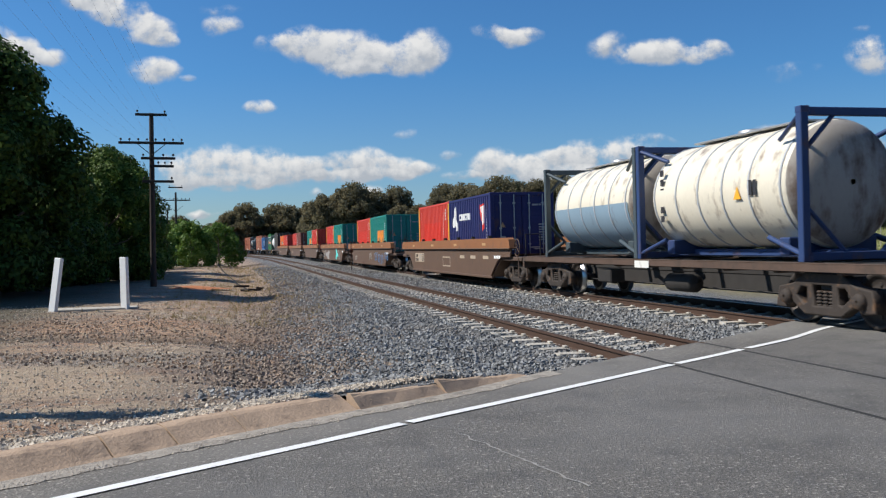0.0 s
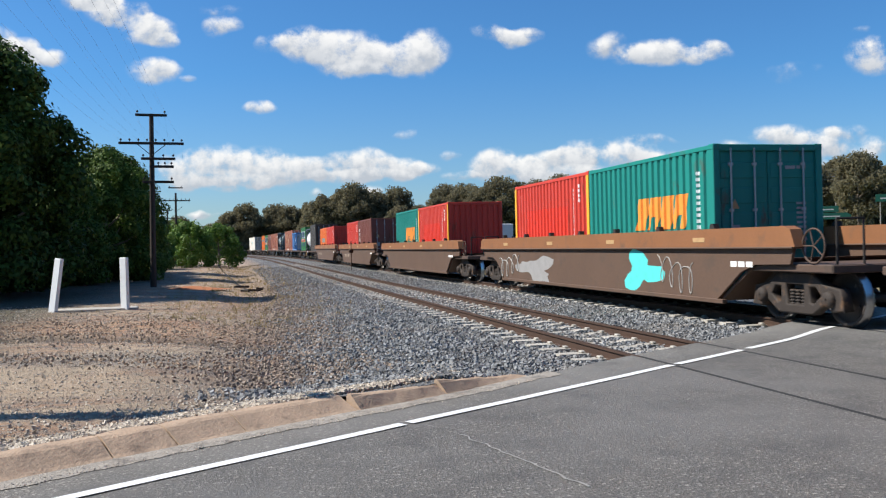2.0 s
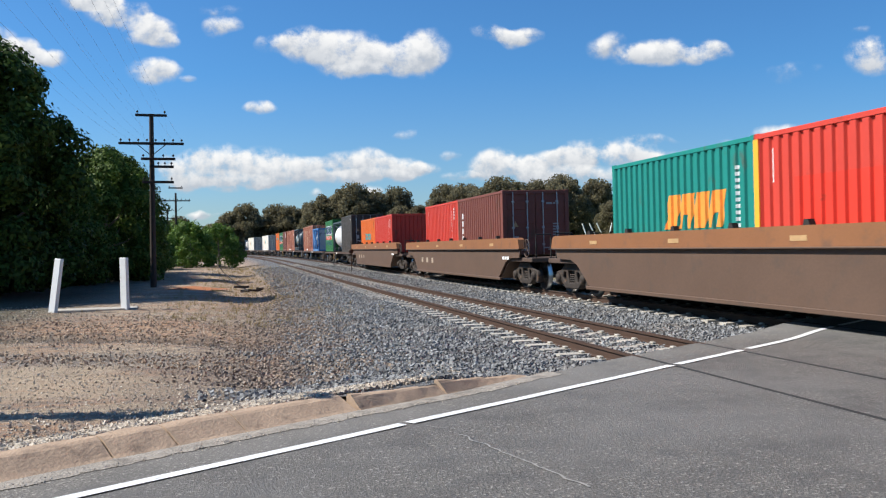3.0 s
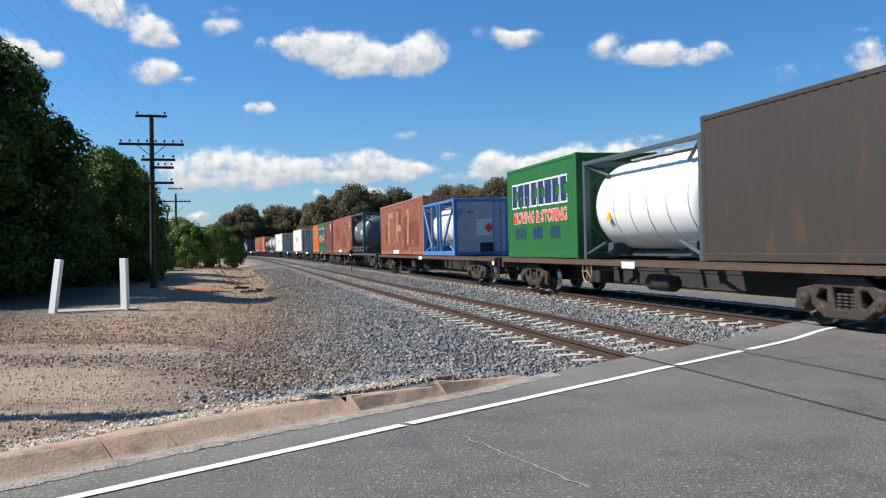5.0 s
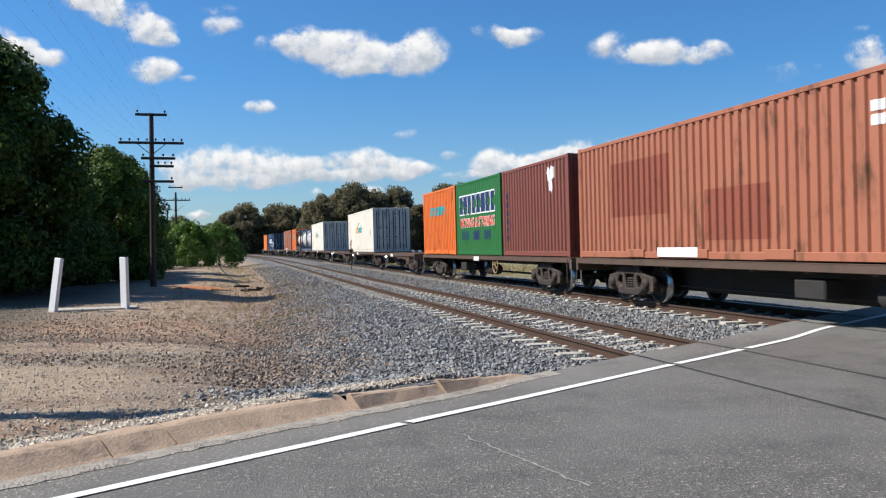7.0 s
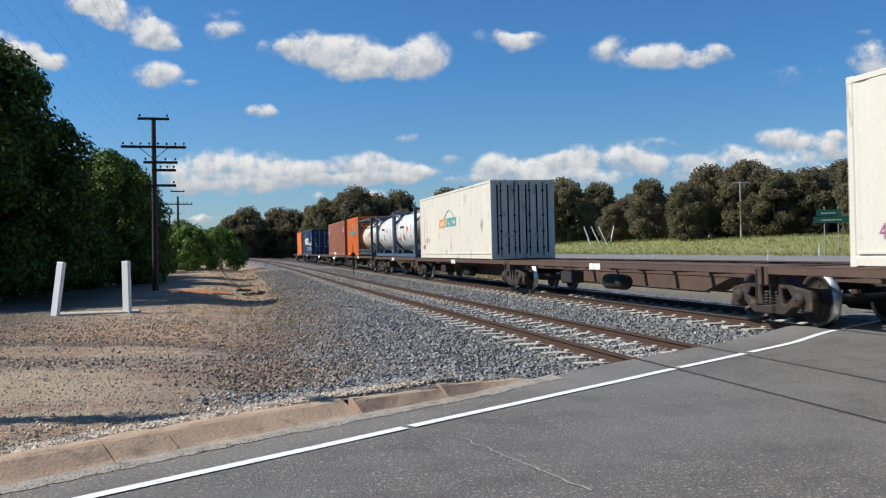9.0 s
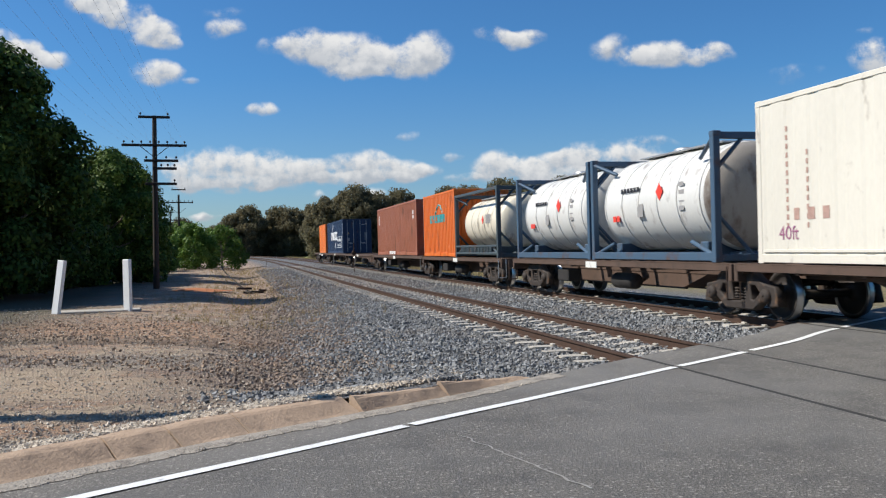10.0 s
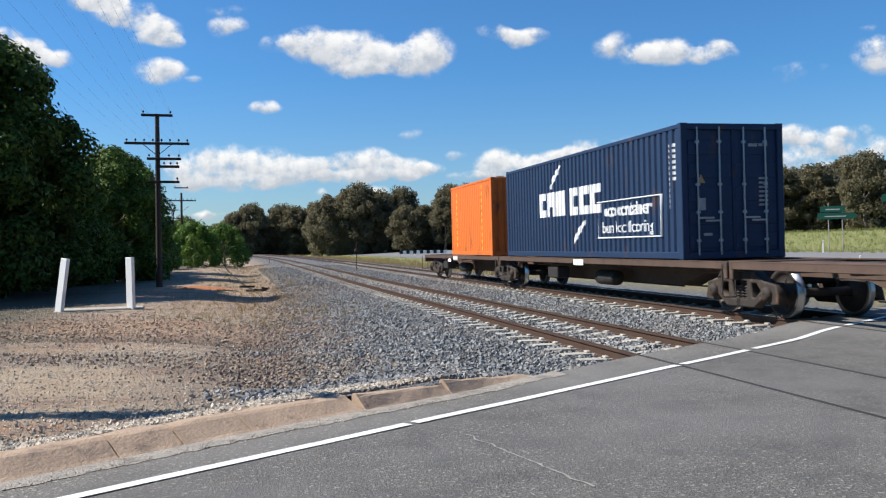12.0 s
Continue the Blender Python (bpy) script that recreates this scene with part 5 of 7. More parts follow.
# six well wagons
WELLS = [27.5, 49.2, 70.0, 91.5, 112.7, 133.6]
for k, f in enumerate(WELLS):
    w = wagon_at(well_wagon(18.35, ("brown well wagon with an orange-brown top chord", "brown well wagon with blue and white spray marks",
                                    "brown well wagon with cyan spray and a grey patch", "brown well wagon with pale spray scrawls and a grey patch",
                                    "plain brown well wagon with worn paint", "brown well wagon with pale data panels")[k], k), f + 9.17)
    X = -1.389
    on_side(w, bars_row(3, 0.2, 0.1, 0.05, L_WHITE), -7.5, 0.95, "white data bars", X)
    if k == 0:
        on_side(w, flat_shape("panel", [[(-0.65, 0), (0.65, 0), (0.65, 0.42), (-0.65, 0.42)]], 0.003, L_TAN), -0.2, 0.55, "pale data panel", X)
        on_side(w, flat_shape("panel", [[(-0.6, 0.05), (0.6, 0.05), (0.6, 0.37), (-0.6, 0.37)]], 0.003, M_WELL), -0.2, 0.55, "brown field of the panel", X - 0.004)
        on_side(w, flat_shape("panel", [[(-1.0, 0), (1.0, 0), (1.0, 0.42), (-1.0, 0.42)]], 0.003, L_TAN), 5.2, 0.68, "pale wagon number panel", X)
        on_side(w, text_mesh("RRIY", 0.2, L_DARK), 5.75, 0.91, "black wagon code", X - 0.005)
        on_side(w, text_mesh("0003-B", 0.2, L_DARK), 5.75, 0.72, "black wagon code", X - 0.005)
        on_side(w, flat_shape("panel", [[(-0.17, 0), (0.17, 0), (0.17, 0.34), (-0.17, 0.34)], [(-0.14, 0.03), (0.14, 0.03), (0.14, 0.31), (-0.14, 0.31)], [(-0.1, 0.06), (0.1, 0.06), (0, 0.25)]], 0.003, L_DARK), 4.45, 0.72, "framed triangle symbol", X - 0.005)
        on_side(w, bars_column(4, 0.5, 0.03, 0.04, L_GREY), 5.25, 1.04, "small grey bars", X - 0.005)
        for y in (-2.8, -4.4, -6.1):
            on_side(w, bars_row(1, 0.7, 0.12, 0.1, L_TAN), y, 0.92, "pale bar", X)
    if k == 1:
        on_side(w, scrawl(6, 3.4, 0.75, L_SPRAYBL, 3, 0.02), -4.6, 0.32, "blue sprayed loops", X)
        on_side(w, scrawl(4, 1.2, 0.5, L_SPRAYW, 4), -1.2, 0.5, "white sprayed loops", X)
        on_side(w, scrawl(4, 1.0, 0.4, L_SPRAYW, 6), 5.4, 0.45, "white sprayed loops", X)
        on_side(w, scrawl(3, 1.2, 0.55, L_SPRAYBL, 9, 0.02), -7.2, 0.50, "blue sprayed loops", X)
    if k == 2:
        on_side(w, blob(1.5, 0.8, L_CYAN, 2), -3.5, 0.38, "cyan sprayed patch", X)
        on_side(w, scrawl(4, 1.6, 0.8, L_SPRAYW, 8), -5.1, 0.36, "white sprayed outline", X - 0.004)
        on_side(w, blob(3.0, 0.62, L_GREY, 5), 3.6, 0.38, "grey painted-over patch", X)
        on_side(w, scrawl(4, 2.2, 0.8, L_SPRAYW, 12, 0.018), 6.0, 0.36, "white sprayed loops", X - 0.004)
    if k in (4, 5):
        on_side(w, bars_row(3, 0.35, 0.22, 0.7, L_TAN), 4.5, 0.7, "pale data panels", X)

c = load(container(L20, HC, P_NAVY, "navy blue 20-foot container with white marks and ribbed sides"), 33.45, WELL_FLOOR)


# boxes stand on the well's floor pads, with their upper part showing above the chord
def horse_like(c):
    on_side(c, blocks(6, 0.22, 0.26, 0.06, L_WHITE, 3), 0.6, 2.0, "white block mark")
    on_side(c, blob(0.7, 0.8, L_WHITE, 4), 2.05, 1.65, "white figure-like emblem")
    on_side(c, flat_shape("arrow_mark", [[(-0.1, 1.0), (0.45, 1.05), (0.45, 0.2), (0.25, 0.0), (-0.02, 0.6)]], 0.004, L_RED), -1.75, 1.5, "red and white emblem")
    on_side(c, flat_shape("arrow_mark", [[(0.0, 0.9), (0.36, 0.95), (0.36, 0.3), (0.26, 0.2), (0.1, 0.6)]], 0.004, L_WHITE), -1.75, 1.52, "white field", FACE - 0.004)
    on_side(c, bars_column(14, 0.06, 0.06, 0.05, L_WHITE), -2.45, 2.3, "white bars")


horse_like(c)


def red_box(s, z, yellow=True, label="red 20-foot container with ribbed sides", height=HC):
    c = load(container(L20, height, P_RED, label, doors=False, post_paint=P_RED), s, z)
    if yellow:
        for sy in (-1, 1):
            part("end_edge", Build().box(-1.228, -1.2, sy * 2.96 - 0.075, sy * 2.96 + 0.075, 0.12, height - 0.1), P_YEL, c, "yellow painted end post")
        on_side(c, bars_row(1, 3.4, 1.15, 0.1, P_REDNEW), 0.2, 0.9, "brighter repainted field", FACE + 0.004, "repaint_patch")
    on_side(c, bars_column(1, 0.09, 0.6, 0.02, L_WHITE), 2.55, 2.6, "white bar")
    on_side(c, bars_column(13, 0.07, 0.08, 0.04, L_WHITE), -1.9, 2.5, "white bars")
    on_side(c, bars_column(4, 0.07, 0.09, 0.04, L_WHITE), -2.3, 2.6, "white bars")
    return c


def teal_box(s, z):
    c = load(container(L20, HC, P_TEAL, "teal green 20-foot container with an orange mark"), s, z)
    toll_like(c)
    return c


red_box(39.55, WELL_FLOOR, True, "red 20-foot container with yellow end posts")
teal_box(54.95, WELL_FLOOR), red_box(61.05, WELL_FLOOR, True, "red 20-foot container with yellow end posts")
teal_box(75.85, WELL_FLOOR), red_box(81.95, WELL_FLOOR)
red_box(97.15, WELL_FLOOR, True, "red 20-foot container with yellow end posts"), teal_box(103.15, WELL_FLOOR)
c = load(container(L20, HC, P_MAROON, "maroon brown 20-foot container with a white column of marks"), 118.15, WELL_FLOOR)
on_side(c, bars_column(6, 0.2, 0.22, 0.08, L_WHITE), 2.4, 2.3, "column of white bars")
red_box(124.2, WELL_FLOOR, False)
red_box(139.3, WELL_FLOOR, False)
c = load(container(L20, HC, P_ORANGE, "faded orange 20-foot container"), 145.3, WELL_FLOOR)
on_side(c, blocks(6, 0.32, 0.4, 0.06, L_TEAL, 2), 0, 1.5, "teal block mark")

# flat wagon with a dark box, a tank and a green box
wagon_at(flat_wagon(19.6, "rusty skeletal wagon with orange-tinged sills", (-7.2, 7.2), 0.4, True, seedling=4), 162.7)
c = load(container(L20, HC, P_BLACK, "dark brown 20-foot container with fine ribs", smooth_side=True), 156.4, DECK)
on_side(c, bars_row(3, 0.1, 0.05, 0.04, L_WHITE), -2.4, 2.5, "white bars")
t = load(tank_container("white tank container in a dark frame", paint("tank_clean_white", (0.80, 0.80, 0.78), 0.06, 0.35), P_FRGREY, beam=False, light_frame=True), 162.45, DECK)
on_side(t, blob(0.22, 0.22, P_YEL, 3), 1.6, 0.95, "small yellow mark", -1.14)


def green_box(s, z, big=True):
    c = load(container(L20, HC, P_GREEN, "bright green 20-foot container with blue and red lettering", doors=False, smooth_side=True), s, z)
    on_side(c, blocks(8, 0.56, 0.80, 0.06, L_WHITE, 8), 0.1, 1.58, "white outline blocks")
    on_side(c, blocks(8, 0.48, 0.70, 0.14, L_BLUE, 8), 0.1, 1.63, "blue block mark", FACE - 0.005)
    on_side(c, text_mesh("MOVING & STORING", 0.50, L_WHITE, 0.022), 0.05, 1.10, "white edge of the lettering")
    on_side(c, text_mesh("MOVING & STORING", 0.50, L_RED, 0.004), 0.05, 1.10, "red lettering", FACE - 0.006)
    on_side(c, bars_row(4, 0.2, 0.34, 0.08, L_BLUE), 1.75, 0.60, "dark blue bars")
    on_side(c, bars_row(3, 0.2, 0.34, 0.08, L_BLUE), 0.15, 0.60, "dark blue bars")
    on_side(c, bars_row(3, 0.2, 0.34, 0.08, L_BLUE), -1.35, 0.60, "dark blue bars")
    return c


green_box(168.95, DECK)

# long flat wagon: framed tank and a red-brown box
wagon_at(flat_wagon(24.6, "rusty brown skeletal wagon, empty at its leading end", (-9.3, 9.3), 0.45, True, seedling=5), 185.8)
TANK_H = 2.44
t = load(tank_container("white tank in a sky blue frame with a grey end panel", paint("tank_white_two", (0.78, 0.77, 0.72), 0.12, 0.35), P_FRSKY, TANK_H, 0.90, light_frame=True), 182.35, DECK)
for y in (-0.45, 0.05, 1.15):
    part("side_post", Build().box(-1.215, -1.115, y - 0.045, y + 0.045, 0.1, TANK_H - 0.1, 0.01), P_FRSKY, t)
part("side_brace", Build().tube((-1.16, 2.9, TANK_H - 0.2), (-1.16, 1.2, 0.15), 0.05, n=4).tube((-1.16, -2.9, TANK_H - 0.2), (-1.16, -0.5, 0.15), 0.05, n=4), P_FRSKY, t)
part("bottom_rail", Build().box(-1.219, -1.1, -2.9, 2.9, 0.02, 0.2, 0.01), P_FRSKY, t)
part("back_panel", Build().box(1.1, 1.13, -2.9, 2.9, 0.1, TANK_H - 0.1), P_FRSKY, t)
e = part("end_panel", Build().box(-1.08, 1.08, -2.99, -2.95, 0.1, TANK_H - 0.08, 0.01), P_GREYWALL, t, "grey end panel")
part("marking", text_mesh("T 1484", 0.19, L_BLUE), None, t, "black number", pose(-0.62, -2.998, 1.78) @ FRONT)
part("diamond_sign", flat_shape("diamond", [[(0, -0.22), (0.2, 0), (0, 0.22), (-0.2, 0)]], 0.004, L_RED), None, t, "red diamond sign", pose(0.32, -2.997, 1.18) @ FRONT)
part("outlet_box", Build().box(-0.08, 0.5, -3.0, -2.985, 0.14, 0.55), M_DARK, t, "dark outlet recess")
part("label_patch", flat_shape("bars", [[(-0.3, 0), (0.35, 0), (0.35, 0.7), (-0.3, 0.7)]], 0.003, M_WHITE), None, t, "pale notice panel", pose(0.08, -2.994, 0.85) @ FRONT)


def long_box(paint_, label, s, z=DECK, letters=None, doors=True, pockets=True, height=HC):
    c = load(container(L40, height, paint_, label, doors=doors, pockets=pockets), s, z)
    return c


c = long_box(P_BROWN, "faded red-brown 40-foot container with large cream letters", 191.4)
for y0, z0, wd, ht in ((0.2, 1.35, 1.5, 1.2), (3.9, 0.75, 1.3, 1.0), (-3.6, 0.45, 2.6, 1.3), (-1.6, 0.3, 1.1, 1.7)):
    on_side(c, bars_row(1, wd, ht, 0.1, P_REPAINT), y0, z0, "darker repainted patch", FACE + 0.004, "repaint_patch")
on_side(c, letter_blocks(3, 1.5, 1.85, 1.1, L_CREAM), 0.3, 0.55, "large worn cream block letters")
c2 = part("pale_bar", bars_row(1, 1.6, 0.2, 0.1, L_WHITE), None, c, "white data bar", pose(-1.245, 1.0, 0.06) @ SIDE)

# slate tank and red-brown 40-foot
wagon_at(flat_wagon(24.0, "brown skeletal wagon with white marks, empty at its leading end", (-9.2, 9.2), 0.45, True, seedling=6), 211.3)
t = load(tank_container("slate grey tank container with a slotted side beam", P_TANKD, P_FRGREY, HC, 1.10, beam=True), 207.75, DECK)
on_side(t, flat_shape("sign", [[(-0.35, 0), (0.35, 0), (0.35, 0.3), (-0.35, 0.3)]], 0.003, L_WHITE), 1.3, 1.65, "white plate", -1.10)
on_side(t, bars_row(3, 0.22, 0.3, 0.03, L_WHITE), -1.5, 1.35, "white notices", -1.12)
on_side(t, blob(0.5, 0.4, L_WHITE, 7), -1.9, 1.75, "white emblem", -1.05)
on_side(t, flat_shape("sign", [[(-0.1, 0), (0.1, 0), (0.1, 0.22), (-0.1, 0.22)]], 0.003, P_YEL), -1.3, 1.05, "yellow sign", -1.135)
c = long_box(P_BROWN, "red-brown 40-foot container with a darker repainted patch", 217.1)
part("pale_bar", bars_row(1, 1.7, 0.2, 0.1, L_WHITE), None, c, "white data bar", pose(-1.245, 0.8, 0.06) @ SIDE)
on_side(c, bars_column(2, 0.3, 0.16, 0.05, L_WHITE), -5.0, 2.4, "white bars")
for y0, z0, wd, ht in ((2.6, 1.0, 3.0, 1.3), (-1.4, 0.4, 2.2, 1.0)):
    on_side(c, bars_row(1, wd, ht, 0.1, P_REPAINT), y0, z0, "darker repainted patch", FACE + 0.004, "repaint_patch")

# maroon, green, orange boxes
wagon_at(flat_wagon(18.8, "brown skeletal wagon with a hand brake wheel", (-6.9, 6.9), 0.3, False, seedling=7), 233.2)
c = load(container(L20, HC, P_MAROON, "maroon 20-foot container with a white column of marks"), 226.95, DECK)
on_side(c, bars_column(6, 0.2, 0.2, 0.08, L_BLUE), 2.6, 2.1, "column of dark bars")
on_side(c, blob(0.5, 0.7, L_WHITE, 6), -1.6, 2.0, "white emblem")
green_box(233.25, DECK)
c = load(container(L20, HC, P_ORANGE, "orange 20-foot container with a blue-grey mark", doors=False, pockets=True), 239.55, DECK)
on_side(c, blocks(6, 0.4, 0.38, 0.08, L_TEAL, 4), 0.2, 1.75, "teal block mark")

# articulated skeletal units
UNITS = [(244.8, 257.2), (257.4, 272.2), (272.4, 286.9), (287.1, 301.9), (302.1, 315.2), (316.6, 329.4), (329.6, 344.9), (345.1, 359.6), (359.8, 374.5), (374.7, 387.0)]
for k, (a, e) in enumerate(UNITS):
    mid, ln = (a + e) / 2, e - a
    bog = [-ln / 2]
    if k == 4:
        bog = [-ln / 2, ln / 2 - 1.6]
    if k == 5:
        bog = [-ln / 2 + 1.6]
        bog.append(ln / 2)
    if k == 6:
        bog = [ln / 2]
    if k in (7, 8):
        bog = [ln / 2]
    if k == 9:
        bog = [ln / 2 - 1.6]
    if k == 0:
        bog = [-ln / 2 + 1.6]
    if k in (1, 2, 3):
        bog = [-ln / 2]
    wagon_at(flat_wagon(ln, "brown articulated skeletal wagon unit with a deep centre sill", bog, 0.36, True, seedling=10 + k), mid)


def reefer(s):
    c = load(container(L40, HC, P_REEF, "cream-white refrigerated 40-foot container with grey doors", reefer=True), s, DECK)
    on_side(c, blocks(4, 0.27, 0.40, 0.05, L_ORANGE, 2, 0.15), 1.5, 1.35, "orange block mark")
    on_side(c, blocks(8, 0.17, 0.38, 0.05, L_TEAL, 6, 0.15), -0.1, 1.38, "teal block mark")
    arc = [(-0.9 + 0.09 * i, 0.36 * math.sin(math.pi * i / 20) ** 0.8, 0) for i in range(21)]
    on_side(c, wires("arc", [arc], 0.016, L_TEAL), 0.2, 1.72, "thin teal arc")
    on_side(c, text_mesh("40ft", 0.34, L_MAUVE), 5.2, 0.42, "faded mauve lettering")
    on_side(c, bars_column(12, 0.05, 0.09, 0.06, L_FADED), 5.25, 2.35, "faded red bars")
    on_side(c, bars_column(9, 0.05, 0.09, 0.06, L_FADED), 4.7, 1.9, "faded grey bars")
    on_side(c, bars_row(3, 0.16, 0.2, 0.22, L_FADED), 4.6, 0.75, "faded patches")
    part("drip_rail", Build().box(-1.232, -1.212, -5.9, 5.9, 0.20, 0.25, 0.006), P_REEF, c)
    return c


L_MAUVE = mat("mauve_lettering", (0.30, 0.12, 0.20), 0.6, 0, 0.2, 5, 30, 0.0)
L_FADED = mat("faded_red_marks", (0.42, 0.27, 0.22), 0.6, 0, 0.3, 7, 30, 0.0)
reefer(264.0), reefer(295.15)
# two white tanks in blue frames, one smaller pale tank, boxes
def tank_marks(t):
    """Hazard diamond, notices and rows of small dark writing on a tank's flank."""
    on_side(t, flat_shape("diamond", [[(0, -0.2), (0.17, 0), (0, 0.2), (-0.17, 0)]], 0.004, L_RED), -0.6, 1.55, "red diamond sign", -1.14, "diamond_sign")
    on_side(t, bars_row(6, 0.13, 0.11, 0.04, L_DARK), 0.9, 1.62, "row of dark bars", -1.125)
    on_side(t, bars_column(4, 0.22, 0.09, 0.08, L_GREY), -1.45, 1.7, "column of grey bars", -1.125)
    on_side(t, flat_shape("panel", [[(-0.14, 0), (0.14, 0), (0.14, 0.3), (-0.14, 0.3)]], 0.004, L_GREY), 0.35, 1.02, "grey notice plate", -1.14)
    on_side(t, bars_row(2, 0.16, 0.14, 0.05, L_RED), 1.7, 0.95, "small red plates", -1.12)


t = load(tank_container("white tank container in a blue frame", paint("tank_white_three", (0.66, 0.65, 0.61), 0.25, 0.4), P_FRSTEEL, solid_rail=True, grimy_shaded_end=True), 305.7, DECK)
tank_marks(t)
t = load(tank_container("white tank container in a blue frame with a round sign", paint("tank_white_four", (0.66, 0.65, 0.61), 0.25, 0.4), P_FRSTEEL, solid_rail=True), 311.9, DECK)
tank_marks(t)
t = load(tank_container("small cream tank in a slate frame with a slotted beam", P_TANKW, P_FRGREY, H20, 0.95, beam=True), 320.15, DECK)
on_side(t, bars_row(3, 0.2, 0.34, 0.04, L_GREY), -1.0, 1.3, "grey notices", -0.955)
part("diamond_sign", flat_shape("diamond", [[(0, -0.16), (0.15, 0), (0, 0.16), (-0.15, 0)]], 0.004, L_RED), None, t, "red diamond sign", pose(-0.965, -0.3, 1.45) @ SIDE)
c = load(container(L20, HC, P_ORANGE, "orange 20-foot container with a teal mark", doors=False, pockets=True), 326.3, DECK)
on_side(c, blocks(6, 0.42, 0.36, 0.08, L_TEAL, 4), 0.2, 1.55, "teal block mark")
arc = [(-0.7 + 0.1 * i, 0.4 * math.sin(math.pi * i / 14), 0) for i in range(15)]
on_side(c, wires("arc", [arc], 0.035, L_TEAL), -0.2, 1.95, "teal arc")
on_side(c, text_mesh("4", 0.3, L_WHITE), -1.9, 0.35, "white figure")
c = long_box(P_BROWN, "faded red-brown 40-foot container with tall ribs", 337.2)
part("pale_bar", bars_row(6, 0.26, 0.18, 0.06, L_WHITE), None, c, "white data bars", pose(-1.245, 0.8, 0.07) @ SIDE)
on_side(c, bars_column(2, 0.3, 0.18, 0.06, L_WHITE), -5.1, 2.35, "white bars")
on_side(c, bars_column(4, 0.14, 0.12, 0.03, L_WHITE), 5.5, 2.45, "white bars")
c = load(container(L40, HC, P_CMA, "dark blue 40-foot container with white marks and a framed panel"), 367.6, DECK)
on_side(c, blocks(3, 0.66, 0.72, 0.1, L_WHITE, 21), 1.75, 1.20, "white block mark")
on_side(c, blocks(3, 0.66, 0.76, 0.1, L_WHITE, 22), -0.75, 1.18, "white block mark")
arc = [(-0.42 + 0.07 * i, 0.62 * (i / 12) ** 0.8) for i in range(13)]
leaf_ = [(x - 0.02 - 0.10 * math.sin(math.pi * i / 12), z) for i, (x, z) in enumerate(arc)] + [(x + 0.05 + 0.08 * math.sin(math.pi * i / 12), z - 0.04) for i, (x, z) in reversed(list(enumerate(arc)))]
on_side(c, flat_shape("swoosh", [leaf_], 0.004, L_WHITE), 1.4, 2.05, "white swoosh")
on_side(c, flat_shape("swoosh", [leaf_], 0.004, L_WHITE), -0.4, 0.42, "white swoosh")
fr = [(-1.75, 0, 0), (1.75, 0, 0), (1.75, 0.92, 0), (-1.75, 0.92, 0), (-1.75, 0, 0)]
on_side(c, wires("frame", [fr], 0.022, L_WHITE), -3.4, 0.52, "white frame line")
on_side(c, text_mesh("eco container", 0.46, L_WHITE, 0.012), -3.35, 1.06, "white lettering")
on_side(c, text_mesh("bamboo flooring", 0.42, L_WHITE), -3.35, 0.64, "white lettering")
on_side(c, bars_column(12, 0.07, 0.07, 0.05, L_WHITE), -5.5, 2.5, "white bars")
on_side(c, bars_column(7, 0.07, 0.07, 0.05, L_WHITE), -5.7, 2.5, "white bars")
c = load(container(L20, HC, P_ORANGE, "bright orange 20-foot container with yellow side marks", smooth_side=True, doors=False), 378.6, DECK)
on_side(c, bars_column(9, 0.16, 0.16, 0.1, P_YEL), 2.2, 2.6, "yellow bars")
on_side(c, bars_column(10, 0.16, 0.16, 0.1, P_YEL), -1.6, 2.7, "yellow bars")


# ---- plants, poles, posts ----
def leaf_material(name, a, c, sheen=0.5, through_=0.32):
    m = bpy.data.materials.new(name)
    m.use_nodes = True
    nt = m.node_tree
    b = nt.nodes["Principled BSDF"]
    r = nt.nodes.new("ShaderNodeNewGeometry").outputs["Random Per Island"]
    pos = nt.nodes.new("ShaderNodeTexCoord").outputs["Object"]
    col = mix_node(nt, r, a, c)
    col = mix_node(nt, math_node(nt, "MULTIPLY", noise_node(nt, pos, 0.7, 3), 0.5), col, tuple(0.6 * v for v in a))
    nt.links.new(col, b.inputs["Base Color"])
    b.inputs["Roughness"].default_value, b.inputs["Specular IOR Level"].default_value = sheen, 0.15
    tr = nt.nodes.new("ShaderNodeBsdfTranslucent")
    nt.links.new(col, tr.inputs["Color"])
    mx = nt.nodes.new("ShaderNodeMixShader")
    mx.inputs[0].default_value = through_
    nt.links.new(b.outputs[0], mx.inputs[1]), nt.links.new(tr.outputs[0], mx.inputs[2])
    nt.links.new(mx.outputs[0], nt.nodes["Material Output"].inputs["Surface"])
    return m


M_LEAF = leaf_material("broad_green_leaf", (0.022, 0.045, 0.008), (0.135, 0.20, 0.036), 0.6, 0.16)
M_GUM = leaf_material("gum_leaf", (0.15, 0.133, 0.08), (0.31, 0.275, 0.165), 0.7, 0.5)
M_LEAF2 = leaf_material("mid_green_leaf", (0.04, 0.08, 0.014), (0.17, 0.25, 0.045), 0.6, 0.22)
M_BUSH = leaf_material("shrub_leaf", (0.07, 0.14, 0.022), (0.20, 0.30, 0.06))


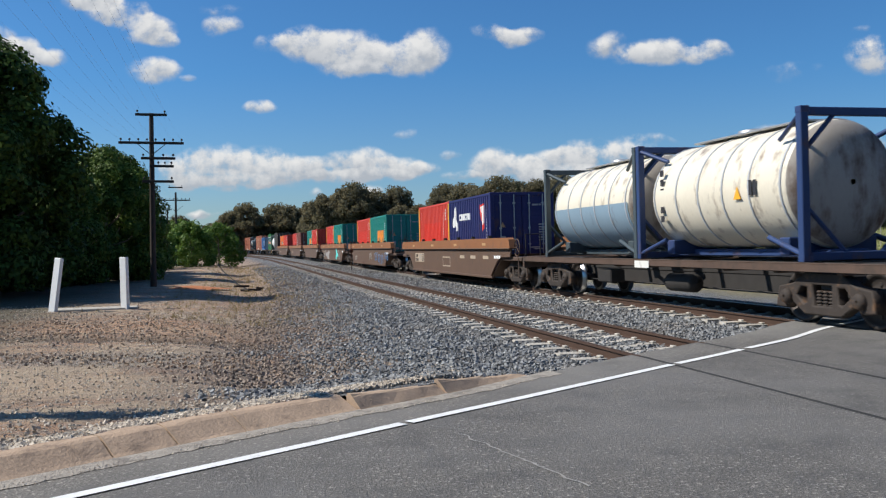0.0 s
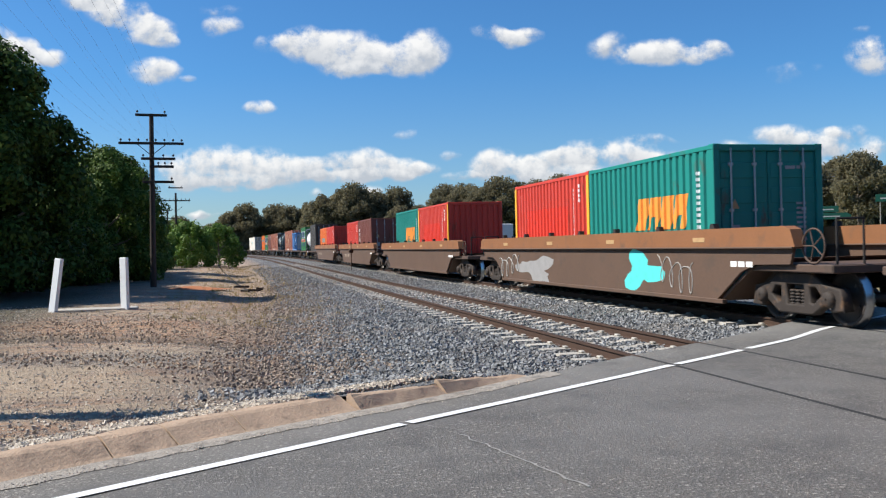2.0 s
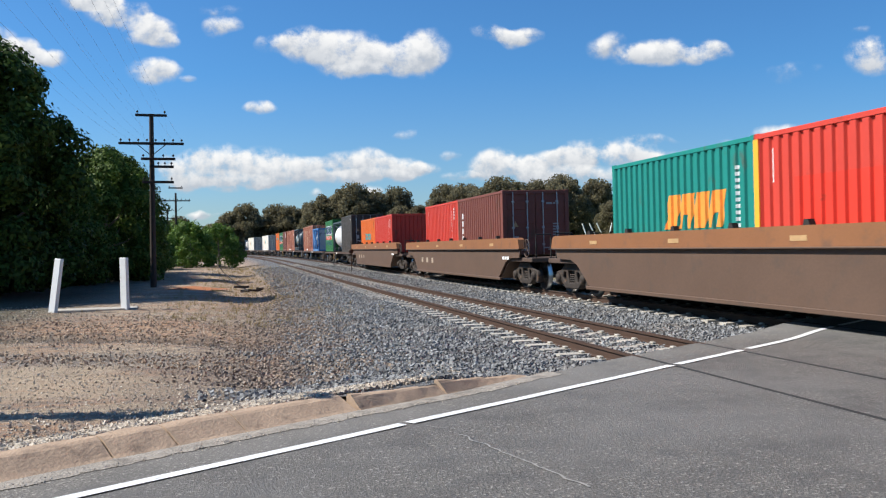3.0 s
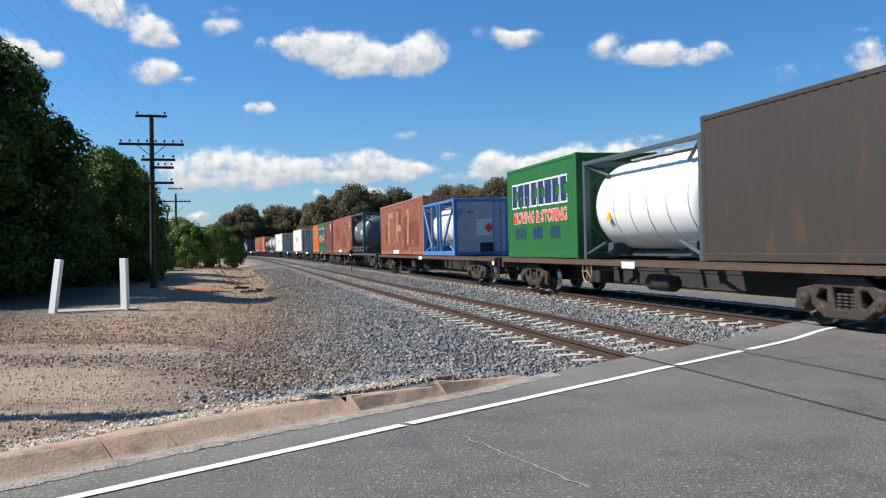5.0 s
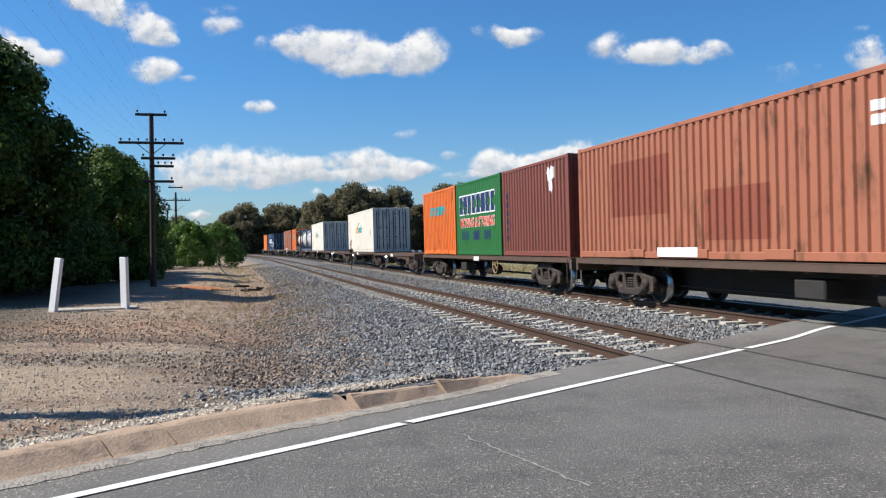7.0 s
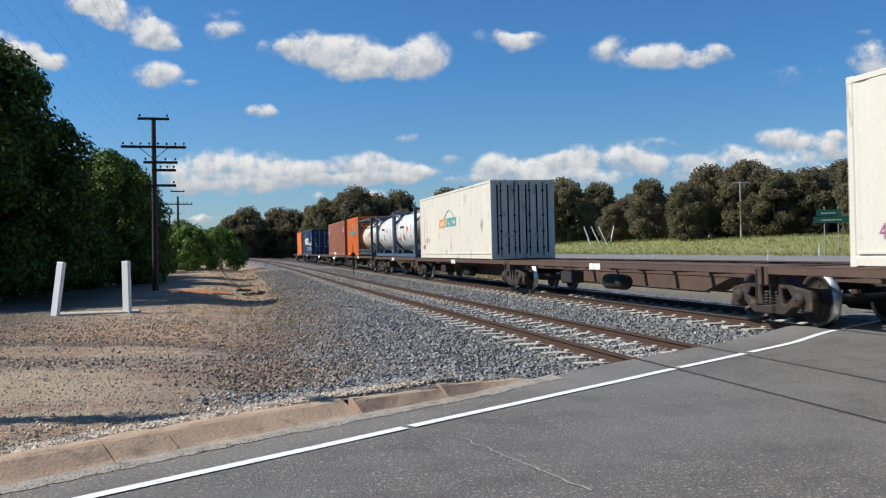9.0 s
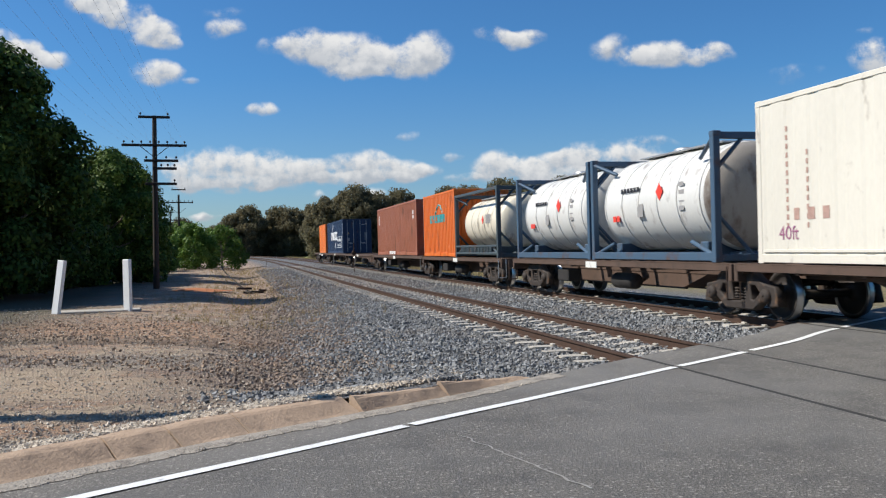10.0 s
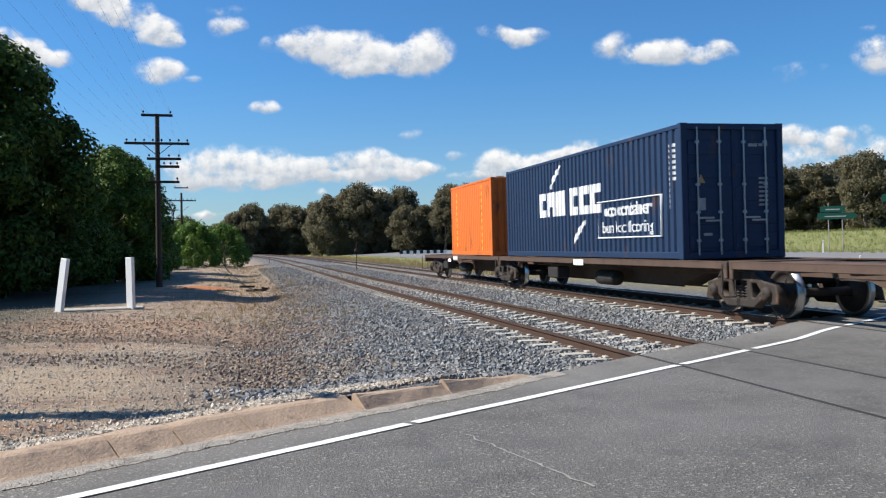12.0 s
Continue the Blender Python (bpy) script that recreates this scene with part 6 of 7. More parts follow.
def leaves(b, rng, clumps, per, leaf, long=1.6, loose=0.5):
    """Leaf blades thrown round clump centres; clumps: (centre, radius)."""
    for c, r in clumps:
        for _ in range(per):
            d = Vector((rng.gauss(0, 1), rng.gauss(0, 1), rng.gauss(0, 0.8)))
            d = d.normalized() * r * (0.45 + 0.6 * rng.random() ** 0.5)
            p = Vector(c) + d
            n = (d.normalized() + Vector((rng.uniform(-1, 1), rng.uniform(-1, 1), rng.uniform(-0.5, 1))) * 1.6 * loose).normalized()
            a = n.cross(Vector((rng.uniform(-1, 1), rng.uniform(-1, 1), rng.uniform(-1, 1)))).normalized()
            s = leaf * rng.uniform(0.6, 1.3)
            e = n.cross(a) * s * 0.5
            a = a * s * long * 0.5
            b.add([p - a, p + e * 0.9 - a * 0.1, p + a, p - e * 0.9 - a * 0.1], [(0, 1, 2, 3)])


def tree(name, rng, height, spread, base, leaf, n_clumps, per, material, label, category="tree", limbs=7, top_heavy=0.0, clump=0.9, dome=False, loose=0.45):
    t_ = tagged(new(name), label, category)
    b = Build()
    pts = [Vector((0, 0, -0.3))]
    for k in range(5):
        pts.append(pts[-1] + Vector((rng.uniform(-0.12, 0.12) * height * 0.15, rng.uniform(-0.12, 0.12) * height * 0.15, height * 0.15)))
    r0 = 0.024 * height + 0.05
    for k in range(5):
        b.tube(pts[k], pts[k + 1], r0 * (1 - 0.16 * k), r0 * (0.84 - 0.16 * k), 8, False)
    tips = []
    for k in range(limbs):
        s = pts[rng.randrange(2, 6)]
        a = k * math.tau / limbs + rng.uniform(-0.4, 0.4)
        e = Vector((math.cos(a) * spread * rng.uniform(0.45, 0.85), math.sin(a) * spread * rng.uniform(0.45, 0.85), min(height * 0.92, s.z + height * rng.uniform(0.1, 0.4))))
        mid = s.lerp(e, 0.5) + Vector((0, 0, -0.04 * height))
        b.tube(s, mid, r0 * 0.35, r0 * 0.22, 6, False)
        b.tube(mid, e, r0 * 0.22, r0 * 0.06, 6, False)
        tips += [e, mid.lerp(e, 0.5)]
    part("trunk", b, M_BARK, t_)
    clumps = []
    for k in range(n_clumps):
        if k < len(tips):
            c = tips[k]
        else:
            a, h = rng.uniform(0, math.tau), rng.random()
            prof = math.sin(math.pi * (0.12 + 0.84 * h ** (1.0 + top_heavy))) ** 0.6
            if dome:
                prof = (1 - h ** 3.0) ** 0.62
            q = spread * prof * (0.35 + 0.65 * rng.random() ** 0.5)
            c = Vector((math.cos(a) * q, math.sin(a) * q, base + (height - base) * h))
        clumps.append((c, clump * rng.uniform(0.55, 1.15)))
    b = Build()
    leaves(b, rng, clumps, per, leaf, 1.6, loose)
    me = bpy.data.meshes.new("crown")
    me.from_pydata(b.v, [], b.f)
    me.materials.append(material)
    part("crown", me, None, t_)
    return t_


def place(t_, x, y, turn=0, size=1.0, tall=None, z=None):
    m = pose(x, y, ground_z(x, y) if z is None else z, 0, 0, turn) @ Matrix.Diagonal((size, size, tall or size, 1))
    t_.matrix_basis = m
    return t_


def again(t_, x, y, turn, size=1.0, tall=None):
    return copy_thing(t_, pose(x, y, ground_z(x, y), 0, 0, turn) @ Matrix.Diagonal((size, size, tall or size, 1)))


rng = random.Random(11)
big_a = tree("broadleaf_tree", rng, 9.6, 4.3, 0.4, 0.135, 230, 250, M_LEAF, "dense dark green broadleaf tree beside the track", limbs=9, clump=0.78, dome=True)
big_b = tree("broadleaf_tree", rng, 7.4, 3.3, 0.3, 0.135, 180, 220, M_LEAF2, "dense green broadleaf tree with low branches", limbs=9, clump=0.72, dome=True)
place(big_a, -9.9, 37.5, 20, 1.06)
place(big_b, -7.0, 54.5, 80, 1.0)
# copies beyond x = -13: mostly unseen back row, added to block the sun
for k, (x, y, a, s) in enumerate(((-14.6, 35.5, 130, 1.02), (-10.8, 45.5, 300, 0.98), (-17.5, 41, 200, 1.05), (-9.6, 49.5, 40, 0.95), (-13.5, 52, 90, 1.0),
                                  (-9.5, 60, 10, 0.95), (-8.2, 66, 70, 0.85), (-9.6, 72, 150, 0.9), (-14, 62, 250, 1.0), (-19, 34, 20, 1.0), (-12.2, 41.5, 60, 1.0), (-24, 36, 20, 1.0))):
    again((big_a, big_b)[k % 2], x, y, a, s)
# unseen trees added behind the eye, to darken faces turned towards it
for k in range(11):
    again((big_a, big_b)[k % 2], -34 + 8.0 * k, -19 - 3.0 * (k % 3), 47 * k, (1.25, 1.5)[k % 2])
rng = random.Random(5)
shrub = tree("shrub", rng, 4.2, 2.3, 0.1, 0.15, 80, 130, M_BUSH, "bright green leafy shrub beside the track", "shrub", limbs=6, clump=0.6, dome=True)
place(shrub, -3.6, 88, 0, 1.0)
for x, y, a, s in ((-0.9, 94, 60, 1.0), (-7.0, 82, 110, 1.0), (-10.5, 76, 200, 1.05), (-5.2, 97, 250, 1.1)):
    again(shrub, x, y, a, s)

rng = random.Random(23)
gums = [tree("gum_tree", rng, h, sp, ba, 0.25, n, 140, M_GUM, "grey-green gum tree with a rounded crown", limbs=9, top_heavy=0.15, clump=0.95, loose=2.2)
        for h, sp, ba, n in ((11, 3.6, 0.5, 130), (10, 4.2, 0.3, 135), (12, 3.2, 1.6, 115))]
# belts of trees: bearing from, bearing to (degrees from the railway), distance, height, how many
BELTS = [(-5.5, -0.6, 250, 10.0, 7), (-0.6, 5.6, 235, 12.5, 21), (6.0, 9.7, 192, 13.8, 10), (10.0, 14.6, 187, 12.6, 13), (14.8, 17.6, 178, 14.5, 7),
         (17.8, 24.0, 194, 13.2, 15), (24.2, 28.2, 156, 10.4, 8), (28.8, 34.4, 133, 11.2, 11), (35.4, 43.0, 125, 11.0, 15),
         (-4.0, 17.0, 285, 12.5, 30), (17.0, 29.0, 225, 13.0, 16), (28.5, 44.0, 158, 10.5, 18)]
k = 0
for a0, a1, dist, tall, n in BELTS:
    for i in range(n):
        a = radians(a0 + (a1 - a0) * (i + 0.5) / n + rng.uniform(-0.25, 0.25))
        d = dist + rng.uniform(-10, 10)
        x, y, s = d * math.sin(a), d * math.cos(a), tall / 11.0 * rng.uniform(0.66, 1.1)
        if k < 3:
            place(gums[k], x, y, k * 50, s)
        else:
            again(gums[k % 3], x, y, rng.uniform(0, 360), s, s * rng.uniform(0.9, 1.05))
        k += 1


def white_post(x, y, lean, label):
    p_ = tagged(new("guide_post", Build().box(-0.13, 0.13, -0.06, 0.06, -0.3, 1.55, 0.012).mesh("guide_post", M_POST)), label, "post", group="white posts")
    p_.matrix_basis = pose(x, y, ground_z(x, y), 0, lean, 0) @ pose(0, 0, 0, 0, 0, -40)
    return p_


white_post(-4.95, 27.3, 7.5, "white painted timber post leaning on sandy dirt")
white_post(-3.02, 27.7, -0.4, "white painted timber post standing on sandy dirt")
slab = Build().box(-1.2, 1.15, -0.45, 0.45, -0.12, 0.03, 0.02)
tagged(new("concrete_slab", slab.mesh("concrete_slab", M_CONC)), "flat pale concrete slab between two white posts", "slab").matrix_basis = pose(-3.85, 28.0, ground_z(-3.85, 28.0) + 0.03, 0, 0, 4)


def telegraph_pole(x, y, height, arms, label):
    t_ = tagged(new("telegraph_pole"), label, "utility pole", group="telegraph poles")
    part("pole", Build().tube((0, 0, -0.5), (0, 0, height), 0.15, 0.10, 12), M_POLE, t_)
    for z, w_, off, n in arms:
        arm = part("cross_arm", Build().box(off - w_, off + w_, -0.17, -0.07, z - 0.06, z + 0.06, 0.01), M_POLE, t_)
        for k in range(n):
            xx = off - w_ + 0.1 + (2 * w_ - 0.2) * k / max(1, n - 1)
            b = Build().tube((xx, -0.12, z + 0.06), (xx, -0.12, z + 0.15), 0.012, n=6).lathe([(z + 0.12, 0.02), (z + 0.13, 0.05), (z + 0.19, 0.045), (z + 0.22, 0.02)], "z", 8, (xx, -0.12, 0))
            part("insulator", b, M_POLE, arm)
    b = Build().tube((-0.7, -0.1, height - 1.42), (0, -0.1, height - 2.0), 0.018, n=5).tube((0.7, -0.1, height - 1.42), (0, -0.1, height - 2.0), 0.018, n=5)
    part("arm_brace", b, M_POLE, t_)
    t_.matrix_basis = pose(x, y, ground_z(x, y), 0, 0.4, 0)
    return t_


PH = 8.25
ARMS = [(PH - 0.08, 0.72, 0.0, 2), (PH - 1.42, 1.48, 0.0, 8), (PH - 2.15, 0.78, 0.3, 4), (PH - 2.52, 0.55, 0.45, 4), (PH - 3.25, 0.72, 0.28, 2)]
telegraph_pole(-3.5, 44.0, PH, ARMS, "dark timber telegraph pole with five cross arms")
telegraph_pole(-5.3, 96.0, PH - 0.6, ARMS[:2], "dark timber telegraph pole among shrubs")
telegraph_pole(-9.6, 150.0, PH, ARMS[:2], "dark distant timber telegraph pole")
P0, P1 = Vector((-3.5, 44.0)), Vector((-5.3, 96.0))
runs = []
for z, w_, off, n in ARMS[:2]:
    for k in range(n):
        xx = off - w_ + 0.1 + (2 * w_ - 0.2) * k / max(1, n - 1)
        for a, c, za, zb, sag in ((P0, Vector((-3.2, -8.0)), 0.0, 0.0, 0.7), (P0, P1, 0.0, -0.45, 0.7)):
            pts = []
            for i in range(15):
                f = i / 14
                q = a.lerp(c, f)
                pts.append((q.x + xx, q.y - 0.12, z + 0.2 + ground_z(a.x, a.y) + (zb - za) * f - sag * 4 * f * (1 - f)))
            runs.append(pts)
tagged(new("overhead_wire", wires("overhead_wire", runs, 0.0018, M_GALV)), "thin dark telegraph wires strung between poles", "wire", kind="structure")


def marker_post(x, y, height, label, disc=True):
    t_ = tagged(new("track_marker"), label, "marker post")
    part("post", Build().tube((0, 0, -0.2), (0, 0, height), 0.03, n=8), M_RAIL, t_)
    if disc:
        part("target", Build().lathe([(-0.02, 0.01), (-0.02, 0.16), (0.02, 0.16), (0.02, 0.01)], "y", 14, (0, 0, height * 0.66)), M_RAIL, t_)
    t_.matrix_basis = pose(x, y, ground_z(x, y))
    return t_


marker_post(8.2, 60.4, 2.05, "thin rusty marker post between the tracks")
marker_post(4.0, 105, 0.5, "short rusty marker stub between the tracks", False)


# ---- beyond the railway: vehicles, signs, poles ----
VEHICLES = []
P_CAR = mat("white_car_paint", (0.78, 0.78, 0.78), 0.25, 0, 0.03, 2, 20, 0.0)
M_GLASS = mat("dark_glass", (0.02, 0.025, 0.03), 0.08, 0, 0.1, 2, 20, 0.0)
M_TYRE = mat("tyre_rubber", (0.02, 0.02, 0.02), 0.85, 0, 0.2, 5, 40, 0.2, 0.004)
M_SIGN = mat("sign_green", (0.008, 0.065, 0.042), 0.45, 0, 0.08, 3, 30, 0.0)
M_GREYPOLE = mat("grey_pole_timber", (0.30, 0.28, 0.25), 0.85, 0, 0.25, 3, 30, 0.2, 0.006, stretch=(1, 1, 0.1))


def wheel_part(parent, x, y, r, wid=0.22):
    ty = part("wheel", Build().lathe([(-wid / 2, r * 0.6), (-wid / 2, r * 0.92), (-wid * 0.35, r), (wid * 0.35, r), (wid / 2, r * 0.92), (wid / 2, r * 0.6)], "x", 18), M_TYRE, parent, at=pose(x, y, r))
    part("rim", Build().lathe([(-wid * 0.42, 0.01), (-wid * 0.42, r * 0.62), (wid * 0.42, r * 0.62), (wid * 0.42, 0.01)], "x", 14), M_GALV, ty)


def lorry(label, box_len, box_h=2.65):
    """Articulated lorry: the box trailer's rear is at local y = 0, the cab ahead (+y)."""
    t_ = tagged(new("lorry"), label, "truck")
    part("trailer_box", Build().box(-1.25, 1.25, 0, box_len, 1.15, 1.15 + box_h, 0.04), P_CAR, t_, "white smooth trailer body")
    part("rear_door", Build().box(-1.2, 1.2, -0.03, -0.002, 1.2, 1.1 + box_h, 0.01), P_GREYWALL, t_, "grey rear doors")
    part("chassis", Build().box(-0.5, 0.5, 0.2, box_len + 2.0, 0.75, 1.13, 0.03), M_DARK, t_)
    cab = Build().prism([(box_len + 0.5, 0.6), (box_len + 2.9, 0.6), (box_len + 2.9, 1.7), (box_len + 2.6, 2.9), (box_len + 2.0, 3.3), (box_len + 0.5, 3.3)], "x", -1.2, 1.2)
    cb = part("cab", cab, P_CAR, t_)
    part("windscreen", Build().prism([(box_len + 2.88, 1.85), (box_len + 2.93, 1.85), (box_len + 2.68, 2.75), (box_len + 2.63, 2.75)], "x", -1.05, 1.05), M_GLASS, cb)
    for s in (-1, 1):
        part("side_window", Build().box(s * 1.2 - 0.01, s * 1.2 + 0.01, box_len + 1.3, box_len + 2.4, 1.85, 2.65), M_GLASS, cb)
        for y in (1.4, 2.7, box_len + 0.3, box_len + 2.2):
            wheel_part(t_, s * 1.08, y, 0.5, 0.3)
    return t_


def ute(label):
    """Four-wheel-drive pick-up, nose towards +y."""
    t_ = tagged(new("pickup"), label, "car")
    body = Build().prism([(-2.45, 0.55), (2.4, 0.5), (2.45, 0.95), (1.1, 1.12), (0.5, 1.75), (-0.9, 1.78), (-1.05, 1.12), (-2.45, 1.1)][0:2] + [(2.45, 0.95), (1.1, 1.1), (-2.45, 1.1)], "x", -0.9, 0.9)
    part("body", body, P_CAR, t_, "white painted body")
    cabin = part("cabin", Build().prism([(-1.05, 1.08), (1.15, 1.08), (0.5, 1.78), (-0.9, 1.8)], "x", -0.78, 0.78), P_CAR, t_)
    for s in (-1, 1):
        part("side_window", Build().prism([(-0.85, 1.15), (0.9, 1.15), (0.42, 1.68), (-0.8, 1.7)], "x", s * 0.785 - 0.01, s * 0.785 + 0.01), M_GLASS, cabin)
        for y in (-1.5, 1.5):
            wheel_part(t_, s * 0.82, y, 0.39)
        part("headlight", Build().box(s * 0.65 - 0.18, s * 0.65 + 0.18, 2.42, 2.46, 0.72, 0.9, 0.01), M_GALV, t_)
    part("windscreen", Build().prism([(1.12, 1.14), (1.18, 1.12), (0.56, 1.74), (0.52, 1.74)], "x", -0.68, 0.68), M_GLASS, cabin)
    part("bumper", Build().box(-0.88, 0.88, 2.4, 2.55, 0.45, 0.68, 0.03), M_DARK, t_)
    return t_


lorry_a = lorry("white articulated lorry driving along the highway", 17.0, 2.65)
rows = []
for k in range(13):
    y = 41.9 + 43.7 * (k - 1.0)
    off, turn = bend(y)
    rows.append((k, pose(27.0 + off, y, -0.27 + rise(y)) @ Matrix.Rotation(-turn, 4, "Z")))
VEHICLES.append((lorry_a, rows))


def heading(pts):
    """Rows from (t, x, y) with each thing's nose along its way."""
    out = []
    for i, (t_, x, y) in enumerate(pts):
        a, c = pts[max(0, i - 1)], pts[min(len(pts) - 1, i + 1)]
        ang = math.atan2(-(c[1] - a[1]), c[2] - a[2])
        out.append((t_, pose(x, y, ground_z(x, y) + 0.045, 0, 0, math.degrees(ang))))
    return out


lorry_b = lorry("white articulated lorry far off on the highway", 11.0, 2.3)
VEHICLES.append((lorry_b, heading([(0, 40, 345), (4, 46, 275), (8, 53, 208), (10.4, 57.5, 170), (11.3, 59.4, 155), (12, 61, 143)])))
ute_a = ute("white pick-up with dark windows on the highway")
VEHICLES.append((ute_a, heading([(0, 60, 59.0), (3, 58.8, 59.7), (6, 57.4, 60.5), (9.0, 55.3, 61.7), (9.6, 52.0, 63.6), (10.4, 42.0, 69.4), (11.3, 29.0, 77.0), (12, 20.5 + 3, 83)])))


def at_bearing(deg, d):
    return d * math.sin(radians(deg)), d * math.cos(radians(deg))


def road_sign(x, y, panels, post_h, label, turn):
    t_ = tagged(new("road_sign"), label, "road sign")
    for dx in (-0.5, 0.5):
        part("post", Build().tube((dx, 0.05, -0.3), (dx, 0.05, post_h), 0.04, n=8), M_GREYPOLE, t_)
    for cx_, cz, wd, ht, arrow in panels:
        out = [(-wd / 2, -ht / 2), (wd / 2, -ht / 2), (wd / 2 + arrow, 0), (wd / 2, ht / 2), (-wd / 2, ht / 2)] if arrow else [(-wd / 2, -ht / 2), (wd / 2, -ht / 2), (wd / 2, ht / 2), (-wd / 2, ht / 2)]
        pn = part("panel", flat_shape("panel", [out], 0.03, M_SIGN), None, t_, at=pose(cx_, 0, cz) @ FRONT)
        part("legend_bar", bars_row(1, wd * 0.6, ht * 0.16, 0.1, M_LABEL), None, pn, "pale legend bar", pose(0, -ht * 0.14, 0.02))
    t_.matrix_basis = pose(x, y, ground_z(x, y), 0, 0, turn)
    return t_


x, y = at_bearing(37.4, 76)
road_sign(x, y, [(0, 2.85, 2.6, 0.5, 0.35), (-0.2, 3.4, 1.8, 0.48, 0)], 3.9, "dark green direction sign with an arrow panel", -38)
x, y = at_bearing(40.5, 80)
road_sign(x, y, [(0, 3.9, 1.7, 0.6, 0)], 4.1, "green road sign with a white edge", -40)


def edge_post(x, y, h, label):
    b = Build().box(-0.05, 0.05, -0.02, 0.02, -0.2, h, 0.008)
    t_ = tagged(new("delineator"), label, "post", group="roadside posts")
    part("post", b, M_POST, t_)
    part("reflector", Build().box(-0.03, 0.03, -0.026, -0.02, h - 0.22, h - 0.1), M_REFL, t_)
    t_.matrix_basis = pose(x, y, ground_z(x, y), 0, 0, -30)
    return t_


for deg, d, h in ((38.7, 44, 0.95), (33.8, 62, 0.95), (24.7, 66, 0.9), (26.1, 66, 0.9), (27.0, 66, 0.9), (22.9, 66, 0.9), (36.7, 72, 1.0)):
    x, y = at_bearing(deg, d)
    edge_post(x, y, h, "white roadside guide post at the highway")

x, y = at_bearing(32.3, 124)
t_ = tagged(new("power_pole"), "grey timber power pole in a grass paddock", "utility pole")
part("pole", Build().tube((0, 0, -0.4), (0, 0, 7.6), 0.16, 0.12, 10), M_GREYPOLE, t_)
part("cross_arm", Build().box(-1.1, 1.1, -0.08, 0.06, 7.3, 7.44, 0.01), M_GREYPOLE, t_)
t_.matrix_basis = pose(x, y, ground_z(x, y), 0, 0, -32)
runs = []
for dx in (-0.9, 0.9):
    pts = []
    for i in range(17):
        f = i / 16
        q = Vector((x, y)).lerp(Vector((x + 75, y - 38)), f)
        pts.append((q.x, q.y + dx, ground_z(x, y) + 7.5 + dx * 0.3 - 3.6 * f * (1 - f)))
    runs.append(pts)
tagged(new("power_line", wires("power_line", runs, 0.02, M_GALV)), "thin power lines across the paddock", "wire", kind="structure")

# leaning white poles of a frame in the paddock
x, y = at_bearing(23.7, 140)
t_ = tagged(new("pole_frame"), "white leaning poles of a frame in the grass", "frame")
for k, (dx, lean) in enumerate(((-1.9, 0.55), (-0.6, 0.75), (0.5, 0.7), (1.8, -0.35))):
    part("pole", Build().tube((dx + lean, 0.2 * k, -0.2), (dx - lean, 0.2 * k, 3.1), 0.10, 0.09, 8), M_POST, t_)
t_.matrix_basis = pose(x, y, ground_z(x, y), 0, 0, -24)

# chequered low barrier beside the line
t_ = tagged(new("road_barrier"), "low black and white chequered road barrier", "barrier")
for k in range(14):
    part("board", Build().box(k * 0.55, k * 0.55 + 0.54, -0.05, 0.05, 0.35, 0.85, 0.01), M_POST if k % 2 else M_DARK, t_)
for k in range(4):
    part("post", Build().box(k * 2.4, k * 2.4 + 0.12, 0.05, 0.17, -0.3, 0.8, 0.01), M_POST, t_)
t_.matrix_basis = pose(26.2, 141, ground_z(27, 141) + 0.02, 0, 0, -12)


# ---- litter of the yard: sleepers' debris, tufts, twigs ----
def plank_heap(x, y, n, seedling, label):
    t_ = tagged(new("timber_heap"), label, "debris")
    rng = random.Random(seedling)
    for k in range(n):
        ln = rng.uniform(0.3, 0.9)
        part("plank", Build().box(-ln / 2, ln / 2, -0.07, 0.07, 0, 0.09, 0.01), M_POLE, t_,
             at=pose(rng.uniform(-1.1, 1.1), rng.uniform(-0.5, 0.5), 0.02 + 0.09 * (k % 3), rng.uniform(-8, 8), rng.uniform(-10, 10), rng.uniform(-50, 50)))
    t_.matrix_basis = pose(x, y, ground_z(x, y))
    return t_


M_RUST = mat("red_dust", (0.36, 0.14, 0.06), 0.9, 0, 0.25, 3, 30, 0.3, 0.01)
plank_heap(0.6, 41.5, 4, 3, "dark broken timber pieces heaped on red earth")
mound = Build()
vs = [(math.cos(a * math.tau / 18) * r * 1.5, math.sin(a * math.tau / 18) * r * 0.8, (1.2 - r) ** 1.3 * 0.16 + 0.03 * noise.noise((a, r * 3, 1)) - 0.03) for r in (0.15, 0.5, 0.85, 1.2) for a in range(18)]
mound.add(vs, [(i * 18 + k, i * 18 + (k + 1) % 18, (i + 1) * 18 + (k + 1) % 18, (i + 1) * 18 + k) for i in range(3) for k in range(18)] + [tuple(range(18))[::-1]], True)
m_ob = tagged(new("earth_mound", mound.mesh("earth_mound", M_RUST)), "low mound of red earth", "mound")
m_ob.matrix_basis = pose(-1.7, 41.5, ground_z(-1.7, 41.5))
bar = wires("rod", [[(0, 0, 0.05), (-0.5, 4, 0.25), (-1.2, 9, 0.75), (-1.5, 12, 1.1)]], 0.025, M_DARK)
tagged(new("bent_rod", bar), "thin dark bent rod lying beside the line", "rod").matrix_basis = pose(0.9, 41.5, ground_z(0.9, 41.5))


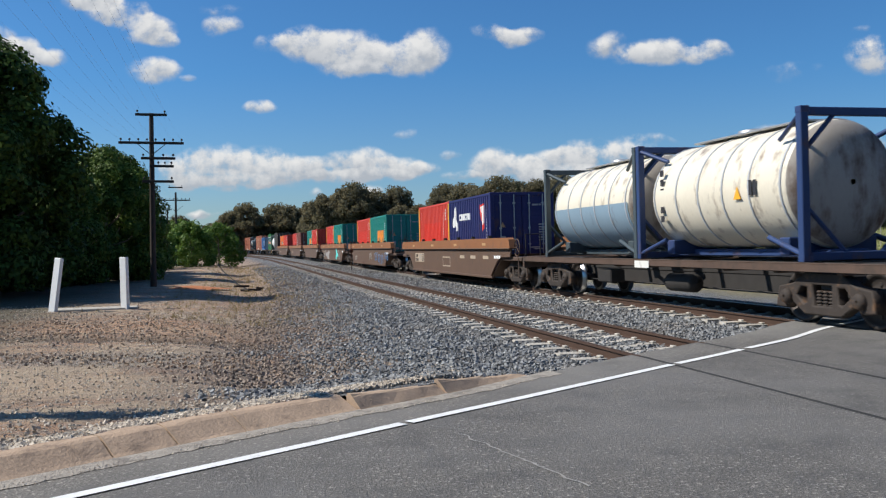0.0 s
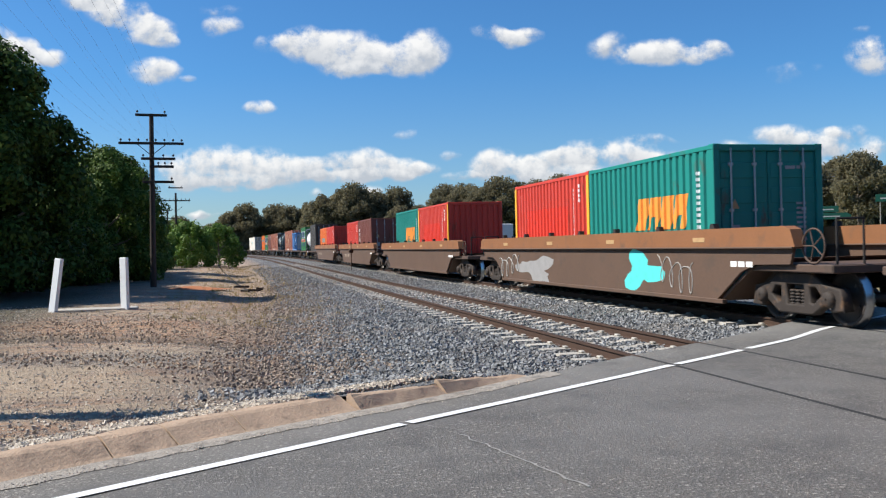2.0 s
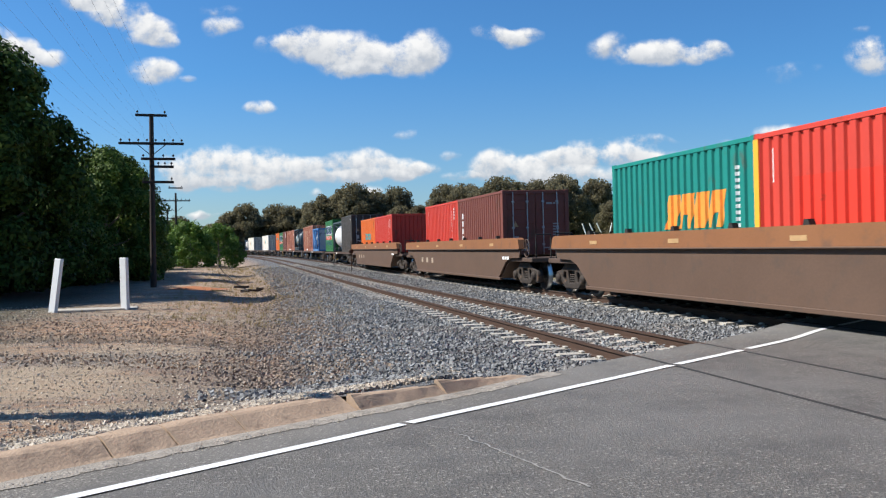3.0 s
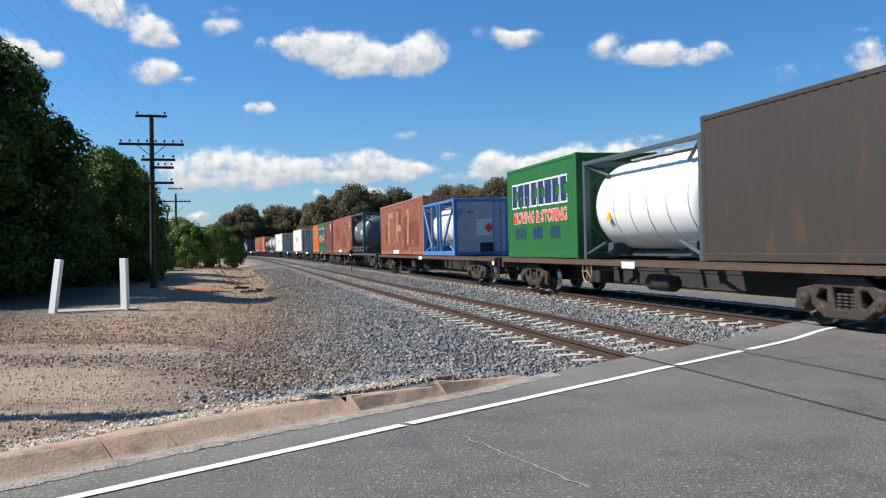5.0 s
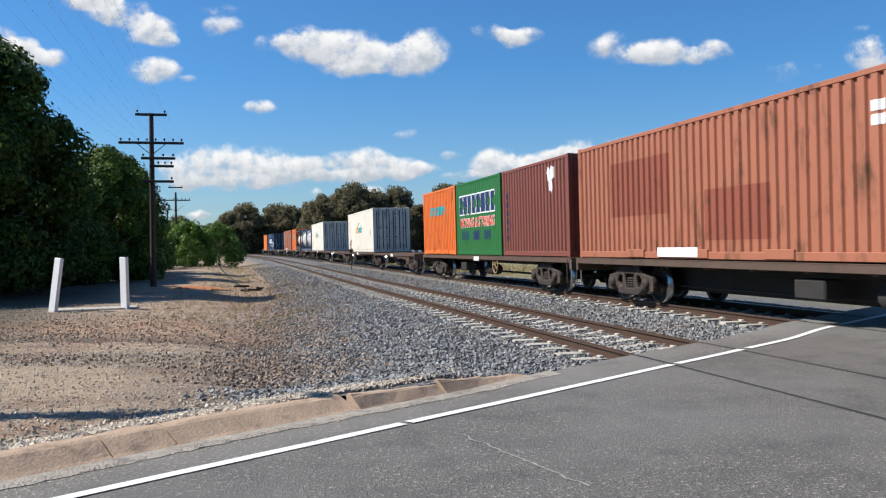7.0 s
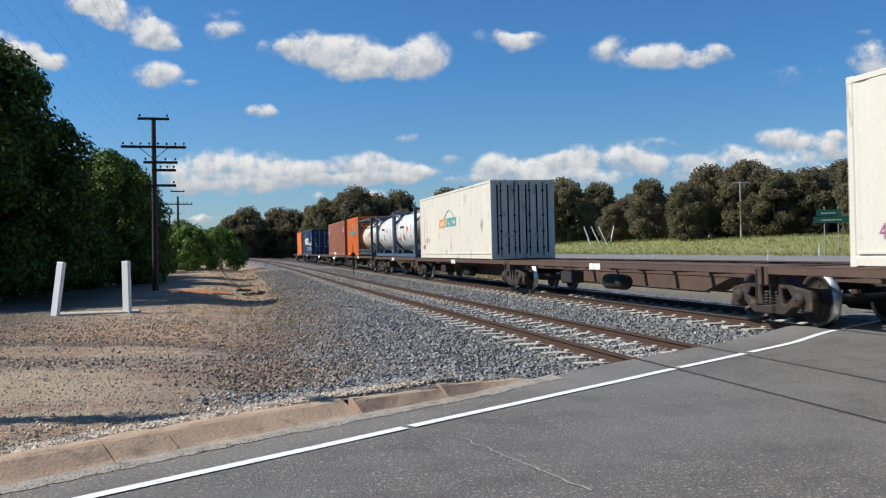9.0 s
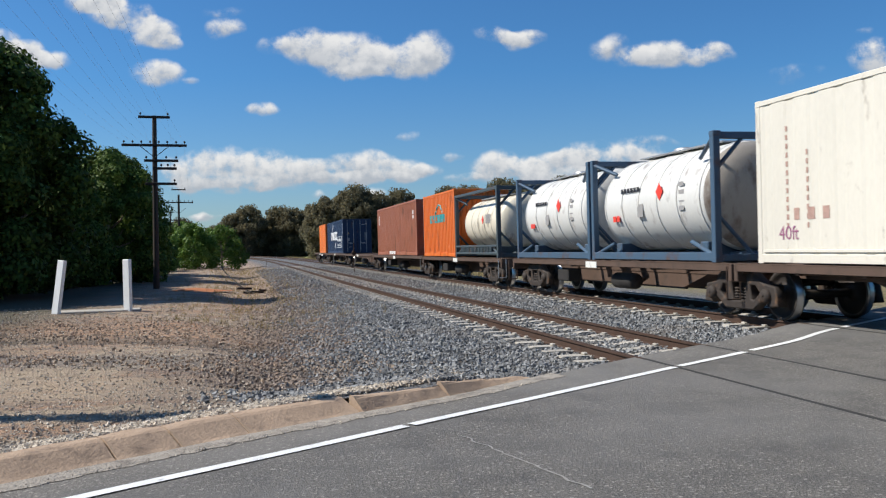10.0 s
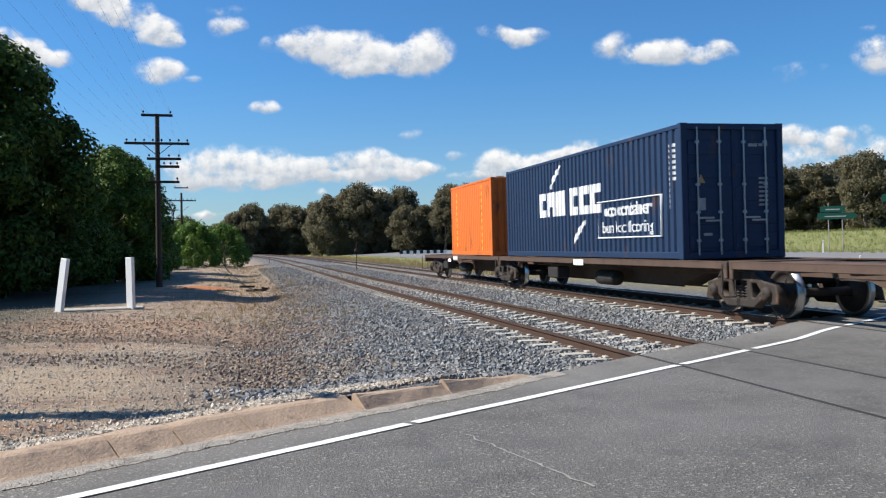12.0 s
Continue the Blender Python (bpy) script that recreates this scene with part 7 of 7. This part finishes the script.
def tufts(name, n, region, h, material, label, blades=9):
    rng = random.Random(n + 5)
    b = Build()
    for _ in range(n):
        x, y = region(rng)
        z = ground_z(x, y)
        for _k in range(blades):
            a = rng.uniform(0, math.tau)
            hh, ln = h * rng.uniform(0.5, 1.2), h * rng.uniform(0.15, 0.6)
            p = Vector((x + rng.gauss(0, h * 0.25), y + rng.gauss(0, h * 0.25), z - 0.01))
            sd = Vector((-math.sin(a), math.cos(a), 0)) * h * 0.045
            b.add([p - sd, p + sd, p + Vector((math.cos(a) * ln, math.sin(a) * ln, hh))], [(0, 1, 2)])
    me = bpy.data.meshes.new(name)
    me.from_pydata(b.v, [], b.f)
    me.materials.append(material)
    return tagged(new(name, me), label, "grass", kind="stuff")


M_STRAW = leaf_material("dry_grass_blade", (0.30, 0.22, 0.10), (0.45, 0.36, 0.18), 0.8)
M_GRASS = leaf_material("green_grass_blade", (0.16, 0.18, 0.05), (0.38, 0.37, 0.15), 0.8)


def drain_region(rng):
    y = rng.uniform(22, 95)
    return rng.gauss(0.6, 1.5) + bend(y)[0], y


def far_bank_region(rng):
    y = rng.uniform(62, 190)
    return rng.uniform(13.6, 22.5) + bend(y)[0], y


def paddock_region(rng):
    y = rng.uniform(30, 170)
    return rng.uniform(43, 85), y


tufts("dry_grass", 1500, drain_region, 0.16, M_STRAW, "sparse dry straw-coloured grass tufts", 7)
tufts("bank_grass", 3500, far_bank_region, 0.42, M_STRAW, "dry grass and weeds along the far bank", 8)
tufts("paddock_grass", 9000, paddock_region, 0.34, M_GRASS, "long green grass in the paddock", 7)


# a small roadside tree whose long low limb throws its shadow over the verge and kerb
rng = random.Random(41)
t_ = tagged(new("roadside_tree"), "small roadside tree with one long leafy limb", "tree")
b = Build().tube((0, 0, -0.3), (0.1, 0, 2.4), 0.12, 0.10, 8, False).tube((0.1, 0, 2.4), (0, 0.1, 5.0), 0.10, 0.05, 8, False)
limb = [Vector((0.05, 0, 3.6)), Vector((2.2, 0.55, 4.25)), Vector((4.2, 0.12, 4.35)), Vector((5.2, -0.42, 4.3)), Vector((5.85, -1.25, 4.2))]
for p, q, r0, r1 in zip(limb, limb[1:], (0.075, 0.06, 0.05, 0.035), (0.06, 0.05, 0.035, 0.02)):
    b.tube(p, q, r0, r1, 7, False)
part("trunk", b, M_BARK, t_)
b = Build()
spots = [(limb[0].lerp(limb[1], 0.1 * k), 0.12) for k in range(11)] + [(limb[1].lerp(limb[2], 0.08 * k), 0.16 + 0.012 * k) for k in range(13)] + [(limb[2].lerp(limb[3], f), 0.16) for f in (0.2, 0.5)]
spots += [(Vector((rng.gauss(-0.3, 0.5), rng.gauss(0.2, 0.5), rng.uniform(3.8, 5.6))), 0.5) for _ in range(14)]
spots.append((limb[4], 0.10))
leaves(b, rng, [(p + Vector((0, rng.uniform(-0.08, 0.08), rng.uniform(-0.05, 0.08))), r) for p, r in spots], 60, 0.085)
part("crown", b, M_LEAF, t_)
t_.matrix_basis = pose(-9.0, 10.75, 0.0)


def crack(name, pts, w_):
    """A pale sealed crack in the asphalt."""
    b = Build()
    vs = []
    for i, (x, y) in enumerate(pts):
        k = w_ * (0.6 + 0.8 * abs(noise.noise((x * 5, y * 5, 0))))
        vs += [(x - k, y, 0.0075 + hump_at(x)), (x + k, y, 0.0075 + hump_at(x))]
    b.add(vs, [(2 * i, 2 * i + 1, 2 * i + 3, 2 * i + 2) for i in range(len(pts) - 1)])
    return tagged(new(name, b.mesh(name, M_CRACK)), "pale crack in the worn asphalt", "crack", kind="structure")


M_CRACK = mat("crack_grit", (0.30, 0.29, 0.27), 0.9, 0, 0.4, 8, 60, 0.3, 0.005)
crack("crack_1", [(1.75 + 0.012 * i + 0.05 * noise.noise((i * 0.35, 1, 0)), 6.75 - 0.055 * i) for i in range(32)], 0.010)
crack("crack_2", [(1.55 + 0.02 * i + 0.05 * noise.noise((i * 0.3, 4, 0)), 7.2 - 0.022 * i) for i in range(18)], 0.006)


# ---- what moves ----
def motions():
    times = [0, 1, 2, 3, 4, 5, 6, 7, 8, 9, 10, 11, 12]
    for thing, s, z in RIDERS:
        walk(thing, [(t_, on_line(s - SPEED * t_) @ pose(0, 0, z)) for t_ in times])

    # wheels turn; their four-fold pattern repeats each quarter turn
    for ws, at in WHEELS:
        walk(ws, [(k / 10, Matrix.Translation(at) @ Matrix.Rotation(radians(87.0 * k), 4, "X")) for k in range(121)])
    for thing, rows in VEHICLES:
        walk(thing, rows)


motions()
